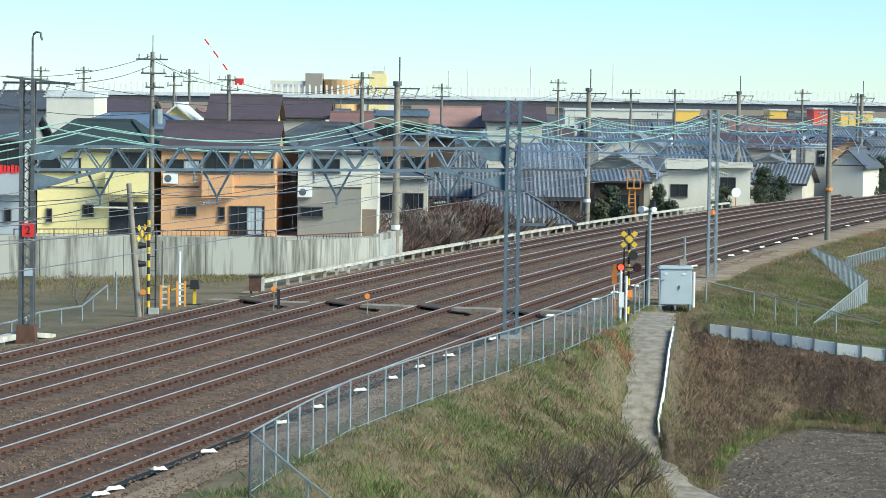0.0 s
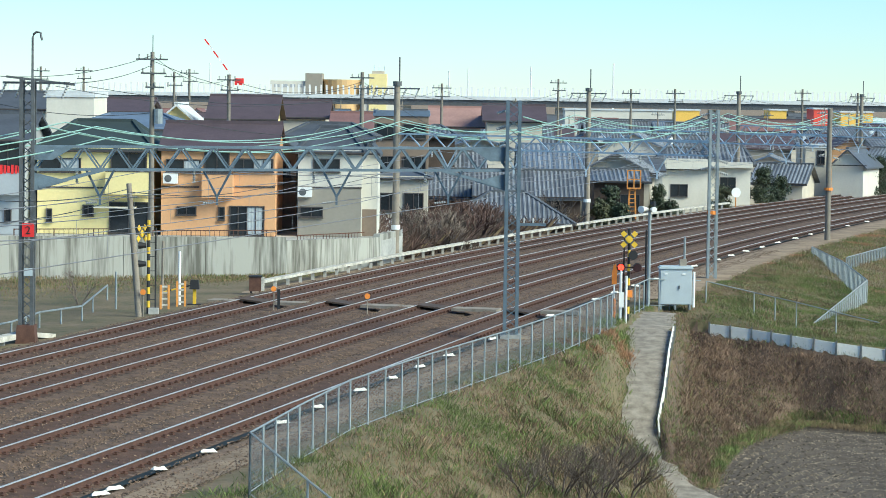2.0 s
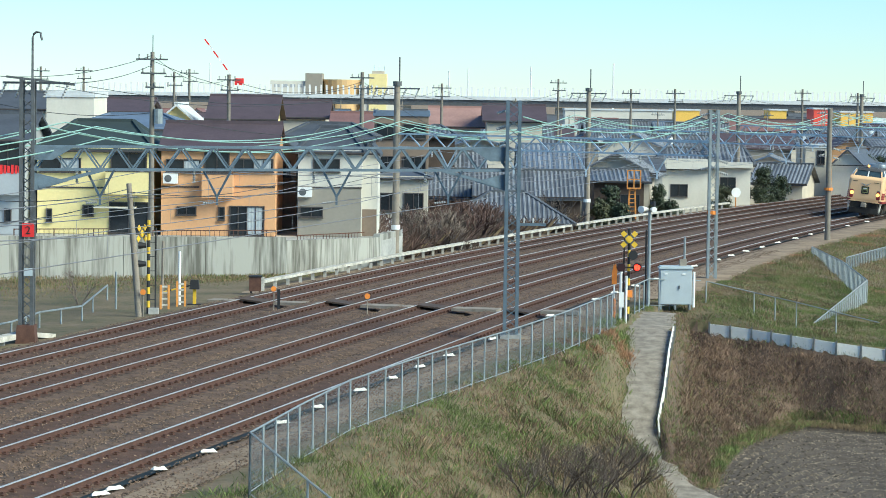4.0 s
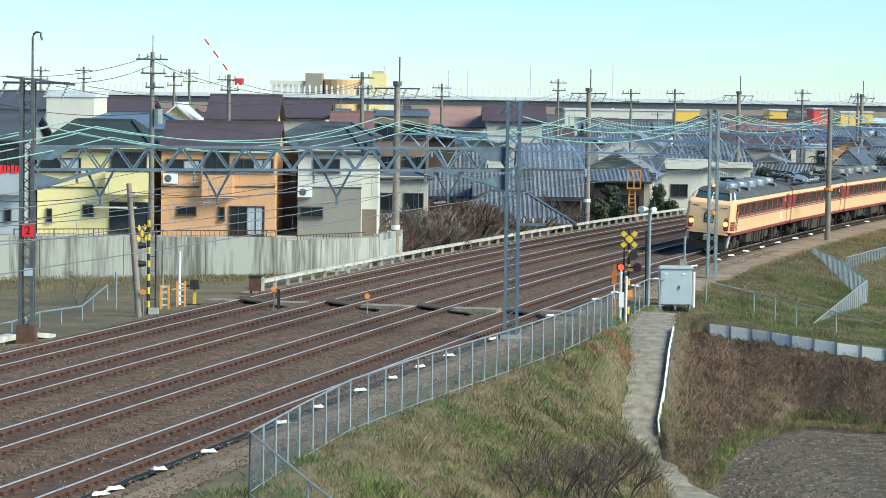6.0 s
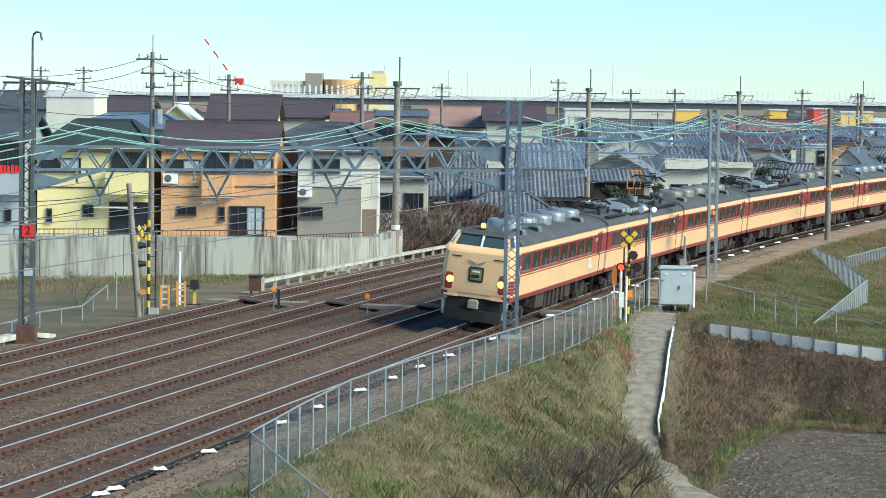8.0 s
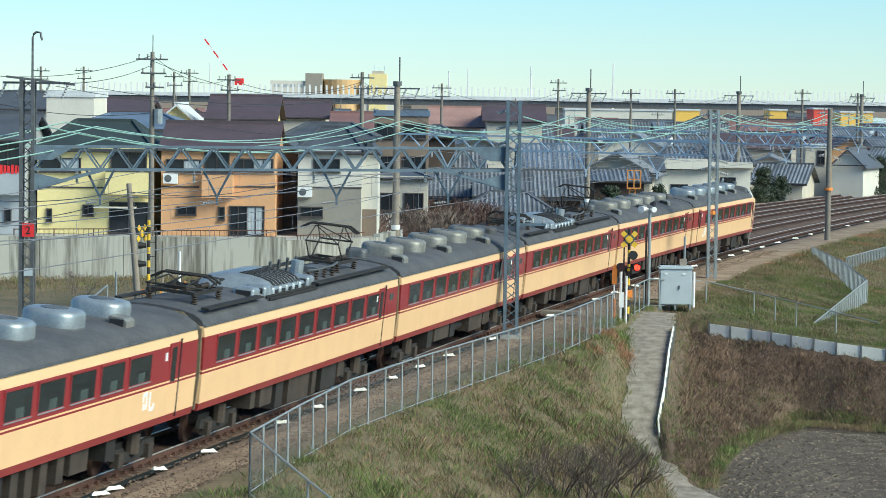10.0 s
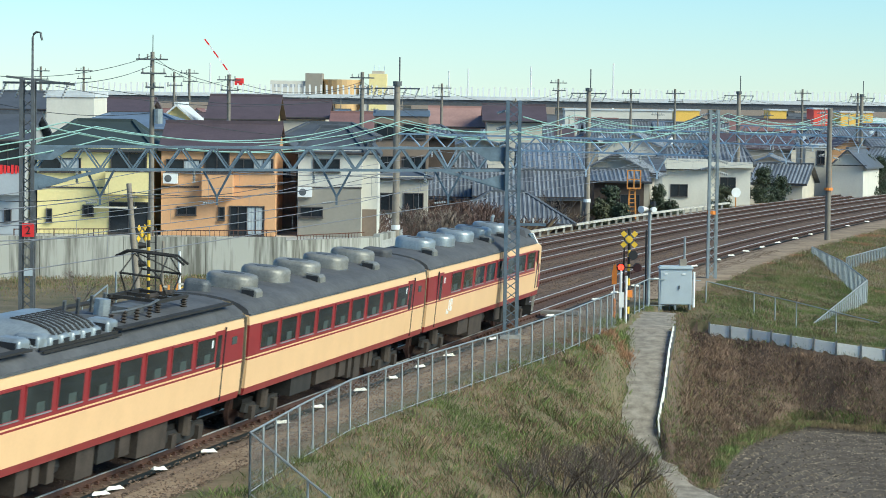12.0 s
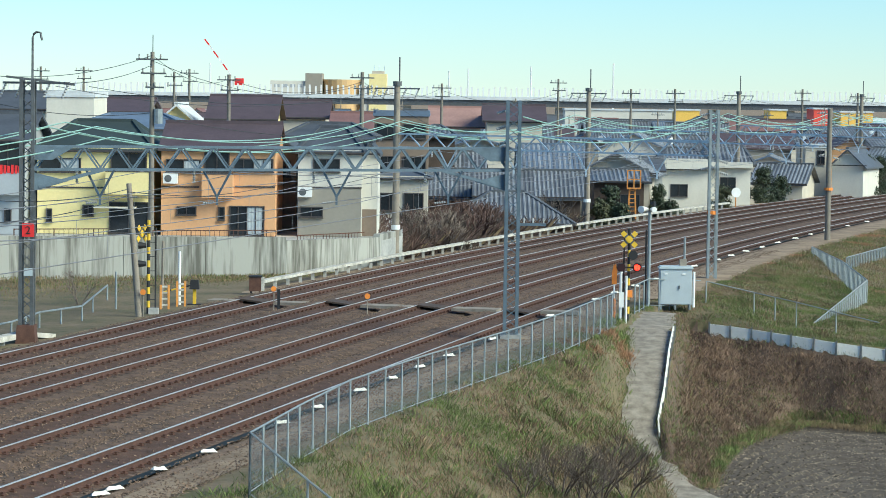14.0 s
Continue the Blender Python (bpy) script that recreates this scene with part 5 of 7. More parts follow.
def crossing_deck():
    ob = thing("crossing_deck", 0, 0, 0, 0, "narrow foot crossing of dark planks and pale slabs", "crossing deck")
    h = math.degrees(heading(84))
    for (o, e) in TRACKS:
        for k in range(4):
            c = tk(84.2, o - 0.39 + k * 0.26, e + CANT * (-0.39 + k * 0.26) + 0.0)
            part("plank", MB().box(0, 0, 0, 1.3, 0.24, 0.07, pose(*c, math.degrees(math.atan(CANT)), 0, h)), M["wood_dark"], ob)
    for o0, o1 in ((0.95, 2.95), (4.85, 7.0), (8.95, 10.95), (-2.6, -0.95), (12.9, 14.0)):
        n = 2
        for k in range(n):
            a, b = o0 + (o1 - o0) * k / n, o0 + (o1 - o0) * (k + 1) / n
            c = tk(84.2, (a + b) / 2, 0.02)
            part("slab", MB().box(0, 0, -0.03, 1.0, b - a - 0.02, 0.12, pose(c.x, c.y, c.z, 0, 0, h)), M["pole_light"], ob)


crossing_deck()

# far side of the crossing
FX, FY, FZ = -12.29, 113.02, -0.15
fs = thing("crossing_signal", FX, FY, FZ, 0, "crossing signal seen edge-on with a striped post", "crossing signal", "crossing signals")
striped_post(fs, 0, 0, 0, 3.78 - FZ, 0.07)
cross_sign(fs, -0.3, 0, 3.23 - FZ, 0.42, 62)
for k in (2.72, 1.95):
    part("lamp_head", MB().tube([(-0.1, -0.02, k - FZ), (-0.42, -0.02, k - FZ)], 0.1, 10, 0.16), M["black"], fs)
part("ladder_post", MB().tube([(0.28, 0.2, 0), (0.28, 0.2, 3.6)], 0.04, 6), M["black"], fs)
for k in range(5):
    part("rung", MB().bar((0, 0.1, 0.6 + k * 0.6), (0.28, 0.2, 0.6 + k * 0.6), 0.03), M["black"], fs)
part("base_block", MB().box(0.25, -0.2, 0.12, 0.4, 0.4, 0.3), M["concrete"], fs)
LX, LY, LZ = -12.45, 111.27, -0.15
lp = solid("leaning_pole", MB().tube([(LX, LY, LZ - 0.2), (-13.02, 112.00, 5.33)], 0.15, 10, 0.11), M["pole_light"], "leaning weathered concrete pole by the crossing", "pole", smooth=True)
for i, (bx, by, bz, hh) in enumerate(((-11.86, 115.49, -0.15, 1.05), (-11.32, 117.14, -0.15, 1.1))):
    g = thing("barrier_stand", bx, by, bz, 12, "orange and white ladder-shaped barrier stand", "barrier stand", "barrier stands")
    for sx in (-0.17, 0.17):
        part("upright", MB().box(sx, 0, hh / 2, 0.09, 0.09, hh), M["orange_steel"], g)
    for k in range(4):
        part("crossbar", MB().box(0, 0, 0.2 + k * 0.26, 0.25, 0.06, 0.08), M["white_concrete"], g)
WX, WY, WZ = -11.48, 118.05, -0.15
solid("height_post", MB().tube([(WX, WY, WZ - 0.1), (WX, WY, 2.20)], 0.06, 8), M["white"], "slim white post beside the crossing", "post")
YX_, YY_, YZ_ = -12.07, 116.37, -0.15
solid("marker_post", MB().tube([(YX_, YY_, YZ_ - 0.1), (YX_ + 0.05, YY_, 2.73)], 0.05, 8), M["pole_light"], "slim weathered grey post by the crossing", "post")
BX_, BY_, BZ_ = -10.83, 118.18, -0.15
br = thing("barrier_machine", BX_, BY_, BZ_, 0, "black crossing barrier machine with a yellow striped arm", "barrier machine")
part("pedestal", MB().box(0, 0, 0.35, 0.14, 0.16, 0.75), M["yellow"], br)
part("foot_plate", MB().box(0, 0, 0.02, 0.6, 0.4, 0.06), M["black"], br)
part("housing", MB().box(0, 0, 0.9, 0.42, 0.4, 0.4, None, 0.8), M["black"], br)
for k in range(6):
    part("arm_segment", MB().bar((-0.2 - k * 0.2, -0.1, 0.85 - k * 0.05), (-0.4 - k * 0.2, -0.1, 0.8 - k * 0.05), 0.06), M["yellow" if k % 2 else "black"], br)
RX, RY, RZ = -8.62, 124.67, -0.10
rb = thing("relay_box", RX, RY, RZ, 0, "small rusty red and black relay box on legs", "relay box")
part("body", MB().box(0, 0, 0.45, 0.55, 0.5, 0.65), M["rust"], rb)
part("side_panel", MB().box(0.34, 0, 0.45, 0.12, 0.45, 0.6), M["white_concrete"], rb)
part("lid", MB().box(0, 0, 0.8, 0.62, 0.56, 0.06), M["black"], rb)
for sx in (-0.2, 0.2):
    part("leg", MB().box(sx, 0, 0.05, 0.08, 0.3, 0.2), M["black"], rb)
for i, (x, y, z, hh) in enumerate(((-3.14, 113.45, -0.05, 0.75), (-7.29, 116.93, -0.05, 0.75), (-12.31, 111.25, -0.10, 1.0))):
    g = thing("line_marker", x, y, z, 0, "thin post with a round orange reflector", "marker post", "line markers")
    part("post", MB().tube([(0, 0, -0.2), (0, 0, hh)], 0.03, 6), M["pole_light"], g)
    part("reflector", MB().tube([(0, -0.03, hh), (0, -0.06, hh)], 0.12, 12), M["orange"], g)
gx, gy, gz = -7.02, 116.05, -0.05
solid("black_post", MB().box(gx, gy, gz + 0.35, 0.12, 0.12, 0.9), M["black"], "short black post between the tracks", "post")
TX_, TY_, TZ_ = 14.54, 209.17, -0.20
ot = thing("signal_ladder_tower", TX_, TY_, TZ_, 0, "orange steel ladder tower with a caged top", "signal tower")
_zt = 3.56 - TZ_
for sx in (-0.3, 0.3):
    part("upright", MB().bar((sx, 0, 0), (sx * 0.7, 0, _zt * 0.62), 0.12), M["orange_steel"], ot)
for k in range(7):
    part("rung", MB().bar((-0.27, 0, 0.3 + k * 0.32), (0.27, 0, 0.3 + k * 0.32), 0.06), M["orange_steel"], ot)
part("platform", MB().box(0.1, 0, _zt * 0.63, 1.0, 0.7, 0.1), M["orange_steel"], ot)
for sx in (-0.4, 0.1, 0.6):
    part("guard_post", MB().bar((sx, -0.3, _zt * 0.63), (sx, -0.3, _zt), 0.09), M["orange_steel"], ot)
for k in (0.82, 1.0):
    part("guard_rail", MB().bar((-0.4, -0.3, _zt * k), (0.6, -0.3, _zt * k), 0.07), M["orange_steel"], ot)
mx, my, mz = 25.03, 232.00, 1.18
mir = thing("traffic_mirror", mx, my, mz, 15, "round white-backed traffic mirror on a post", "mirror")
part("disc", MB().tube([(0, 0, 0), (0, 0.06, 0)], 0.42, 20), M["white"], mir)
part("post", MB().tube([(0, 0.1, 0.3), (0, 0.1, -4.0)], 0.05, 6), M["orange_steel"], mir)


# ---- fences on the near side ----
def fence(pts, h, mesh_wire=True, label="galvanised chain-link fence on thin steel posts", posts=1.55, z_of=None):
    ob = thing("fence", 0, 0, 0, 0, label, "fence", "railway fences")
    wire = MB()
    for a, b in zip(pts, pts[1:]):
        a, b = Vector(a), Vector(b)
        n = max(1, round((b - a).length / posts))
        for k in range(n):
            p, q = a.lerp(b, k / n), a.lerp(b, (k + 1) / n)
            part("post", MB().tube([p - Vector((0, 0, 0.2)), p + Vector((0, 0, h))], 0.032, 6), M["galv"], ob)
            part("top_rail", MB().tube([p + Vector((0, 0, h)), q + Vector((0, 0, h))], 0.028, 5), M["galv"], ob)
            part("bottom_rail", MB().tube([p + Vector((0, 0, 0.08)), q + Vector((0, 0, 0.08))], 0.016, 4), M["galv"], ob)
            if mesh_wire:
                d = q - p
                L = math.hypot(d.x, d.y)
                u = d / L
                step = 0.115
                t = -h
                w = 0.003
                while t < L:
                    for sg in (1, -1):
                        t0, t1 = max(t, 0), min(t + h - 0.08, L)
                        if t1 > t0:
                            z0, z1 = t0 - t, t1 - t
                            if sg < 0:
                                z0, z1 = h - 0.08 - z0, h - 0.08 - z1
                            A, B = p + u * t0 + Vector((0, 0, 0.08 + z0)), p + u * t1 + Vector((0, 0, 0.08 + z1))
                            o = Vector((0, 0, w))
                            s_ = Vector((-u.y, u.x, 0)) * w
                            wire.add([A - o, A + o, A + s_, B - o, B + o, B + s_], ((0, 1, 4, 3), (1, 2, 5, 4), (2, 0, 3, 5)))
                    t += step
    if mesh_wire:
        me = mesh("chain_link", wire, M["galv"])
        w_ = new("chain_link", me)
        w_.parent = ob
        tagged(w_, "fine wire mesh", kind="stuff")
    return ob


FPTS = [(-4.42, 62.70, 1.28), (-3.59, 68.60, 1.25), (-2.51, 74.80, 1.26), (-0.70, 81.00, 1.31), (2.26, 91.50, 1.25), (4.50, 99.00, 1.30), (6.58, 107.80, 1.30), (7.13, 110.50, 1.24)]
fence([(x, y, z - 1.47) for x, y, z in FPTS], 1.47)
fence([(x, y, z - 1.5) for x, y, z in ((-4.42, 62.70, 1.28), (-3.01, 61.50, 0.36), (-1.74, 60.50, -0.44))], 1.5)
fence([(x, y, z - 1.25) for x, y, z in ((8.33, 117.00, 1.08), (9.14, 120.00, 1.16), (11.92, 125.00, 0.78))], 1.25, False, "galvanised rail fence behind the relay cabinet", 1.1)
fence([(x, y, z - 1.25) for x, y, z in ((12.14, 124.50, 0.79), (14.30, 124.00, 0.34), (15.99, 122.00, 0.07), (17.57, 120.50, -0.24), (19.25, 119.00, -0.55))], 1.25, False, "open galvanised rail fence on the grassy terrace", 1.75)
fence([(x, y, z - 1.3) for x, y, z in ((22.48, 165.00, 0.26), (22.11, 150.00, 0.31), (21.66, 138.00, 0.06), (17.05, 124.00, -1.03))], 1.3, True, "galvanised mesh fence around a grass plot", 0.6)
fence([(x, y, z - 1.2) for x, y, z in ((23.55, 158.00, 0.04), (28.14, 172.00, -0.05), (33.03, 185.00, -0.06))], 1.2, True, "galvanised mesh fence along the upper bank", 0.6)

# white retaining boards
rbz = ((-0.75, -0.9, -1.05, -1.25, -1.45, -1.7))
bd = thing("board_wall", 0, 0, 0, 0, "low wall of white concrete boards between dark posts", "retaining boards")
for i in range(5):
    a, b = Vector((*BOARDS[i], rbz[i])), Vector((*BOARDS[i + 1], rbz[i + 1]))
    n = max(2, round((b - a).length / 1.25))
    for k in range(n):
        p, q = a.lerp(b, k / n), a.lerp(b, (k + 1) / n)
        dv = (q - p).normalized() * 0.03
        part("board", MB().bar(p + dv - Vector((0, 0, 0.3)), q - dv - Vector((0, 0, 0.3)), 0.07, 0.54), M["white_board"], bd)
        part("post", MB().bar(p - Vector((0, 0.05, 0.9)), p + Vector((0, -0.05, 0.06)), 0.07), M["steel_dark"], bd)
pb = thing("board_edging", 0, 0, 0, 0, "white concrete boards along the footpath edge", "path edging")
_y = PATH_LINE[1][1] - 0.5
_end = PATH_LINE[4][1] - 0.6
while _y > _end:
    x0, z0, w0 = path_at(_y)
    x1, z1, w1 = path_at(_y - 1.1)
    part("board", MB().bar((x0 + w0 + 0.06, _y, z0 + 0.08), (x1 + w1 + 0.06, _y - 1.06, z1 + 0.08), 0.06, 0.42), M["white_board"], pb)
    part("post", MB().bar((x0 + w0 + 0.13, _y, z0 - 0.5), (x0 + w0 + 0.13, _y, z0 + 0.32), 0.06), M["steel_dark"], pb)
    _y -= 1.1
hx, hy, hz = 8.77, 100.51, -4.30
solid("culvert_headwall", MB().box(hx - 0.45, hy + 0.6, -4.25, 0.9, 1.8, 1.0), M["concrete"], "grey concrete culvert headwall beside the lane", "headwall")

# white weathered boards that mark the trough beside the near track
_rng = random.Random(4)
for i, s in enumerate((28.9, 29.8, 33.2, 36.7, 43.2, 47.2, 52.0, 55.9, 59.8, 64.0, 71.0, 82.5, 84.0, 92.5, 97.0, 102.0, 107.5, 113.0, 119.0, 125.5, 130.0, 135.0, 140.0, 146.0, 152.0, 158.0, 164.0, 172.0, 180.0)):
    at = tk(s, -1.72 + _rng.uniform(-0.08, 0.08), -0.05)
    ob = solid("marker_slab", MB().add([(-0.24, -0.06, 0), (0.22, -0.08, 0.0), (0.24, 0.06, 0.0), (-0.22, 0.08, 0), (-0.22, -0.04, 0.05), (0.1, -0.06, 0.1), (0.2, 0.05, 0.04), (-0.12, 0.06, 0.08)], ((3, 2, 1, 0), (4, 5, 6, 7), (0, 1, 5, 4), (1, 2, 6, 5), (2, 3, 7, 6), (3, 0, 4, 7))), M["white_board"], "worn white slab lying beside the ballast", "marker slab", "marker slabs")
    ob.matrix_basis = pose(*at, 0, _rng.uniform(-4, 6), math.degrees(heading(s)) - 40 + _rng.uniform(-25, 25))


# ---- plants ----
def blades(name, n, where, keys, hmin, hmax, label, seed, width=0.012, lean=0.7):
    rng = np.random.default_rng(seed)
    mbs = [MB() for _ in keys]
    made = 0
    while made < n:
        made += 1
        p = where(rng)
        if p is None:
            continue
        x, y, z, pick, hs = p
        mb = mbs[pick]
        for _ in range(6):
            a, h = rng.random() * 6.283, (hmin + (hmax - hmin) * rng.random()) * hs
            bx, by = x + rng.normal() * 0.17, y + rng.normal() * 0.17
            lx, ly = math.cos(a) * h * lean * rng.random(), math.sin(a) * h * lean * rng.random()
            wx, wy = -math.sin(a * 3) * width, math.cos(a * 3) * width
            i = len(mb.v)
            mb.v += [(bx - wx, by - wy, z - 0.03), (bx + wx, by + wy, z - 0.03), (bx + lx * 0.5 + wx * 0.8, by + ly * 0.5 + wy * 0.8, z + h * 0.6), (bx + lx, by + ly, z + h * 0.95)]
            mb.f += [(i, i + 1, i + 2), (i, i + 2, i + 3)]
    for mb, (nm, key, lb) in zip(mbs, keys):
        if mb.v:
            tagged(new(nm, mesh(nm, mb, M[key])), lb, "grass", kind="stuff")


def bank_place(rng):
    x, y = -8 + 34 * rng.random(), 58 + 91 * rng.random()
    s, o = so_of(x, y)
    if o > -4.0 or y > 150:
        return None
    px, pz, pw = path_at(y)
    n0 = noise.noise((x * 2, y * 2, 7))
    if abs(x - px) < pw - 0.05 + 0.2 * n0 and y < PATH_LINE[0][1] + 0.5:
        return None
    z = terrain(x, y)
    if x > px and y < field_y(x):
        return None
    if s > 95 and o > -4.8 or o > -4.9 and rng.random() < 0.5:
        return None
    by = board_y(x)
    n = noise.noise((x * 0.25, y * 0.25, 3))
    right = x > px
    if right and y < by:
        if y < field_y(x) + 1.6 + 1.6 * n or x < 9.8 + 2 * n:
            return x, y, z, (0 if rng.random() < 0.5 + 1.2 * n else (3 if rng.random() < 0.6 else 1)), 0.8
        pick = 3 if rng.random() < 0.8 + n - 0.5 * smooth(2.5, 5.0, by - y) else (1 if rng.random() < 0.6 else 0)
        return x, y, z, pick, 0.85
    n2 = noise.noise((x * 0.9, y * 0.7, 11))
    if not right and 0.1 < n + 0.25 * noise.noise((x, y, 1)) and o > -6.4 and 102 < y < 108:
        return x, y, z, 2, 1.6
    if right:
        green = 0.66 + 0.7 * n + 0.6 * n2 - 0.4 * smooth(-8.5, -5.5, o)
    else:
        green = 0.28 + 0.9 * n + 0.7 * n2 + 0.55 * smooth(98, 110, y) + 0.25 * smooth(-8.0, -5.5, o)
    if rng.random() < green:
        pick = 0
    else:
        pick = 3 if rng.random() < 0.38 + 0.8 * n2 else 1
    return x, y, z, pick, (0.6 if right else 0.95) * (1 + 0.9 * n2)


blades("grass", 230000, bank_place, (("green_grass", "grass_green", "rough green grass on the bank"), ("dry_grass", "grass_dry", "dry straw-coloured grass on the bank"), ("red_grass", "grass_red", "tall reddish dry grass"), ("brown_weeds", "weed_dark", "withered dark brown weeds on the slope")), 0.05, 0.19, "", 21, 0.0065, 1.1)


def clump_place(rng):
    x, y = -8 + 30 * rng.random(), 60 + 75 * rng.random()
    s, o = so_of(x, y)
    px, pz, pw = path_at(y)
    n = noise.noise((x * 0.55, y * 0.4, 17)) + 0.5 * noise.noise((x * 1.4, y, 19))
    if n < 0.12 or o > -5.4 or abs(x - px) < pw + 0.3 or (x > px and y < board_y(x) + 0.4):
        return None
    g = noise.noise((x * 0.3, y * 0.3, 23)) + 0.2 * smooth(95, 110, y)
    pick = 0 if rng.random() < 0.4 + 1.2 * g else 1 if rng.random() < 0.45 else 2
    return x, y, terrain(x, y), pick, (0.7 + 1.5 * n) * (0.6 if x > px else 1.0)


blades("clumps", 52000, clump_place, (("green_tufts", "grass_green", "rank green tufts standing on the bank"), ("straw_tufts", "grass_dry", "straw-coloured tufts standing on the bank"), ("dark_tufts", "weed_shadow", "withered weeds tinted dark as shade on the bank")), 0.12, 0.36, "", 27, 0.007, 0.9)


def vine_place(rng):
    x, y = 8.6 + 15 * rng.random(), 95 + 25 * rng.random()
    by = board_y(x)
    if y > by - 0.3 or y < field_y(x) + 1.1 + 1.5 * noise.noise((x * 0.4, y * 0.4, 8)) or x < path_at(y)[0] + path_at(y)[2] + 0.5:
        return None
    n = noise.noise((x * 0.7, y * 0.5, 6))
    return x, y, terrain(x, y) + 0.06, (2 if rng.random() < 0.07 else 0 if rng.random() < 0.6 + n else 1), 0.9 + 1.1 * n


blades("vines", 42000, vine_place, (("brown_vines", "weed_dark", "tangled withered brown vines over the slope"), ("dark_vines", "thicket", "dark tangled stems over the slope"), ("straw_vines", "grass_dry", "dry straw over the slope")), 0.06, 0.2, "", 25, 0.006, 1.4)


def rim_place(rng):
    x = 8.9 + 15 * rng.random()
    y = field_y(x) - 0.7 + 2.2 * rng.random()
    if x < path_at(y)[0] + path_at(y)[2] + 0.4 or y > board_y(x) - 0.5:
        return None
    n = noise.noise((x * 0.6, y * 0.6, 13))
    return x, y, terrain(x, y), (0 if rng.random() < 0.45 + n else 1), 1 + n


blades("rim", 17000, rim_place, (("rim_green_grass", "grass_green", "green grass along the ditch round the field"), ("rim_dry_grass", "grass_dry", "dry grass along the ditch round the field")), 0.05, 0.2, "", 26, 0.006, 1.0)


def far_place(rng):
    s = 118 + 130 * rng.random()
    o = -4.7 - 13 * rng.random() ** 1.2
    p = tk(s, o)
    n = noise.noise((p.x * 0.2, p.y * 0.2, 3))
    return p.x, p.y, terrain(p.x, p.y), (2 if n > 0.28 else 0 if rng.random() < 0.36 + n else 1), 0.8


blades("grass_far", 36000, far_place, (("green_grass_beyond", "grass_green", "green grass further along the bank"), ("dry_grass_beyond", "grass_dry", "dry grass further along the bank"), ("red_grass_beyond", "grass_red", "reddish dry weeds further along the bank")), 0.06, 0.22, "", 22, 0.009)


def yard_place(rng):
    i, t = rng.random(), rng.random()
    a = tk(45 + 62 * i, 15.2)
    w = Vector((-36 + 31 * i, 134.2 + 9 * i, 0))
    p = a.lerp(w, 0.25 + 0.75 * t)
    return p.x, p.y, -0.35, (0 if rng.random() < 0.3 else 1), 0.7


blades("yard_grass", 7000, yard_place, (("yard_green_grass", "grass_green", "low green weeds in the yard"), ("yard_dry_grass", "grass_dry", "dry weeds in the yard")), 0.06, 0.24, "", 23, 0.012)


def thicket_place(rng):
    s = 116 + 46 * rng.random()
    o = 16.6 + 7 * rng.random() ** 1.4
    p = tk(s, o)
    return p.x, p.y, terrain(p.x, p.y), (0 if rng.random() < 0.8 else 1), 1.0


blades("thicket", 14000, thicket_place, (("brown_thicket", "thicket", "dense withered brown thicket behind the trough"), ("dry_thicket", "grass_dry", "dry straw in the thicket")), 0.5, 2.3, "", 24, 0.014, 0.9)


def field_clods():
    rng = np.random.default_rng(8)
    mb = MB()
    base = [(1, 0, 0), (0.2, 1, 0), (-0.9, 0.4, 0), (-0.5, -0.8, 0), (0.6, -0.9, 0), (0.1, 0.1, 0.9)]
    fs = [(0, 1, 5), (1, 2, 5), (2, 3, 5), (3, 4, 5), (4, 0, 5)]
    for i in range(85000):
        x, y = 8.5 + 17 * rng.random(), 90 + 27 * rng.random()
        if y > field_y(x) - 0.15:
            continue
        r = 0.02 + 0.05 * rng.random() ** 2
        z = terrain(x, y)
        j = rng.random((6, 3)) * 1.1 + 0.35
        mb.add([(x + p[0] * r * q[0], y + p[1] * r * q[1], z - 0.02 + p[2] * r * q[2] * 0.8) for p, q in zip(base, j)], fs)
    tagged(new("clods", mesh("clods", mb, M["field_clod"])), "ploughed dark soil in grey clods", "soil", kind="stuff")


field_clods()
mat("bark", (0.09, 0.07, 0.058), 0.9, var=0.3, scale=4)
mat("bark_red", (0.11, 0.068, 0.055), 0.9, var=0.3, scale=4)
mat("bark_pale", (0.2, 0.16, 0.13), 0.9, var=0.3, scale=4)
mat("leaf_dark", (0.045, 0.06, 0.032), 0.6, var=0.4, island=0.5)
mat("leaf_olive", (0.07, 0.075, 0.035), 0.65, var=0.4, island=0.5)


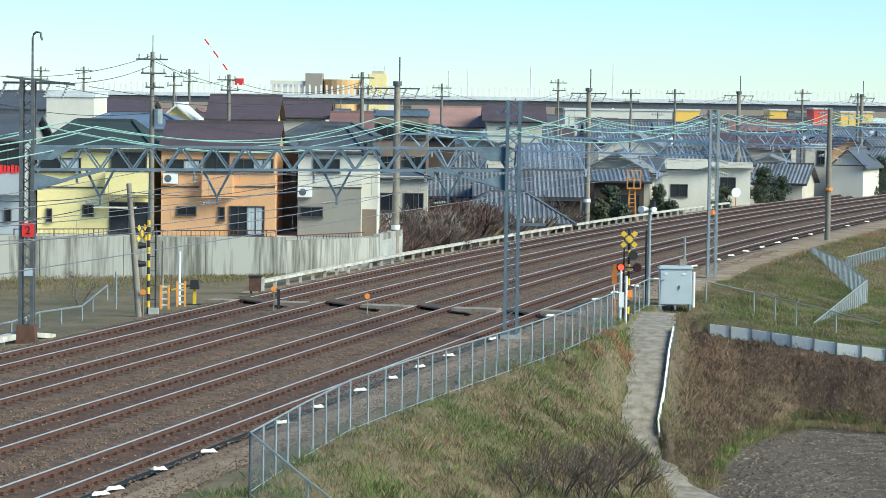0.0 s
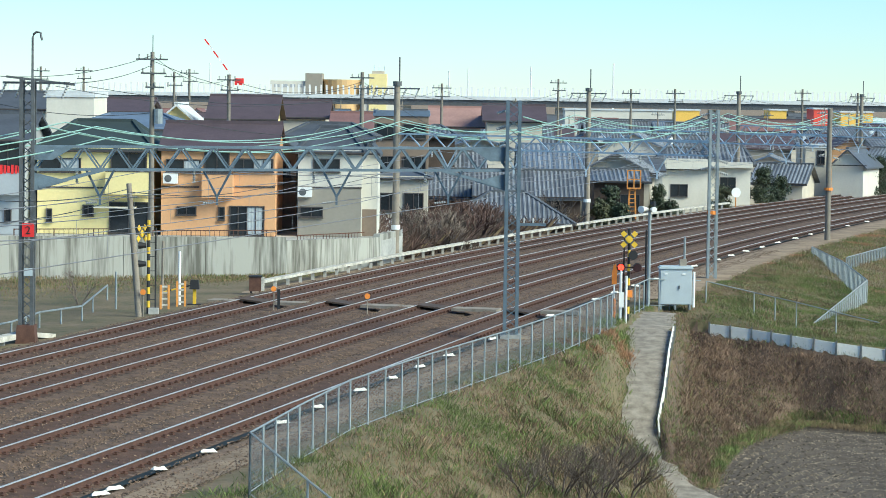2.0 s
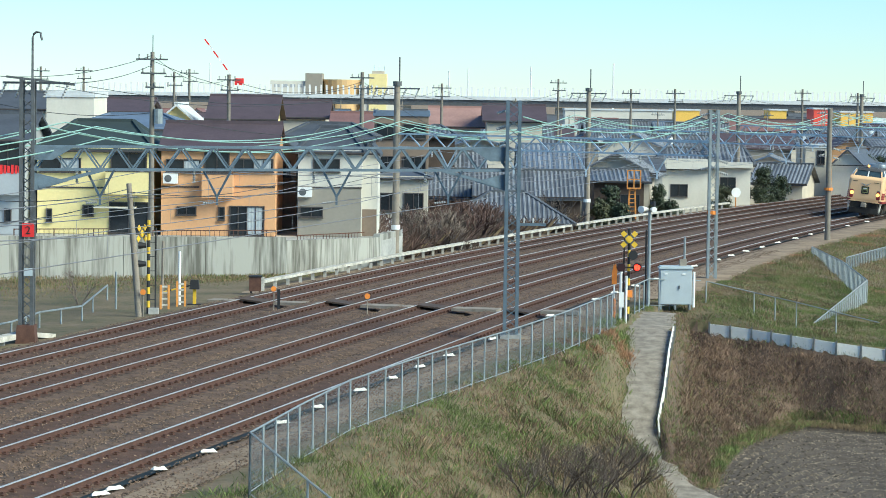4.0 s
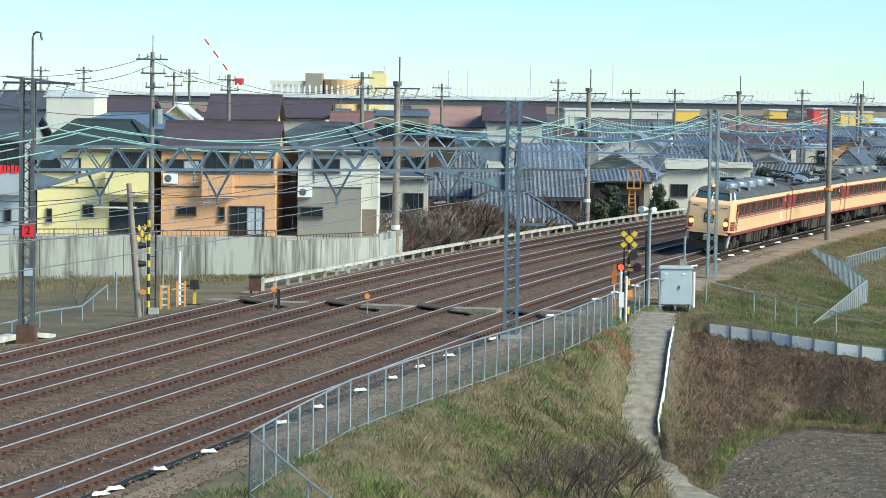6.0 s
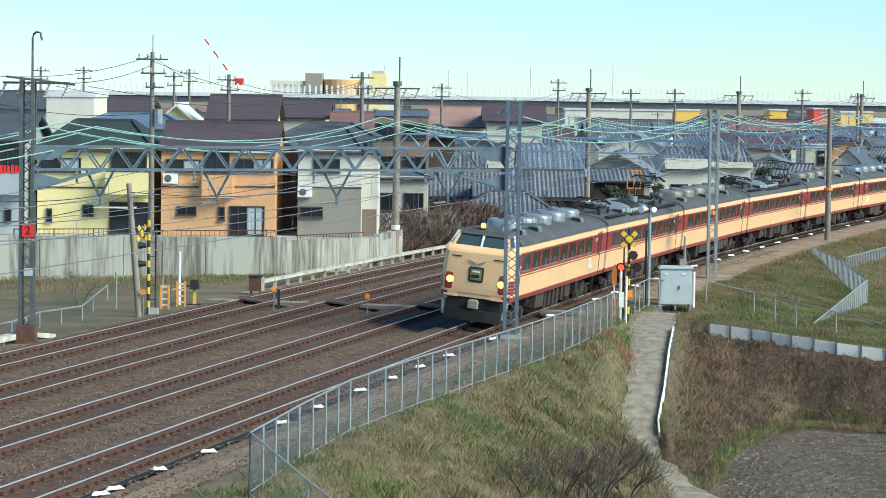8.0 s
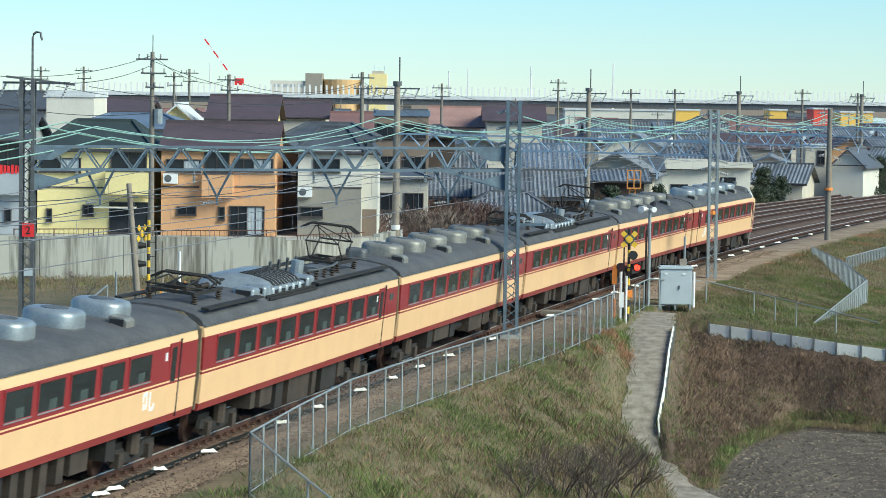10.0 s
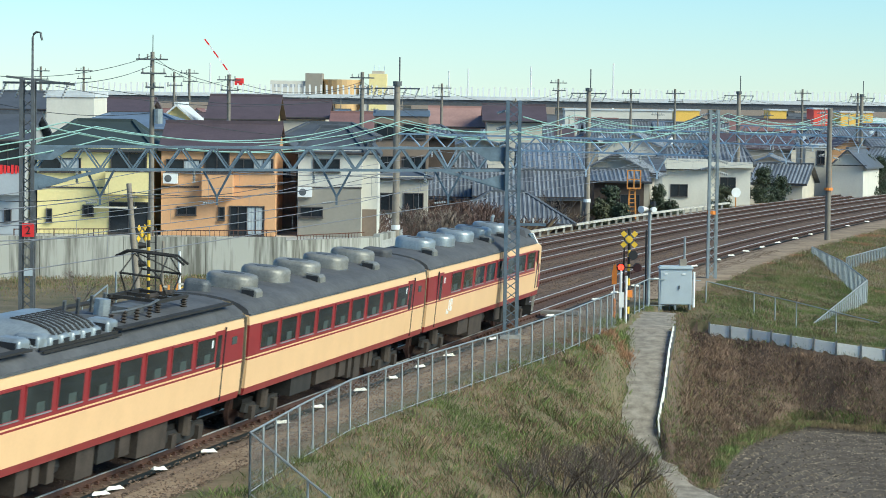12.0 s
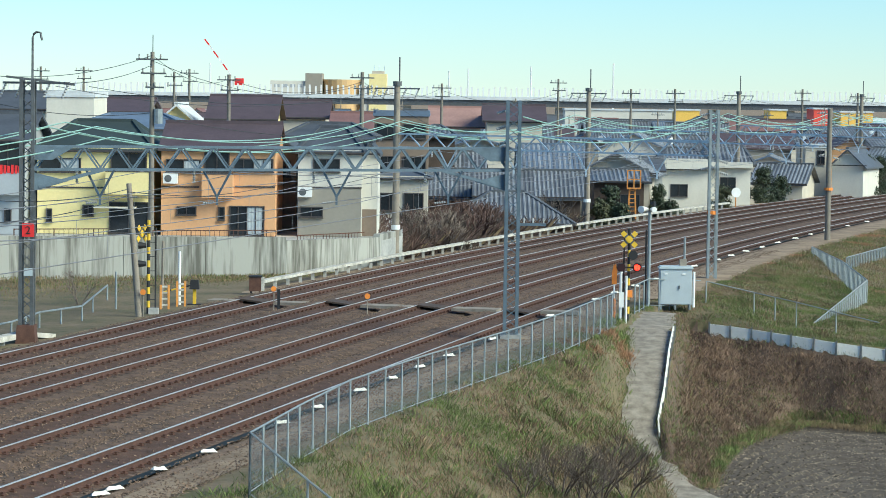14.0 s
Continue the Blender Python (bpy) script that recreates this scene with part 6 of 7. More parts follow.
def bare_bush(x, y, z, h, spread, key, seed, depth=5, stems=5, label="", thick=1.0):
    rng = random.Random(seed)
    ob = thing("bare_shrub", x, y, z, 0, label, "shrub", "bare shrubs")
    tw = MB()

    def grow(p, d, l, r, k):
        q = p + d * l
        mid = p.lerp(q, 0.5) + Vector((rng.uniform(-1, 1), rng.uniform(-1, 1), rng.uniform(-1, 1))) * l * 0.1
        tw.tube([p, mid, q], r, 4 if k > 2 else 3, r * 0.65, False)
        if k <= 0:
            return
        for _ in range(rng.choice((2, 3, 3))):
            nd = (d + Vector((rng.uniform(-1, 1), rng.uniform(-1, 1), rng.uniform(-0.4, 0.75))) * 0.75).normalized()
            grow(p.lerp(q, rng.uniform(0.6, 1.0)), nd, l * rng.uniform(0.6, 0.85), r * 0.62, k - 1)
    for i in range(stems):
        a = 6.283 * i / stems + rng.uniform(-0.4, 0.4)
        d = Vector((math.cos(a) * spread, math.sin(a) * spread, 1)).normalized()
        st = MB()
        q = d * h * 0.32
        st.tube([(0, 0, -0.15), q * 0.5, q], h * 0.016, 5, h * 0.011)
        part("stem", st, M[key], ob)
        for _ in range(3):
            nd = (d + Vector((rng.uniform(-1, 1), rng.uniform(-1, 1), rng.uniform(-0.2, 0.6))) * 0.6).normalized()
            grow(q * rng.uniform(0.75, 1.0), nd, h * 0.24, h * 0.0085 * thick, depth - 2)
    tagged(part("twig_tangle", tw, M[key], ob), kind="stuff")


for i, (x, y, z, h) in enumerate(((4.9, 81.6, -3.1, 2.5), (3.6, 79.3, -2.7, 2.1), (5.8, 82.6, -3.3, 2.2), (2.4, 76.5, -2.3, 1.6), (4.3, 79.6, -3.0, 2.0))):
    bare_bush(x, y, z, h, 0.7, "bark", 40 + i, 6, 5, "dark leafless shrub on the bank above the lane")
_rng = random.Random(12)
for i in range(60):
    s = _rng.uniform(114, 164)
    p = tk(s, 16.5 + _rng.uniform(0.6, 7.5), -2.2)
    if p.x < -0.9:
        p.x, p.y = p.x + 4.0, p.y + 7.0
    bare_bush(p.x, p.y, p.z, _rng.uniform(3.4, 5.6), 0.6, ("bark_red", "bark", "bark_red", "bark_pale")[i % 4], 60 + i, 5, 5, "tangled leafless brown shrub behind the trough", 2.3)
bare_bush(-15.87, 118.20, -0.35, 2.3, 0.7, "bark_pale", 90, 5, 3, "pale leafless bush in the yard")


def evergreen(x, y, z, h, r, key, seed, label):
    rng = random.Random(seed)
    ob = thing("evergreen_tree", x, y, z, 0, label, "tree", "evergreen trees")
    tr = MB().tube([(0, 0, -0.2), (0.05, 0, h * 0.4), (0, 0.05, h * 0.9)], 0.14, 6, 0.04)
    lf = MB()
    for c in range(46):
        t = rng.random() ** 0.8
        zz = h * (0.22 + 0.78 * t)
        rr = r * (1 - t * 0.75) * rng.uniform(0.45, 1.0)
        a = rng.random() * 6.283
        cx, cy = math.cos(a) * rr, math.sin(a) * rr
        if c % 3 == 0:
            tr.tube([(0, 0, zz * 0.85), (cx * 0.7, cy * 0.7, zz)], 0.04, 3, 0.02, False)
        cr = r * rng.uniform(0.16, 0.42)
        for k in range(120):
            v = Vector((rng.gauss(0, 1), rng.gauss(0, 1), rng.gauss(0, 0.7))).normalized() * cr * rng.uniform(0.5, 1.0)
            p = Vector((cx, cy, zz)) + v
            u = Vector((rng.uniform(-1, 1), rng.uniform(-1, 1), rng.uniform(-1, 1))).normalized() * 0.1
            w = u.cross(v).normalized() * 0.045
            lf.add([p - u, p + w, p + u, p - w], ((0, 1, 2, 3),))
    part("trunk", tr, M["bark"], ob)
    tagged(part("crown", lf, M[key], ob), kind="stuff")


for i, (x, y, z, h, r, k) in enumerate(((12.78, 208, GZ, 4.6, 1.3, "leaf_dark"), (11.88, 206, GZ, 3.8, 1.1, "leaf_olive"), (17.89, 226, GZ, 4.2, 1.3, "leaf_dark"), (18.91, 224, GZ, 3.0, 1.2, "leaf_dark"), (9.53, 196, GZ, 2.8, 0.8, "leaf_olive"),
                                        (28.95, 246, GZ, 5.2, 1.6, "leaf_dark"), (30.63, 248, GZ, 4.4, 1.5, "leaf_dark"), (24.02, 233, GZ, 3.9, 1.5, "leaf_olive"), (41.55, 268, GZ, 6.5, 1.8, "leaf_dark"), (43.26, 270, GZ, 6.0, 1.8, "leaf_dark"), (6.82, 192, GZ, 3.0, 1.1, "leaf_olive"), (3.28, 184, GZ, 2.6, 1.2, "leaf_olive"), (13.53, 206, GZ, 3.4, 1.2, "leaf_dark"))):
    evergreen(x, y, z, h, r, k, 100 + i, "dark evergreen garden tree beside the houses" if k == "leaf_dark" else "olive-green clipped garden shrub")

# ---- the train ----
SPEED, PITCH = 28.78, 20.5
JOINT = 27.69                                    # s of the joint behind the second car at 11 s


def half_at(z):
    pts = ((1.19, 1.44), (1.38, 1.475), (2.25, 1.475), (3.09, 1.445), (3.36, 1.40))
    for (a, wa), (b, wb) in zip(pts, pts[1:]):
        if z <= b:
            return wa + (wb - wa) * (z - a) / (b - a)
    return 1.40


BANDS = (("skirt_band", 1.19, 1.38, "crimson"), ("lower_body", 1.38, 2.14, "cream"), ("stripe", 2.14, 2.19, "crimson"), ("pin_line", 2.19, 2.235, "cream"), ("window_band", 2.235, 3.09, "crimson"), ("upper_body", 3.09, 3.36, "cream"))
ROOF_PROF = [(1.40, 3.36), (1.33, 3.5), (1.1, 3.63), (0.7, 3.72), (0.25, 3.76), (-0.25, 3.76), (-0.7, 3.72), (-1.1, 3.63), (-1.33, 3.5), (-1.40, 3.36)]


def rounded_box(mb, x, y, z, lx, ly, lz, r):
    def ring(dx, dy, zz):
        hx, hy = lx / 2 - dx, ly / 2 - dy
        pts = []
        for cx, cy, a0 in ((1, 1, 0), (-1, 1, 90), (-1, -1, 180), (1, -1, 270)):
            for k in range(6):
                a = math.radians(a0 + 18 * k)
                pts.append((x + cx * (hx - r) + r * math.cos(a), y + cy * (hy - r) + r * math.sin(a), zz))
        return pts
    mb.loft([ring(0, 0, z), ring(0, 0, z + lz * 0.7), ring(0.015, 0.015, z + lz * 0.84), ring(0.05, 0.05, z + lz * 0.94), ring(0.1, 0.1, z + lz * 0.985), ring(0.16, 0.16, z + lz)])
    return mb


def bogie(car, x):
    b = part("bogie", MB().box(x, 0, 0.62, 2.2, 1.7, 0.3), M["underframe"], car, "dark grimy bogie")
    for sy in (-1, 1):
        part("side_frame", MB().loft([[(x + dx, sy * 1.02 - 0.06, z) for dx, z in ((-1.6, 0.5), (-1.5, 0.72), (-0.7, 0.72), (-0.4, 0.55), (0.4, 0.55), (0.7, 0.72), (1.5, 0.72), (1.6, 0.5), (0.5, 0.32), (-0.5, 0.32))],
                                      [(x + dx, sy * 1.02 + 0.06, z) for dx, z in ((-1.6, 0.5), (-1.5, 0.72), (-0.7, 0.72), (-0.4, 0.55), (0.4, 0.55), (0.7, 0.72), (1.5, 0.72), (1.6, 0.5), (0.5, 0.32), (-0.5, 0.32))]]), M["underframe"], b)
        part("bolster_spring", MB().tube([(x, sy * 1.05, 0.5), (x, sy * 1.05, 1.0)], 0.2, 10), M["underbox"], b)
        for wx in (-1.05, 1.05):
            part("wheel", MB().tube([(x + wx, sy * 0.53 - 0.06, 0.43), (x + wx, sy * 0.53 + 0.06, 0.43)], 0.43, 20), M["rust"], b)
            part("axle_box", MB().box(x + wx, sy * 1.08, 0.46, 0.34, 0.22, 0.36), M["underbox"], b)


def underfloor(car, seed, x0=-5.0, x1=5.0):
    rng = random.Random(seed)
    for sy in (-1, 1):
        x = x0
        while x < x1 - 0.5:
            w = rng.choice((0.5, 0.8, 1.2, 1.7, 2.2))
            w = min(w, x1 - x)
            h = rng.uniform(0.5, 0.78)
            if rng.random() < 0.8:
                part("equipment_box", MB().box(x + w / 2, sy * 0.95, 1.18 - h / 2, w - 0.08, 0.75, h), M[rng.choice(("underbox", "underbox", "underframe"))], car, "grimy underfloor equipment box")
            elif rng.random() < 0.5:
                part("air_tank", MB().tube([(x + 0.1, sy * 0.9, 0.85), (x + w - 0.1, sy * 0.9, 0.85)], 0.22, 10), M["underframe"], car)
            x += w + rng.uniform(0.05, 0.5)
    part("underframe", MB().box(0, 0, 1.12, 18.6, 2.3, 0.14), M["underframe"], car)
    part("centre_gear", MB().box(0, 0, 0.85, 11.5, 1.1, 0.5), M["underframe"], car)


def side_window(car, x, w=1.52, z=2.36, h=0.66):
    for sy in (-1, 1):
        y = sy * 1.448
        rings = []
        for inset, off in ((-0.05, 0.005), (-0.05, 0.03), (0.0, 0.03), (0.02, 0.0)):
            rings.append([(x - w / 2 + inset, y + sy * off, z + inset), (x + w / 2 - inset, y + sy * off, z + inset), (x + w / 2 - inset, y + sy * off, z + h - inset), (x - w / 2 + inset, y + sy * off, z + h - inset)])
        win = part("window", MB().loft(rings, cap=False), M["crimson"], car)
        part("pane", MB().box(x, y + sy * 0.012, z + h / 2, w - 0.02, 0.02, h - 0.02), M["train_glass"], win)
        part("seat_back", MB().box(x + 0.1, y + sy * 0.024, z + 0.14, w * 0.3, 0.004, 0.24), M["seat_tone"], win)
        part("sill_strip", MB().box(x, y + sy * 0.035, z - 0.015, w, 0.012, 0.03), M["galv"], win, "bright metal sill strip")


def side_door(car, x):
    for sy in (-1, 1):
        d = part("door", MB().box(x, sy * 1.452, 2.28, 0.72, 0.04, 1.75), M["crimson"], car)
        part("lower_leaf", MB().box(x, sy * 1.468, 1.76, 0.7, 0.02, 0.74), M["cream"], d)
        part("door_window", MB().box(x - 0.05, sy * 1.474, 2.62, 0.34, 0.012, 0.85), M["train_glass"], d)
        part("door_gap", MB().box(x + 0.4, sy * 1.474, 2.25, 0.06, 0.03, 1.95), M["black"], car)
        part("number_plate", MB().box(x - 0.6, sy * 1.462, 2.85, 0.13, 0.02, 0.2), M["white"], car)


def cooler(car, x, small=True, side=-1, key="cooler"):
    m = rounded_box(MB(), x, 0.05, 3.7, 1.25, 1.35, 0.46, 0.42)
    c = part("roof_cooler", m, M[key], car, "grey rounded roof cooler", True)
    part("base_band", rounded_box(MB(), x, 0.05, 3.68, 1.29, 1.39, 0.1, 0.43), M["steel_dark"], c)
    part("cooler_grille", MB().tube([(x, 0.05, 4.14), (x, 0.05, 4.175)], 0.33, 16), M["steel_dark"], c)
    if small:
        vx = x + 0.75 * side
        v = part("roof_vent", MB().loft([[(vx + dx * side, side * y, z) for y, z in ((0.5, 3.62), (1.02, 3.56), (1.0, 3.8), (0.92, 3.87), (0.55, 3.9))] for dx in (-0.3, 0.3)]), M["cooler"], car, "small box-shaped roof vent")
        part("vent_mouth", MB().box(vx + 0.31 * side, side * 0.76, 3.74, 0.02, 0.36, 0.2), M["black"], v)


def pantograph(car, x, top=4.4):
    """A diamond pantograph on its base frame; top is the height of its contact strips."""
    up = top > 4.6
    base = part("pantograph", MB().box(x, -0.62, 4.0, 2.4, 0.09, 0.08), M["underframe"], car, ("raised" if up else "folded") + " diamond pantograph")
    part("base_rail", MB().box(x, 0.62, 4.0, 2.4, 0.09, 0.08), M["underframe"], base)
    for dx in (-1.0, 0, 1.0):
        part("base_beam", MB().box(x + dx, 0, 4.0, 0.1, 1.15, 0.08), M["underframe"], base)
    knee = 0.8 if up else 1.6
    zk = 4.06 + (top - 4.06) * (0.5 if up else 0.45)
    for dx in (-1, 1):
        for sy in (-0.62, 0.62):
            insulator(base, (x + dx, sy, 3.66), (x + dx, sy, 3.97), 0.1, "underbox")
        for sy in (-0.55, 0.55):
            part("lower_arm", MB().tube([(x + dx * 0.2, sy, 4.06), (x + dx * knee, sy * 0.95, zk)], 0.026, 6), M["underframe"], base)
            part("upper_arm", MB().tube([(x + dx * knee, sy * 0.95, zk), (x + dx * 0.12, sy * 0.8, top - 0.06)], 0.02, 6), M["underframe"], base)
        part("knee_bar", MB().tube([(x + dx * knee, -0.55, zk), (x + dx * knee, 0.55, zk)], 0.03, 6), M["underframe"], base)
        part("cross_stay", MB().tube([(x + dx * knee, -0.52, zk), (x + dx * 0.12, 0.44, top - 0.06)], 0.018, 5), M["underframe"], base)
        part("spring_box", MB().tube([(x + dx * 0.25, -0.3, 4.08), (x + dx * 0.95, -0.3, 4.08)], 0.07, 8), M["underbox"], base)
    for dx in (-0.16, 0.16):
        part("contact_strip", MB().tube([(x + dx, -0.92, top - 0.18), (x + dx, -0.62, top), (x + dx, 0.62, top), (x + dx, 0.92, top - 0.18)], 0.035, 6), M["underframe"], base)


def equipment_cover(car, x):
    n = 10
    prof = [(1.1 * math.cos(math.pi * (1 - k / n)), 3.62 + 0.52 * math.sin(math.pi * k / n) ** 0.6) for k in range(n + 1)]
    rings = [[(x + dx, y * k, 3.62 + (z - 3.62) * f) for y, z in prof] for dx, f, k in ((-2.1, 0.12, 0.86), (-1.85, 0.6, 0.94), (-1.5, 0.92, 0.99), (-1.2, 1, 1), (1.2, 1, 1), (1.5, 0.92, 0.99), (1.85, 0.6, 0.94), (2.1, 0.12, 0.86))]
    c = part("equipment_cover", MB().loft(rings), M["cooler_cover"], car, "large arched grey roof equipment cover with ribs", True)
    for k in range(9):
        xx = x - 1.2 + k * 0.3
        part("cover_rib", MB().loft([[(xx + e, y * 1.012, z + 0.014) for y, z in prof[1:6]] + [(xx + e, y * 0.99, z - 0.02) for y, z in reversed(prof[1:6])] for e in (-0.08, 0.08)]), M["underframe"], c, "dark louvre")
    for k in range(5):
        v = part("cover_vent", rounded_box(MB(), x - 1.35 + k * 0.66, -1.0, 3.68, 0.46, 0.3, 0.22, 0.1), M["cooler_cover"], c, "", True)
        part("vent_mouth", MB().box(x - 1.35 + k * 0.66, -1.155, 3.76, 0.3, 0.02, 0.1), M["black"], v)
    for k in range(2):
        part("roof_rail", MB().box(x + 0.1, -1.26 + 0.1 * k, 3.62 + 0.05 * k, 4.8, 0.05, 0.06), M["underframe"], c)


def common(car, x0, x1):
    """The body from x0 to x1: stacked colour bands and the roof."""
    for nm, a, b, k in BANDS:
        wa, wb = half_at(a), half_at(b)
        part(nm, MB().loft([[(x, -wa, a), (x, wa, a), (x, wb, b), (x, -wb, b)] for x in (x0, x1)]), M[k], car)
    part("roof", MB().loft([[(x, y, z) for y, z in ROOF_PROF] for x in (x0, x1)]), M["train_roof"], car, "sooty dark grey roof", True)
    for sy in (-1, 1):
        part("rain_gutter", MB().box((x0 + x1) / 2, sy * 1.415, 3.37, x1 - x0, 0.05, 0.05), M["steel_dark"], car)


def gangway(car, x, sg):
    part("gangway", MB().box(x + sg * 0.12, 0, 2.3, 0.24, 1.1, 2.3), M["rubber"], car, "brown weathered gangway bellows")
    part("end_hood", MB().loft([[(xx, y, z) for y, z in ((-1.38, 1.22), (1.38, 1.22), (1.42, 2.2), (1.36, 3.3), (0.8, 3.66), (-0.8, 3.66), (-1.36, 3.3), (-1.42, 2.2))] for xx in (x - sg * 0.02, x + sg * 0.06)]), M["rubber"], car)
    part("coupler", MB().box(x + sg * 0.12, 0, 0.9, 0.26, 0.4, 0.35), M["underframe"], car)


mat("train_glass", (0.026, 0.032, 0.032), 0.1, var=0.35, scale=0.9)
mat("seat_tone", (0.05, 0.066, 0.06), 0.8, var=0.3, scale=2)
mat("cab_glass", (0.05, 0.075, 0.09), 0.06, var=0.15)
mat("sign_panel", (0.22, 0.22, 0.08), 0.5, var=0.3, scale=5)


def middle_car(seed, motor):
    car = thing("railway_carriage", 0, 0, 0.0, 0, "cream and crimson express railcar " + ("with roof pantograph and equipment cover" if motor else "with a row of roof coolers"), "railway carriage", "cars of the express train")
    common(car, -10.0, 10.0)
    for i in range(9):
        side_window(car, -8.15 + i * 1.88)
    side_door(car, 7.95)
    part("destination_sign", MB().box(9.2, -1.462, 2.8, 0.4, 0.02, 0.2), M["seat_tone"], car)
    gangway(car, -10.0, -1), gangway(car, 10.0, 1)
    bogie(car, -6.9), bogie(car, 6.9)
    underfloor(car, seed)
    if motor:
        pantograph(car, -7.6)
        equipment_cover(car, -1.6)
        pantograph(car, 6.2, 5.1)
        for dx in (1.5, 2.4, 3.3, 4.2):
            insulator(car, (dx, -0.75, 3.62), (dx + 0.05, -0.75, 4.0), 0.08, "underbox")
            part("roof_post", MB().tube([(dx + 0.2, 0.5, 3.7), (dx + 0.05, 0.45, 4.15)], 0.05, 6), M["steel_dark"], car)
        part("roof_cable", MB().tube([(1.5, -0.75, 4.02), (2.8, -0.72, 3.98), (4.2, -0.75, 4.02), (5.2, -0.62, 4.05)], 0.035, 6), M["steel_dark"], car)
        part("arrester_drum", MB().tube([(2.9, 0.0, 3.7), (2.9, 0.0, 4.16)], 0.2, 12), M["cooler_cover"], car)
        for x0, x1 in ((0.9, 9.2), (-9.4, -4.6)):
            for yy in (-1.18, 1.18):
                part("walkway", MB().box((x0 + x1) / 2, yy, 3.74, x1 - x0, 0.22, 0.05), M["underframe"], car, "dark roof walkway board")
        for dx in (-4.4, -3.3, 1.0):
            v = part("roof_vent", rounded_box(MB(), dx, -0.72, 3.6, 0.62, 0.62, 0.34, 0.08), M["cooler_cover"], car, "small box-shaped roof vent", True)
            part("vent_mouth", MB().box(dx - 0.315, -0.72, 3.76, 0.02, 0.44, 0.18), M["black"], v)
        part("pole_box", MB().box(4.2, -0.2, 3.82, 1.2, 0.4, 0.24), M["steel_dark"], car)
    else:
        for i in range(5):
            cooler(car, -7.2 + i * 3.2, i % 2 == 0)
        part("cable_head", rounded_box(MB(), 9.0, 0.1, 3.66, 0.9, 0.9, 0.35, 0.2), M["train_roof"], car)
        part("cable_head", rounded_box(MB(), -9.2, 0.4, 3.66, 0.5, 0.7, 0.4, 0.15), M["steel_dark"], car)
    return car


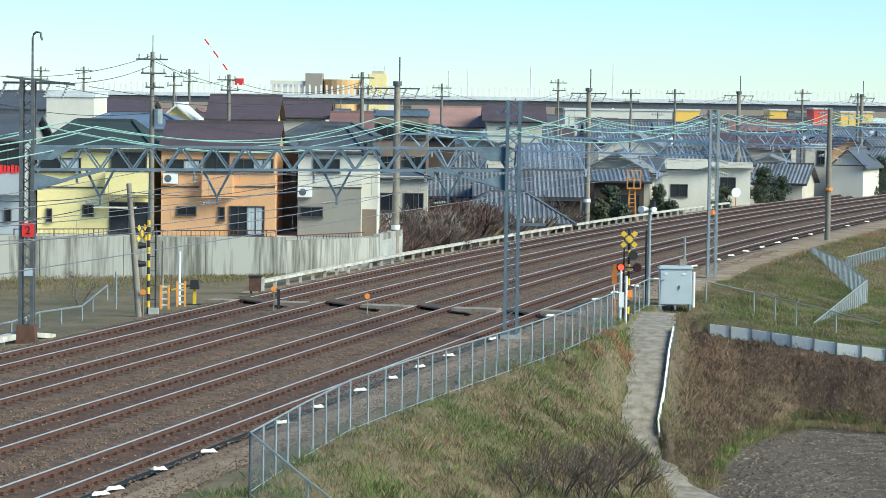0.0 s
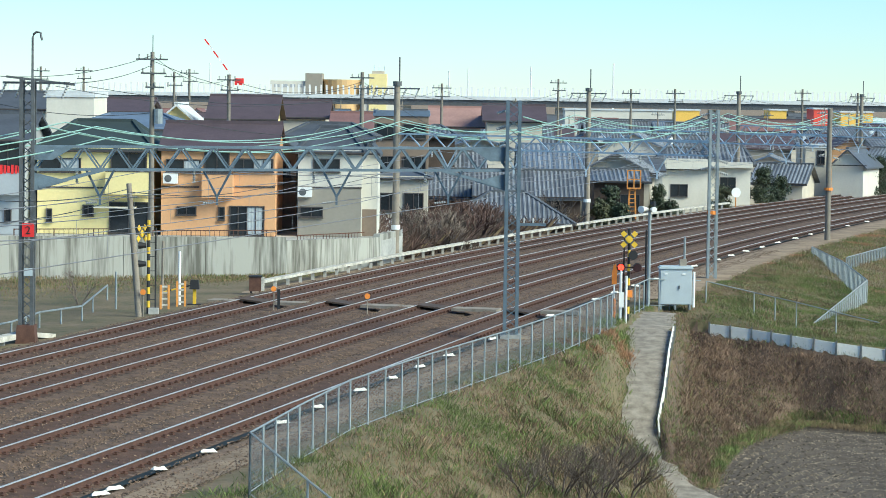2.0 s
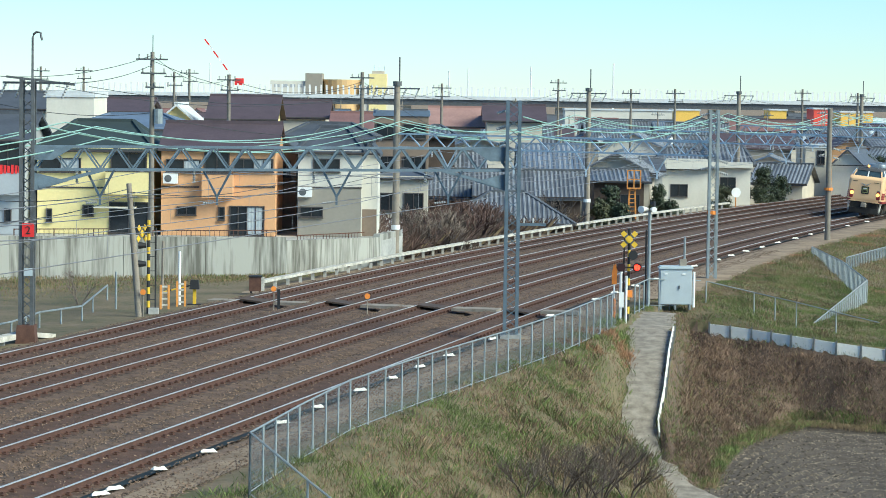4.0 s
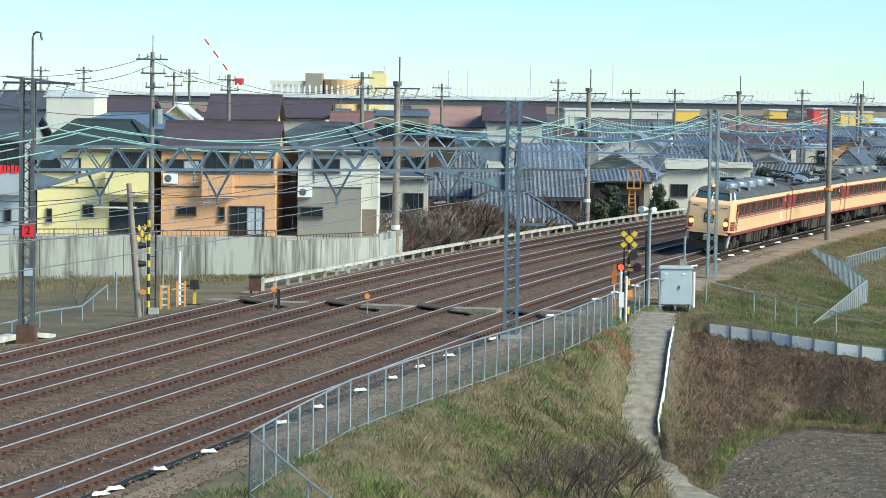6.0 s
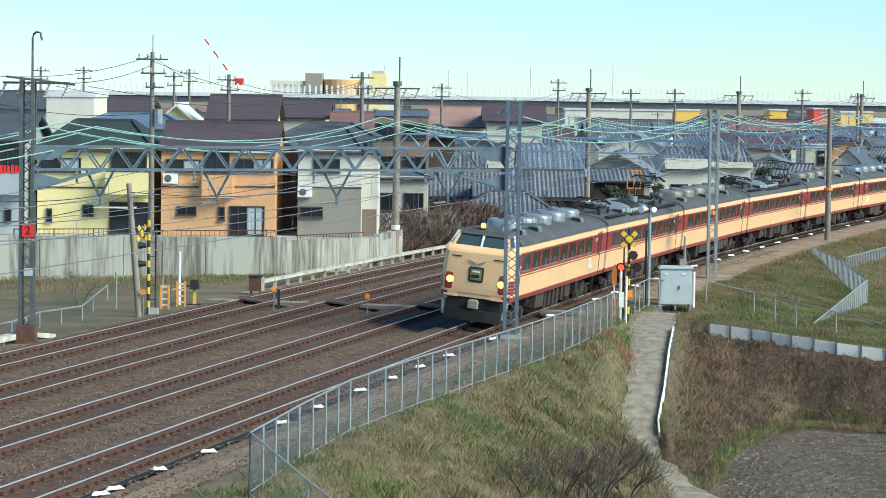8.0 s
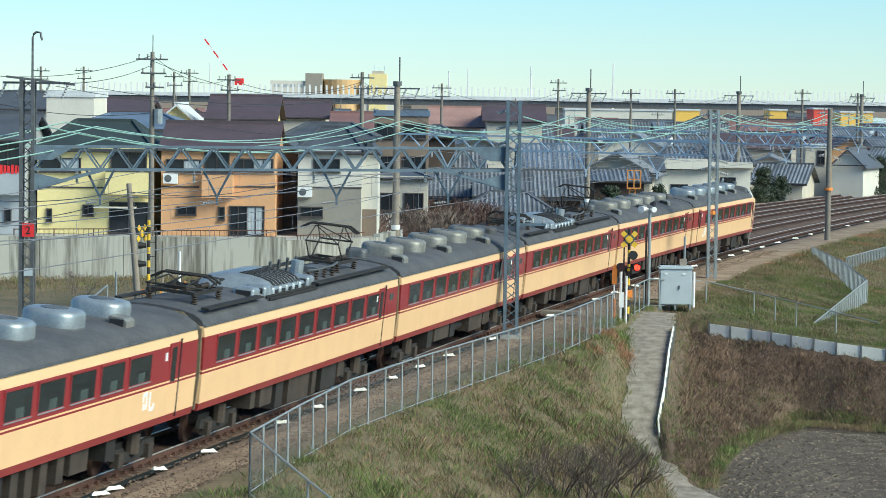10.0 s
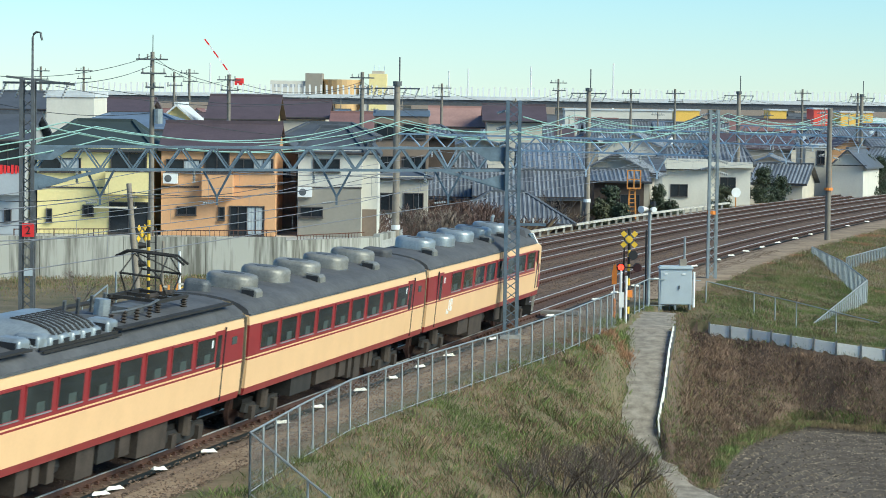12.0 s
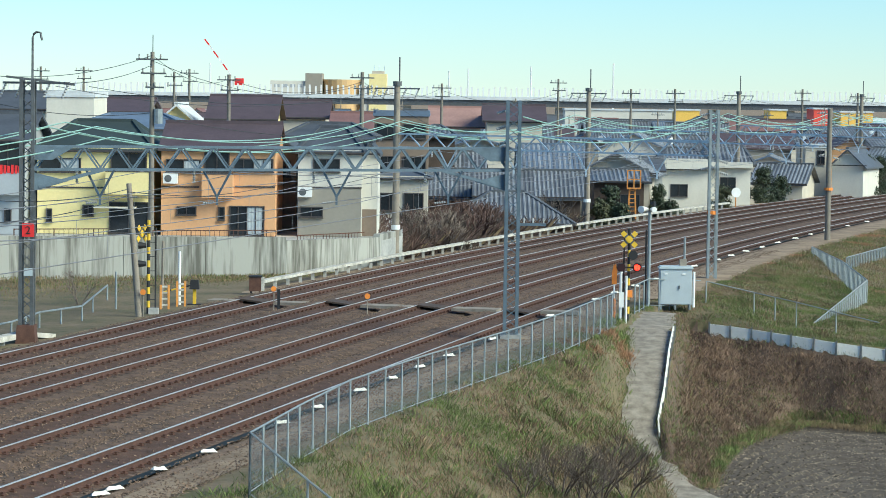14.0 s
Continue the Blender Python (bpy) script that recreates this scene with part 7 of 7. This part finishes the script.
def cab_car(seed, lit):
    car = thing("cab_carriage", 0, 0, 0.0, 0, "cream and crimson express cab car " + ("with lit headlamps and headboard" if lit else "with unlit lamps trailing the train"), "railway carriage", "cars of the express train")
    common(car, -8.3, 10.0)
    for i in range(8):
        side_window(car, -7.35 + i * 1.88)
    side_door(car, 8.25)
    gangway(car, 10.0, 1)
    bogie(car, -6.9), bogie(car, 6.9)
    underfloor(car, seed)
    for i in range(5):
        cooler(car, -5.4 + i * 3.05, i in (0, 1, 4), -1 if lit else 1, "cooler_cover")
    # the nose
    secs = ((-8.3, 1.0, 3.36), (-9.0, 0.995, 3.34), (-9.5, 0.985, 3.3), (-9.85, 0.975, 3.22), (-10.08, 0.945, 3.14), (-10.22, 0.895, 3.07), (-10.29, 0.82, 3.0))

    def section(x, k, zt, za=1.38, grow=0.0):
        pts = []
        for z in (za, 1.6, 2.0, 2.5, zt - 0.18, zt - 0.05):
            bulge = -0.1 * math.exp(-((z - 2.0) / 0.9) ** 2) * (1 if x < -9.9 else 0)
            pts.append((x + bulge, half_at(z) * k + grow, z))
        top = [(x, half_at(zt) * k * 0.95, zt)]
        right = pts + top
        return right + [(a, -b, c) for a, b, c in reversed(right)]
    part("nose", MB().loft([section(*q) for q in secs]), M["cream"], car, "flat rounded cream nose", False)
    part("nose_skirt", MB().loft([[(x + (0 if x > -9 else -0.01), half_at(1.3) * k + 0.004, 1.19), (x, half_at(1.3) * k + 0.004, 1.385), (x, -half_at(1.3) * k - 0.004, 1.385), (x, -half_at(1.3) * k - 0.004, 1.19)] for x, k, zt in secs[:5]]), M["crimson"], car)
    part("lower_edge", MB().box(-10.2, 0, 1.3, 0.2, 2.2, 0.17), M["cream"], car)
    for sy in (-1, 1):
        part("step_plate", MB().box(-10.36, sy * 0.95, 1.24, 0.2, 0.55, 0.08), M["cream"], car)
    part("windscreen", MB().loft([[(-9.95, 1.16, 3.1), (-9.0, 1.37, 3.3), (-8.2, 1.38, 3.36), (-8.2, -1.38, 3.36), (-9.0, -1.37, 3.3), (-9.95, -1.16, 3.1)],
                                  [(-9.35, 0.98, 3.66), (-8.8, 1.12, 3.7), (-8.0, 1.15, 3.7), (-8.0, -1.15, 3.7), (-8.8, -1.12, 3.7), (-9.35, -0.98, 3.66)]]), M["cab_glass"], car, "dark cab windscreen")
    part("cab_roof", MB().loft([[(-9.45, 1.0, 3.66), (-7.2, 1.2, 3.6), (-7.2, -1.2, 3.6), (-9.45, -1.0, 3.66)], [(-9.3, 0.85, 3.84), (-7.6, 1.0, 3.86), (-7.6, -1.0, 3.86), (-9.3, -0.85, 3.84)], [(-8.9, 0.5, 3.92), (-7.8, 0.6, 3.94), (-7.8, -0.6, 3.94), (-8.9, -0.5, 3.92)]]), M["train_roof"], car)
    for sy in (-1, 1):
        part("pillar", MB().bar((-9.98, sy * 1.17, 3.08), (-9.36, sy * 0.99, 3.68), 0.1, 0.06), M["cream"], car)
        part("rear_pillar", MB().bar((-9.3, sy * 1.34, 3.22), (-8.75, sy * 1.13, 3.72), 0.09, 0.06), M["white"], car)
        part("cab_side_glass", MB().box(-8.62, sy * 1.37, 3.2, 0.3, 0.03, 0.1), M["train_glass"], car)
        part("band_end", MB().add([(-8.3, sy * 1.466, 2.24), (-9.3, sy * 1.466, 2.24), (-9.05, sy * 1.452, 3.05), (-8.3, sy * 1.452, 3.05), (-8.3, sy * 1.38, 2.24), (-9.3, sy * 1.38, 2.24), (-9.05, sy * 1.38, 3.05), (-8.3, sy * 1.38, 3.05)],
                                  ((0, 1, 2, 3), (7, 6, 5, 4), (0, 4, 5, 1), (1, 5, 6, 2), (2, 6, 7, 3), (3, 7, 4, 0))), M["crimson"], car)
        part("cab_door_window", MB().box(-8.85, sy * 1.468, 2.7, 0.3, 0.012, 0.62), M["train_glass"], car)
        for dx in (-9.12, -8.62):
            part("grab_rail", MB().tube([(dx, sy * 1.5, 1.5), (dx, sy * 1.5, 2.5)], 0.018, 5), M["steel_dark"], car)
        for k in range(4):
            z = 1.56 + k * 0.14
            hw = [half_at(z) * q for q in (0.988, 0.975, 0.945, 0.895)]
            pts = [(-9.42, sy * (hw[0] + 0.008), z), (-9.86, sy * (hw[1] + 0.014), z), (-10.13, sy * (hw[2] + 0.014), z), (-10.3, sy * (hw[3] + 0.01), z)]
            part("whisker_bar", MB().loft([[(x - 0.02, y + sy * 0.015, z - 0.055), (x - 0.02, y + sy * 0.015, z + 0.055), (x + 0.05, y - sy * 0.05, z + 0.055), (x + 0.05, y - sy * 0.05, z - 0.055)] for x, y, z in pts]), M["crimson"], car, "crimson bar around the nose corner")
        hl = part("headlamp", MB().tube([(-10.34, sy * 1.04, 1.86), (-10.36, sy * 1.04, 1.86)], 0.15, 18), M["lens_dark"], car, "headlamp housing")
        part("lamp_rim", MB().tube([(-10.25, sy * 1.04, 2.12), (-10.35, sy * 1.04, 2.12)], 0.11, 14), M["pole_concrete"], hl)
        part("lamp_glass", MB().tube([(-10.36, sy * 1.04, 1.86), (-10.4, sy * 1.04, 1.86)], 0.14, 18), M["lamp_warm" if lit else "lens_dark"], hl, "glowing warm headlamp" if lit else "")
        part("lamp_surround", rounded_box(MB(), 0, 0, 0, 0.66, 0.3, 0.03, 0.08).moved(Matrix.Translation((-10.358, sy * 1.08, 1.8)) @ Matrix.Rotation(math.radians(-90), 4, "Y")), M["crimson"], car, "crimson patch round the headlamp")
        part("vent_slot", MB().box(-10.36, sy * 0.85, 2.8, 0.03, 0.4, 0.04), M["underbox"], car)
        part("wing_emblem", MB().add([(-10.37, 0, 2.56), (-10.37, sy * 0.38, 2.72), (-10.37, sy * 0.3, 2.64), (-10.37, sy * 0.1, 2.5), (-10.41, 0, 2.56), (-10.41, sy * 0.38, 2.72), (-10.41, sy * 0.3, 2.64), (-10.41, sy * 0.1, 2.5)], ((0, 1, 2, 3), (7, 6, 5, 4), (0, 4, 5, 1), (1, 5, 6, 2), (2, 6, 7, 3), (3, 7, 4, 0))), M["galv"], car, "silver wing emblem")
    hb = part("headboard", rounded_box(MB(), 0, 0, 0, 0.6, 0.6, 0.06, 0.08).moved(Matrix.Translation((-10.36, 0, 2.14)) @ Matrix.Rotation(math.radians(-90), 4, "Y")), M["black"], car, "square headboard box")
    part("headboard_panel", MB().box(-10.425, 0, 2.14, 0.012, 0.46, 0.44), M["sign_panel"], hb)
    part("unreadable_bar", MB().box(-10.434, 0, 2.26, 0.01, 0.3, 0.07), M["white"], hb)
    part("unreadable_bar", MB().box(-10.434, 0.03, 2.07, 0.01, 0.34, 0.12), M["underframe"], hb)
    tl = part("roof_lamp", MB().tube([(-9.1, 0.1, 3.9), (-9.1, 0.1, 4.14)], 0.15, 12), M["steel_dark"], car)
    part("roof_lamp_glass", MB().tube([(-9.24, 0.1, 4.04), (-9.29, 0.1, 4.04)], 0.1, 14), M["lamp_warm" if lit else "lens_dark"], tl)
    part("roof_horn", MB().tube([(-8.7, -0.6, 3.9), (-8.7, -0.6, 4.15), (-8.9, -0.6, 4.2)], 0.07, 8), M["galv"], car)
    part("centre_pillar", MB().bar((-9.97, 0.0, 3.09), (-9.37, 0.0, 3.68), 0.08, 0.05), M["white"], car)
    part("coupler_cover", rounded_box(MB(), -10.4, 0, 0.8, 0.3, 0.44, 0.36, 0.08), M["pole_light"], car, "pale coupler cover")
    part("pilot_plate", MB().loft([[(-10.35, -1.15, z), (-10.45, -0.6, z), (-10.45, 0.6, z), (-10.35, 1.15, z), (-9.6, 1.3, z), (-9.6, -1.3, z)] for z in (0.3, 0.72)]), M["underframe"], car, "dark snow plough below the nose")
    part("apron", MB().box(-9.7, 0, 0.95, 1.0, 2.2, 0.48), M["underframe"], car)
    for sy in (-1, 1):
        part("apron_side", MB().bar((-10.2, sy * 1.22, 0.45), (-9.95, sy * 1.3, 1.2), 0.1, 0.14), M["white_concrete"], car)
        for bx, bz, bw, bh in ((6.65, 1.9, 0.1, 0.36), (6.8, 1.66, 0.3, 0.1), (6.95, 1.72, 0.1, 0.12), (6.42, 1.9, 0.1, 0.44), (6.3, 2.06, 0.26, 0.1), (6.2, 1.97, 0.1, 0.2), (6.25, 1.76, 0.12, 0.16)):
            part("operator_mark_bar", MB().box(bx, sy * 1.478, bz, bw, 0.012, bh), M["white"], car, "white operator mark")
    # the nose is short and blunt
    for o in car.children_recursive:
        for v in o.data.vertices:
            if v.co.x < -8.3:
                v.co.x = -8.3 + (v.co.x + 8.3) * (0.7 if lit else 0.8)
    return car


CARS = [cab_car(1, True), middle_car(2, True), middle_car(3, False), middle_car(4, True), middle_car(5, False), cab_car(6, False)]


# the train runs a little unevenly: metres by which it lags behind an even run
LAG = ((0, -1.6), (5.0, -1.5), (5.5, -1.1), (6.0, -0.2), (6.5, 0.4), (7.0, 1.0), (7.5, 1.25), (8.0, 1.25), (8.5, 0.95), (9.0, 0.65), (9.5, 0.35), (10.0, 0.1), (10.5, 0.0), (14, 0.0))


def car_pose(k, t):
    lag = float(np.interp(t, [q[0] for q in LAG], [q[1] for q in LAG]))
    s = JOINT + (k - 2) * PITCH + PITCH / 2 - SPEED * (t - 11.0) + lag
    a, b = tk(s - 6.9, 0), tk(s + 6.9, 0)
    c = (a + b) / 2
    h = math.degrees(math.atan2(b.y - a.y, b.x - a.x))
    tilt = math.degrees(math.atan(CANT))
    if k == 5:
        return pose(c.x, c.y, 0.0, -tilt, 0, h + 180)
    return pose(c.x, c.y, 0.0, tilt, 0, h)


def motions():
    for k, car in enumerate(CARS):
        walk(car, [(t / 2, car_pose(k, t / 2)) for t in range(29)])
    # the crossing lamps flash in turn: an added dark disc turns before each
    for n, (sh, lx) in enumerate(SHUTTERS):
        rows, t, lit = [], 0.0, n == 0
        shut, away = pose(lx, -0.36, LAMPZ), pose(lx, -0.36, LAMPZ, 0, 0, 86)
        turns = [0.7 - 1.215 / 2 + i * 1.215 / 2 for i in range(23)]
        rows.append((0.0, away if lit else shut))
        for q in turns:
            if 0.05 < q < 13.95:
                rows.append((q - 0.017, away if lit else shut))
                lit = not lit
                rows.append((q + 0.017, away if lit else shut))
        rows.append((14.0, away if lit else shut))
        walk(sh, rows)


motions()
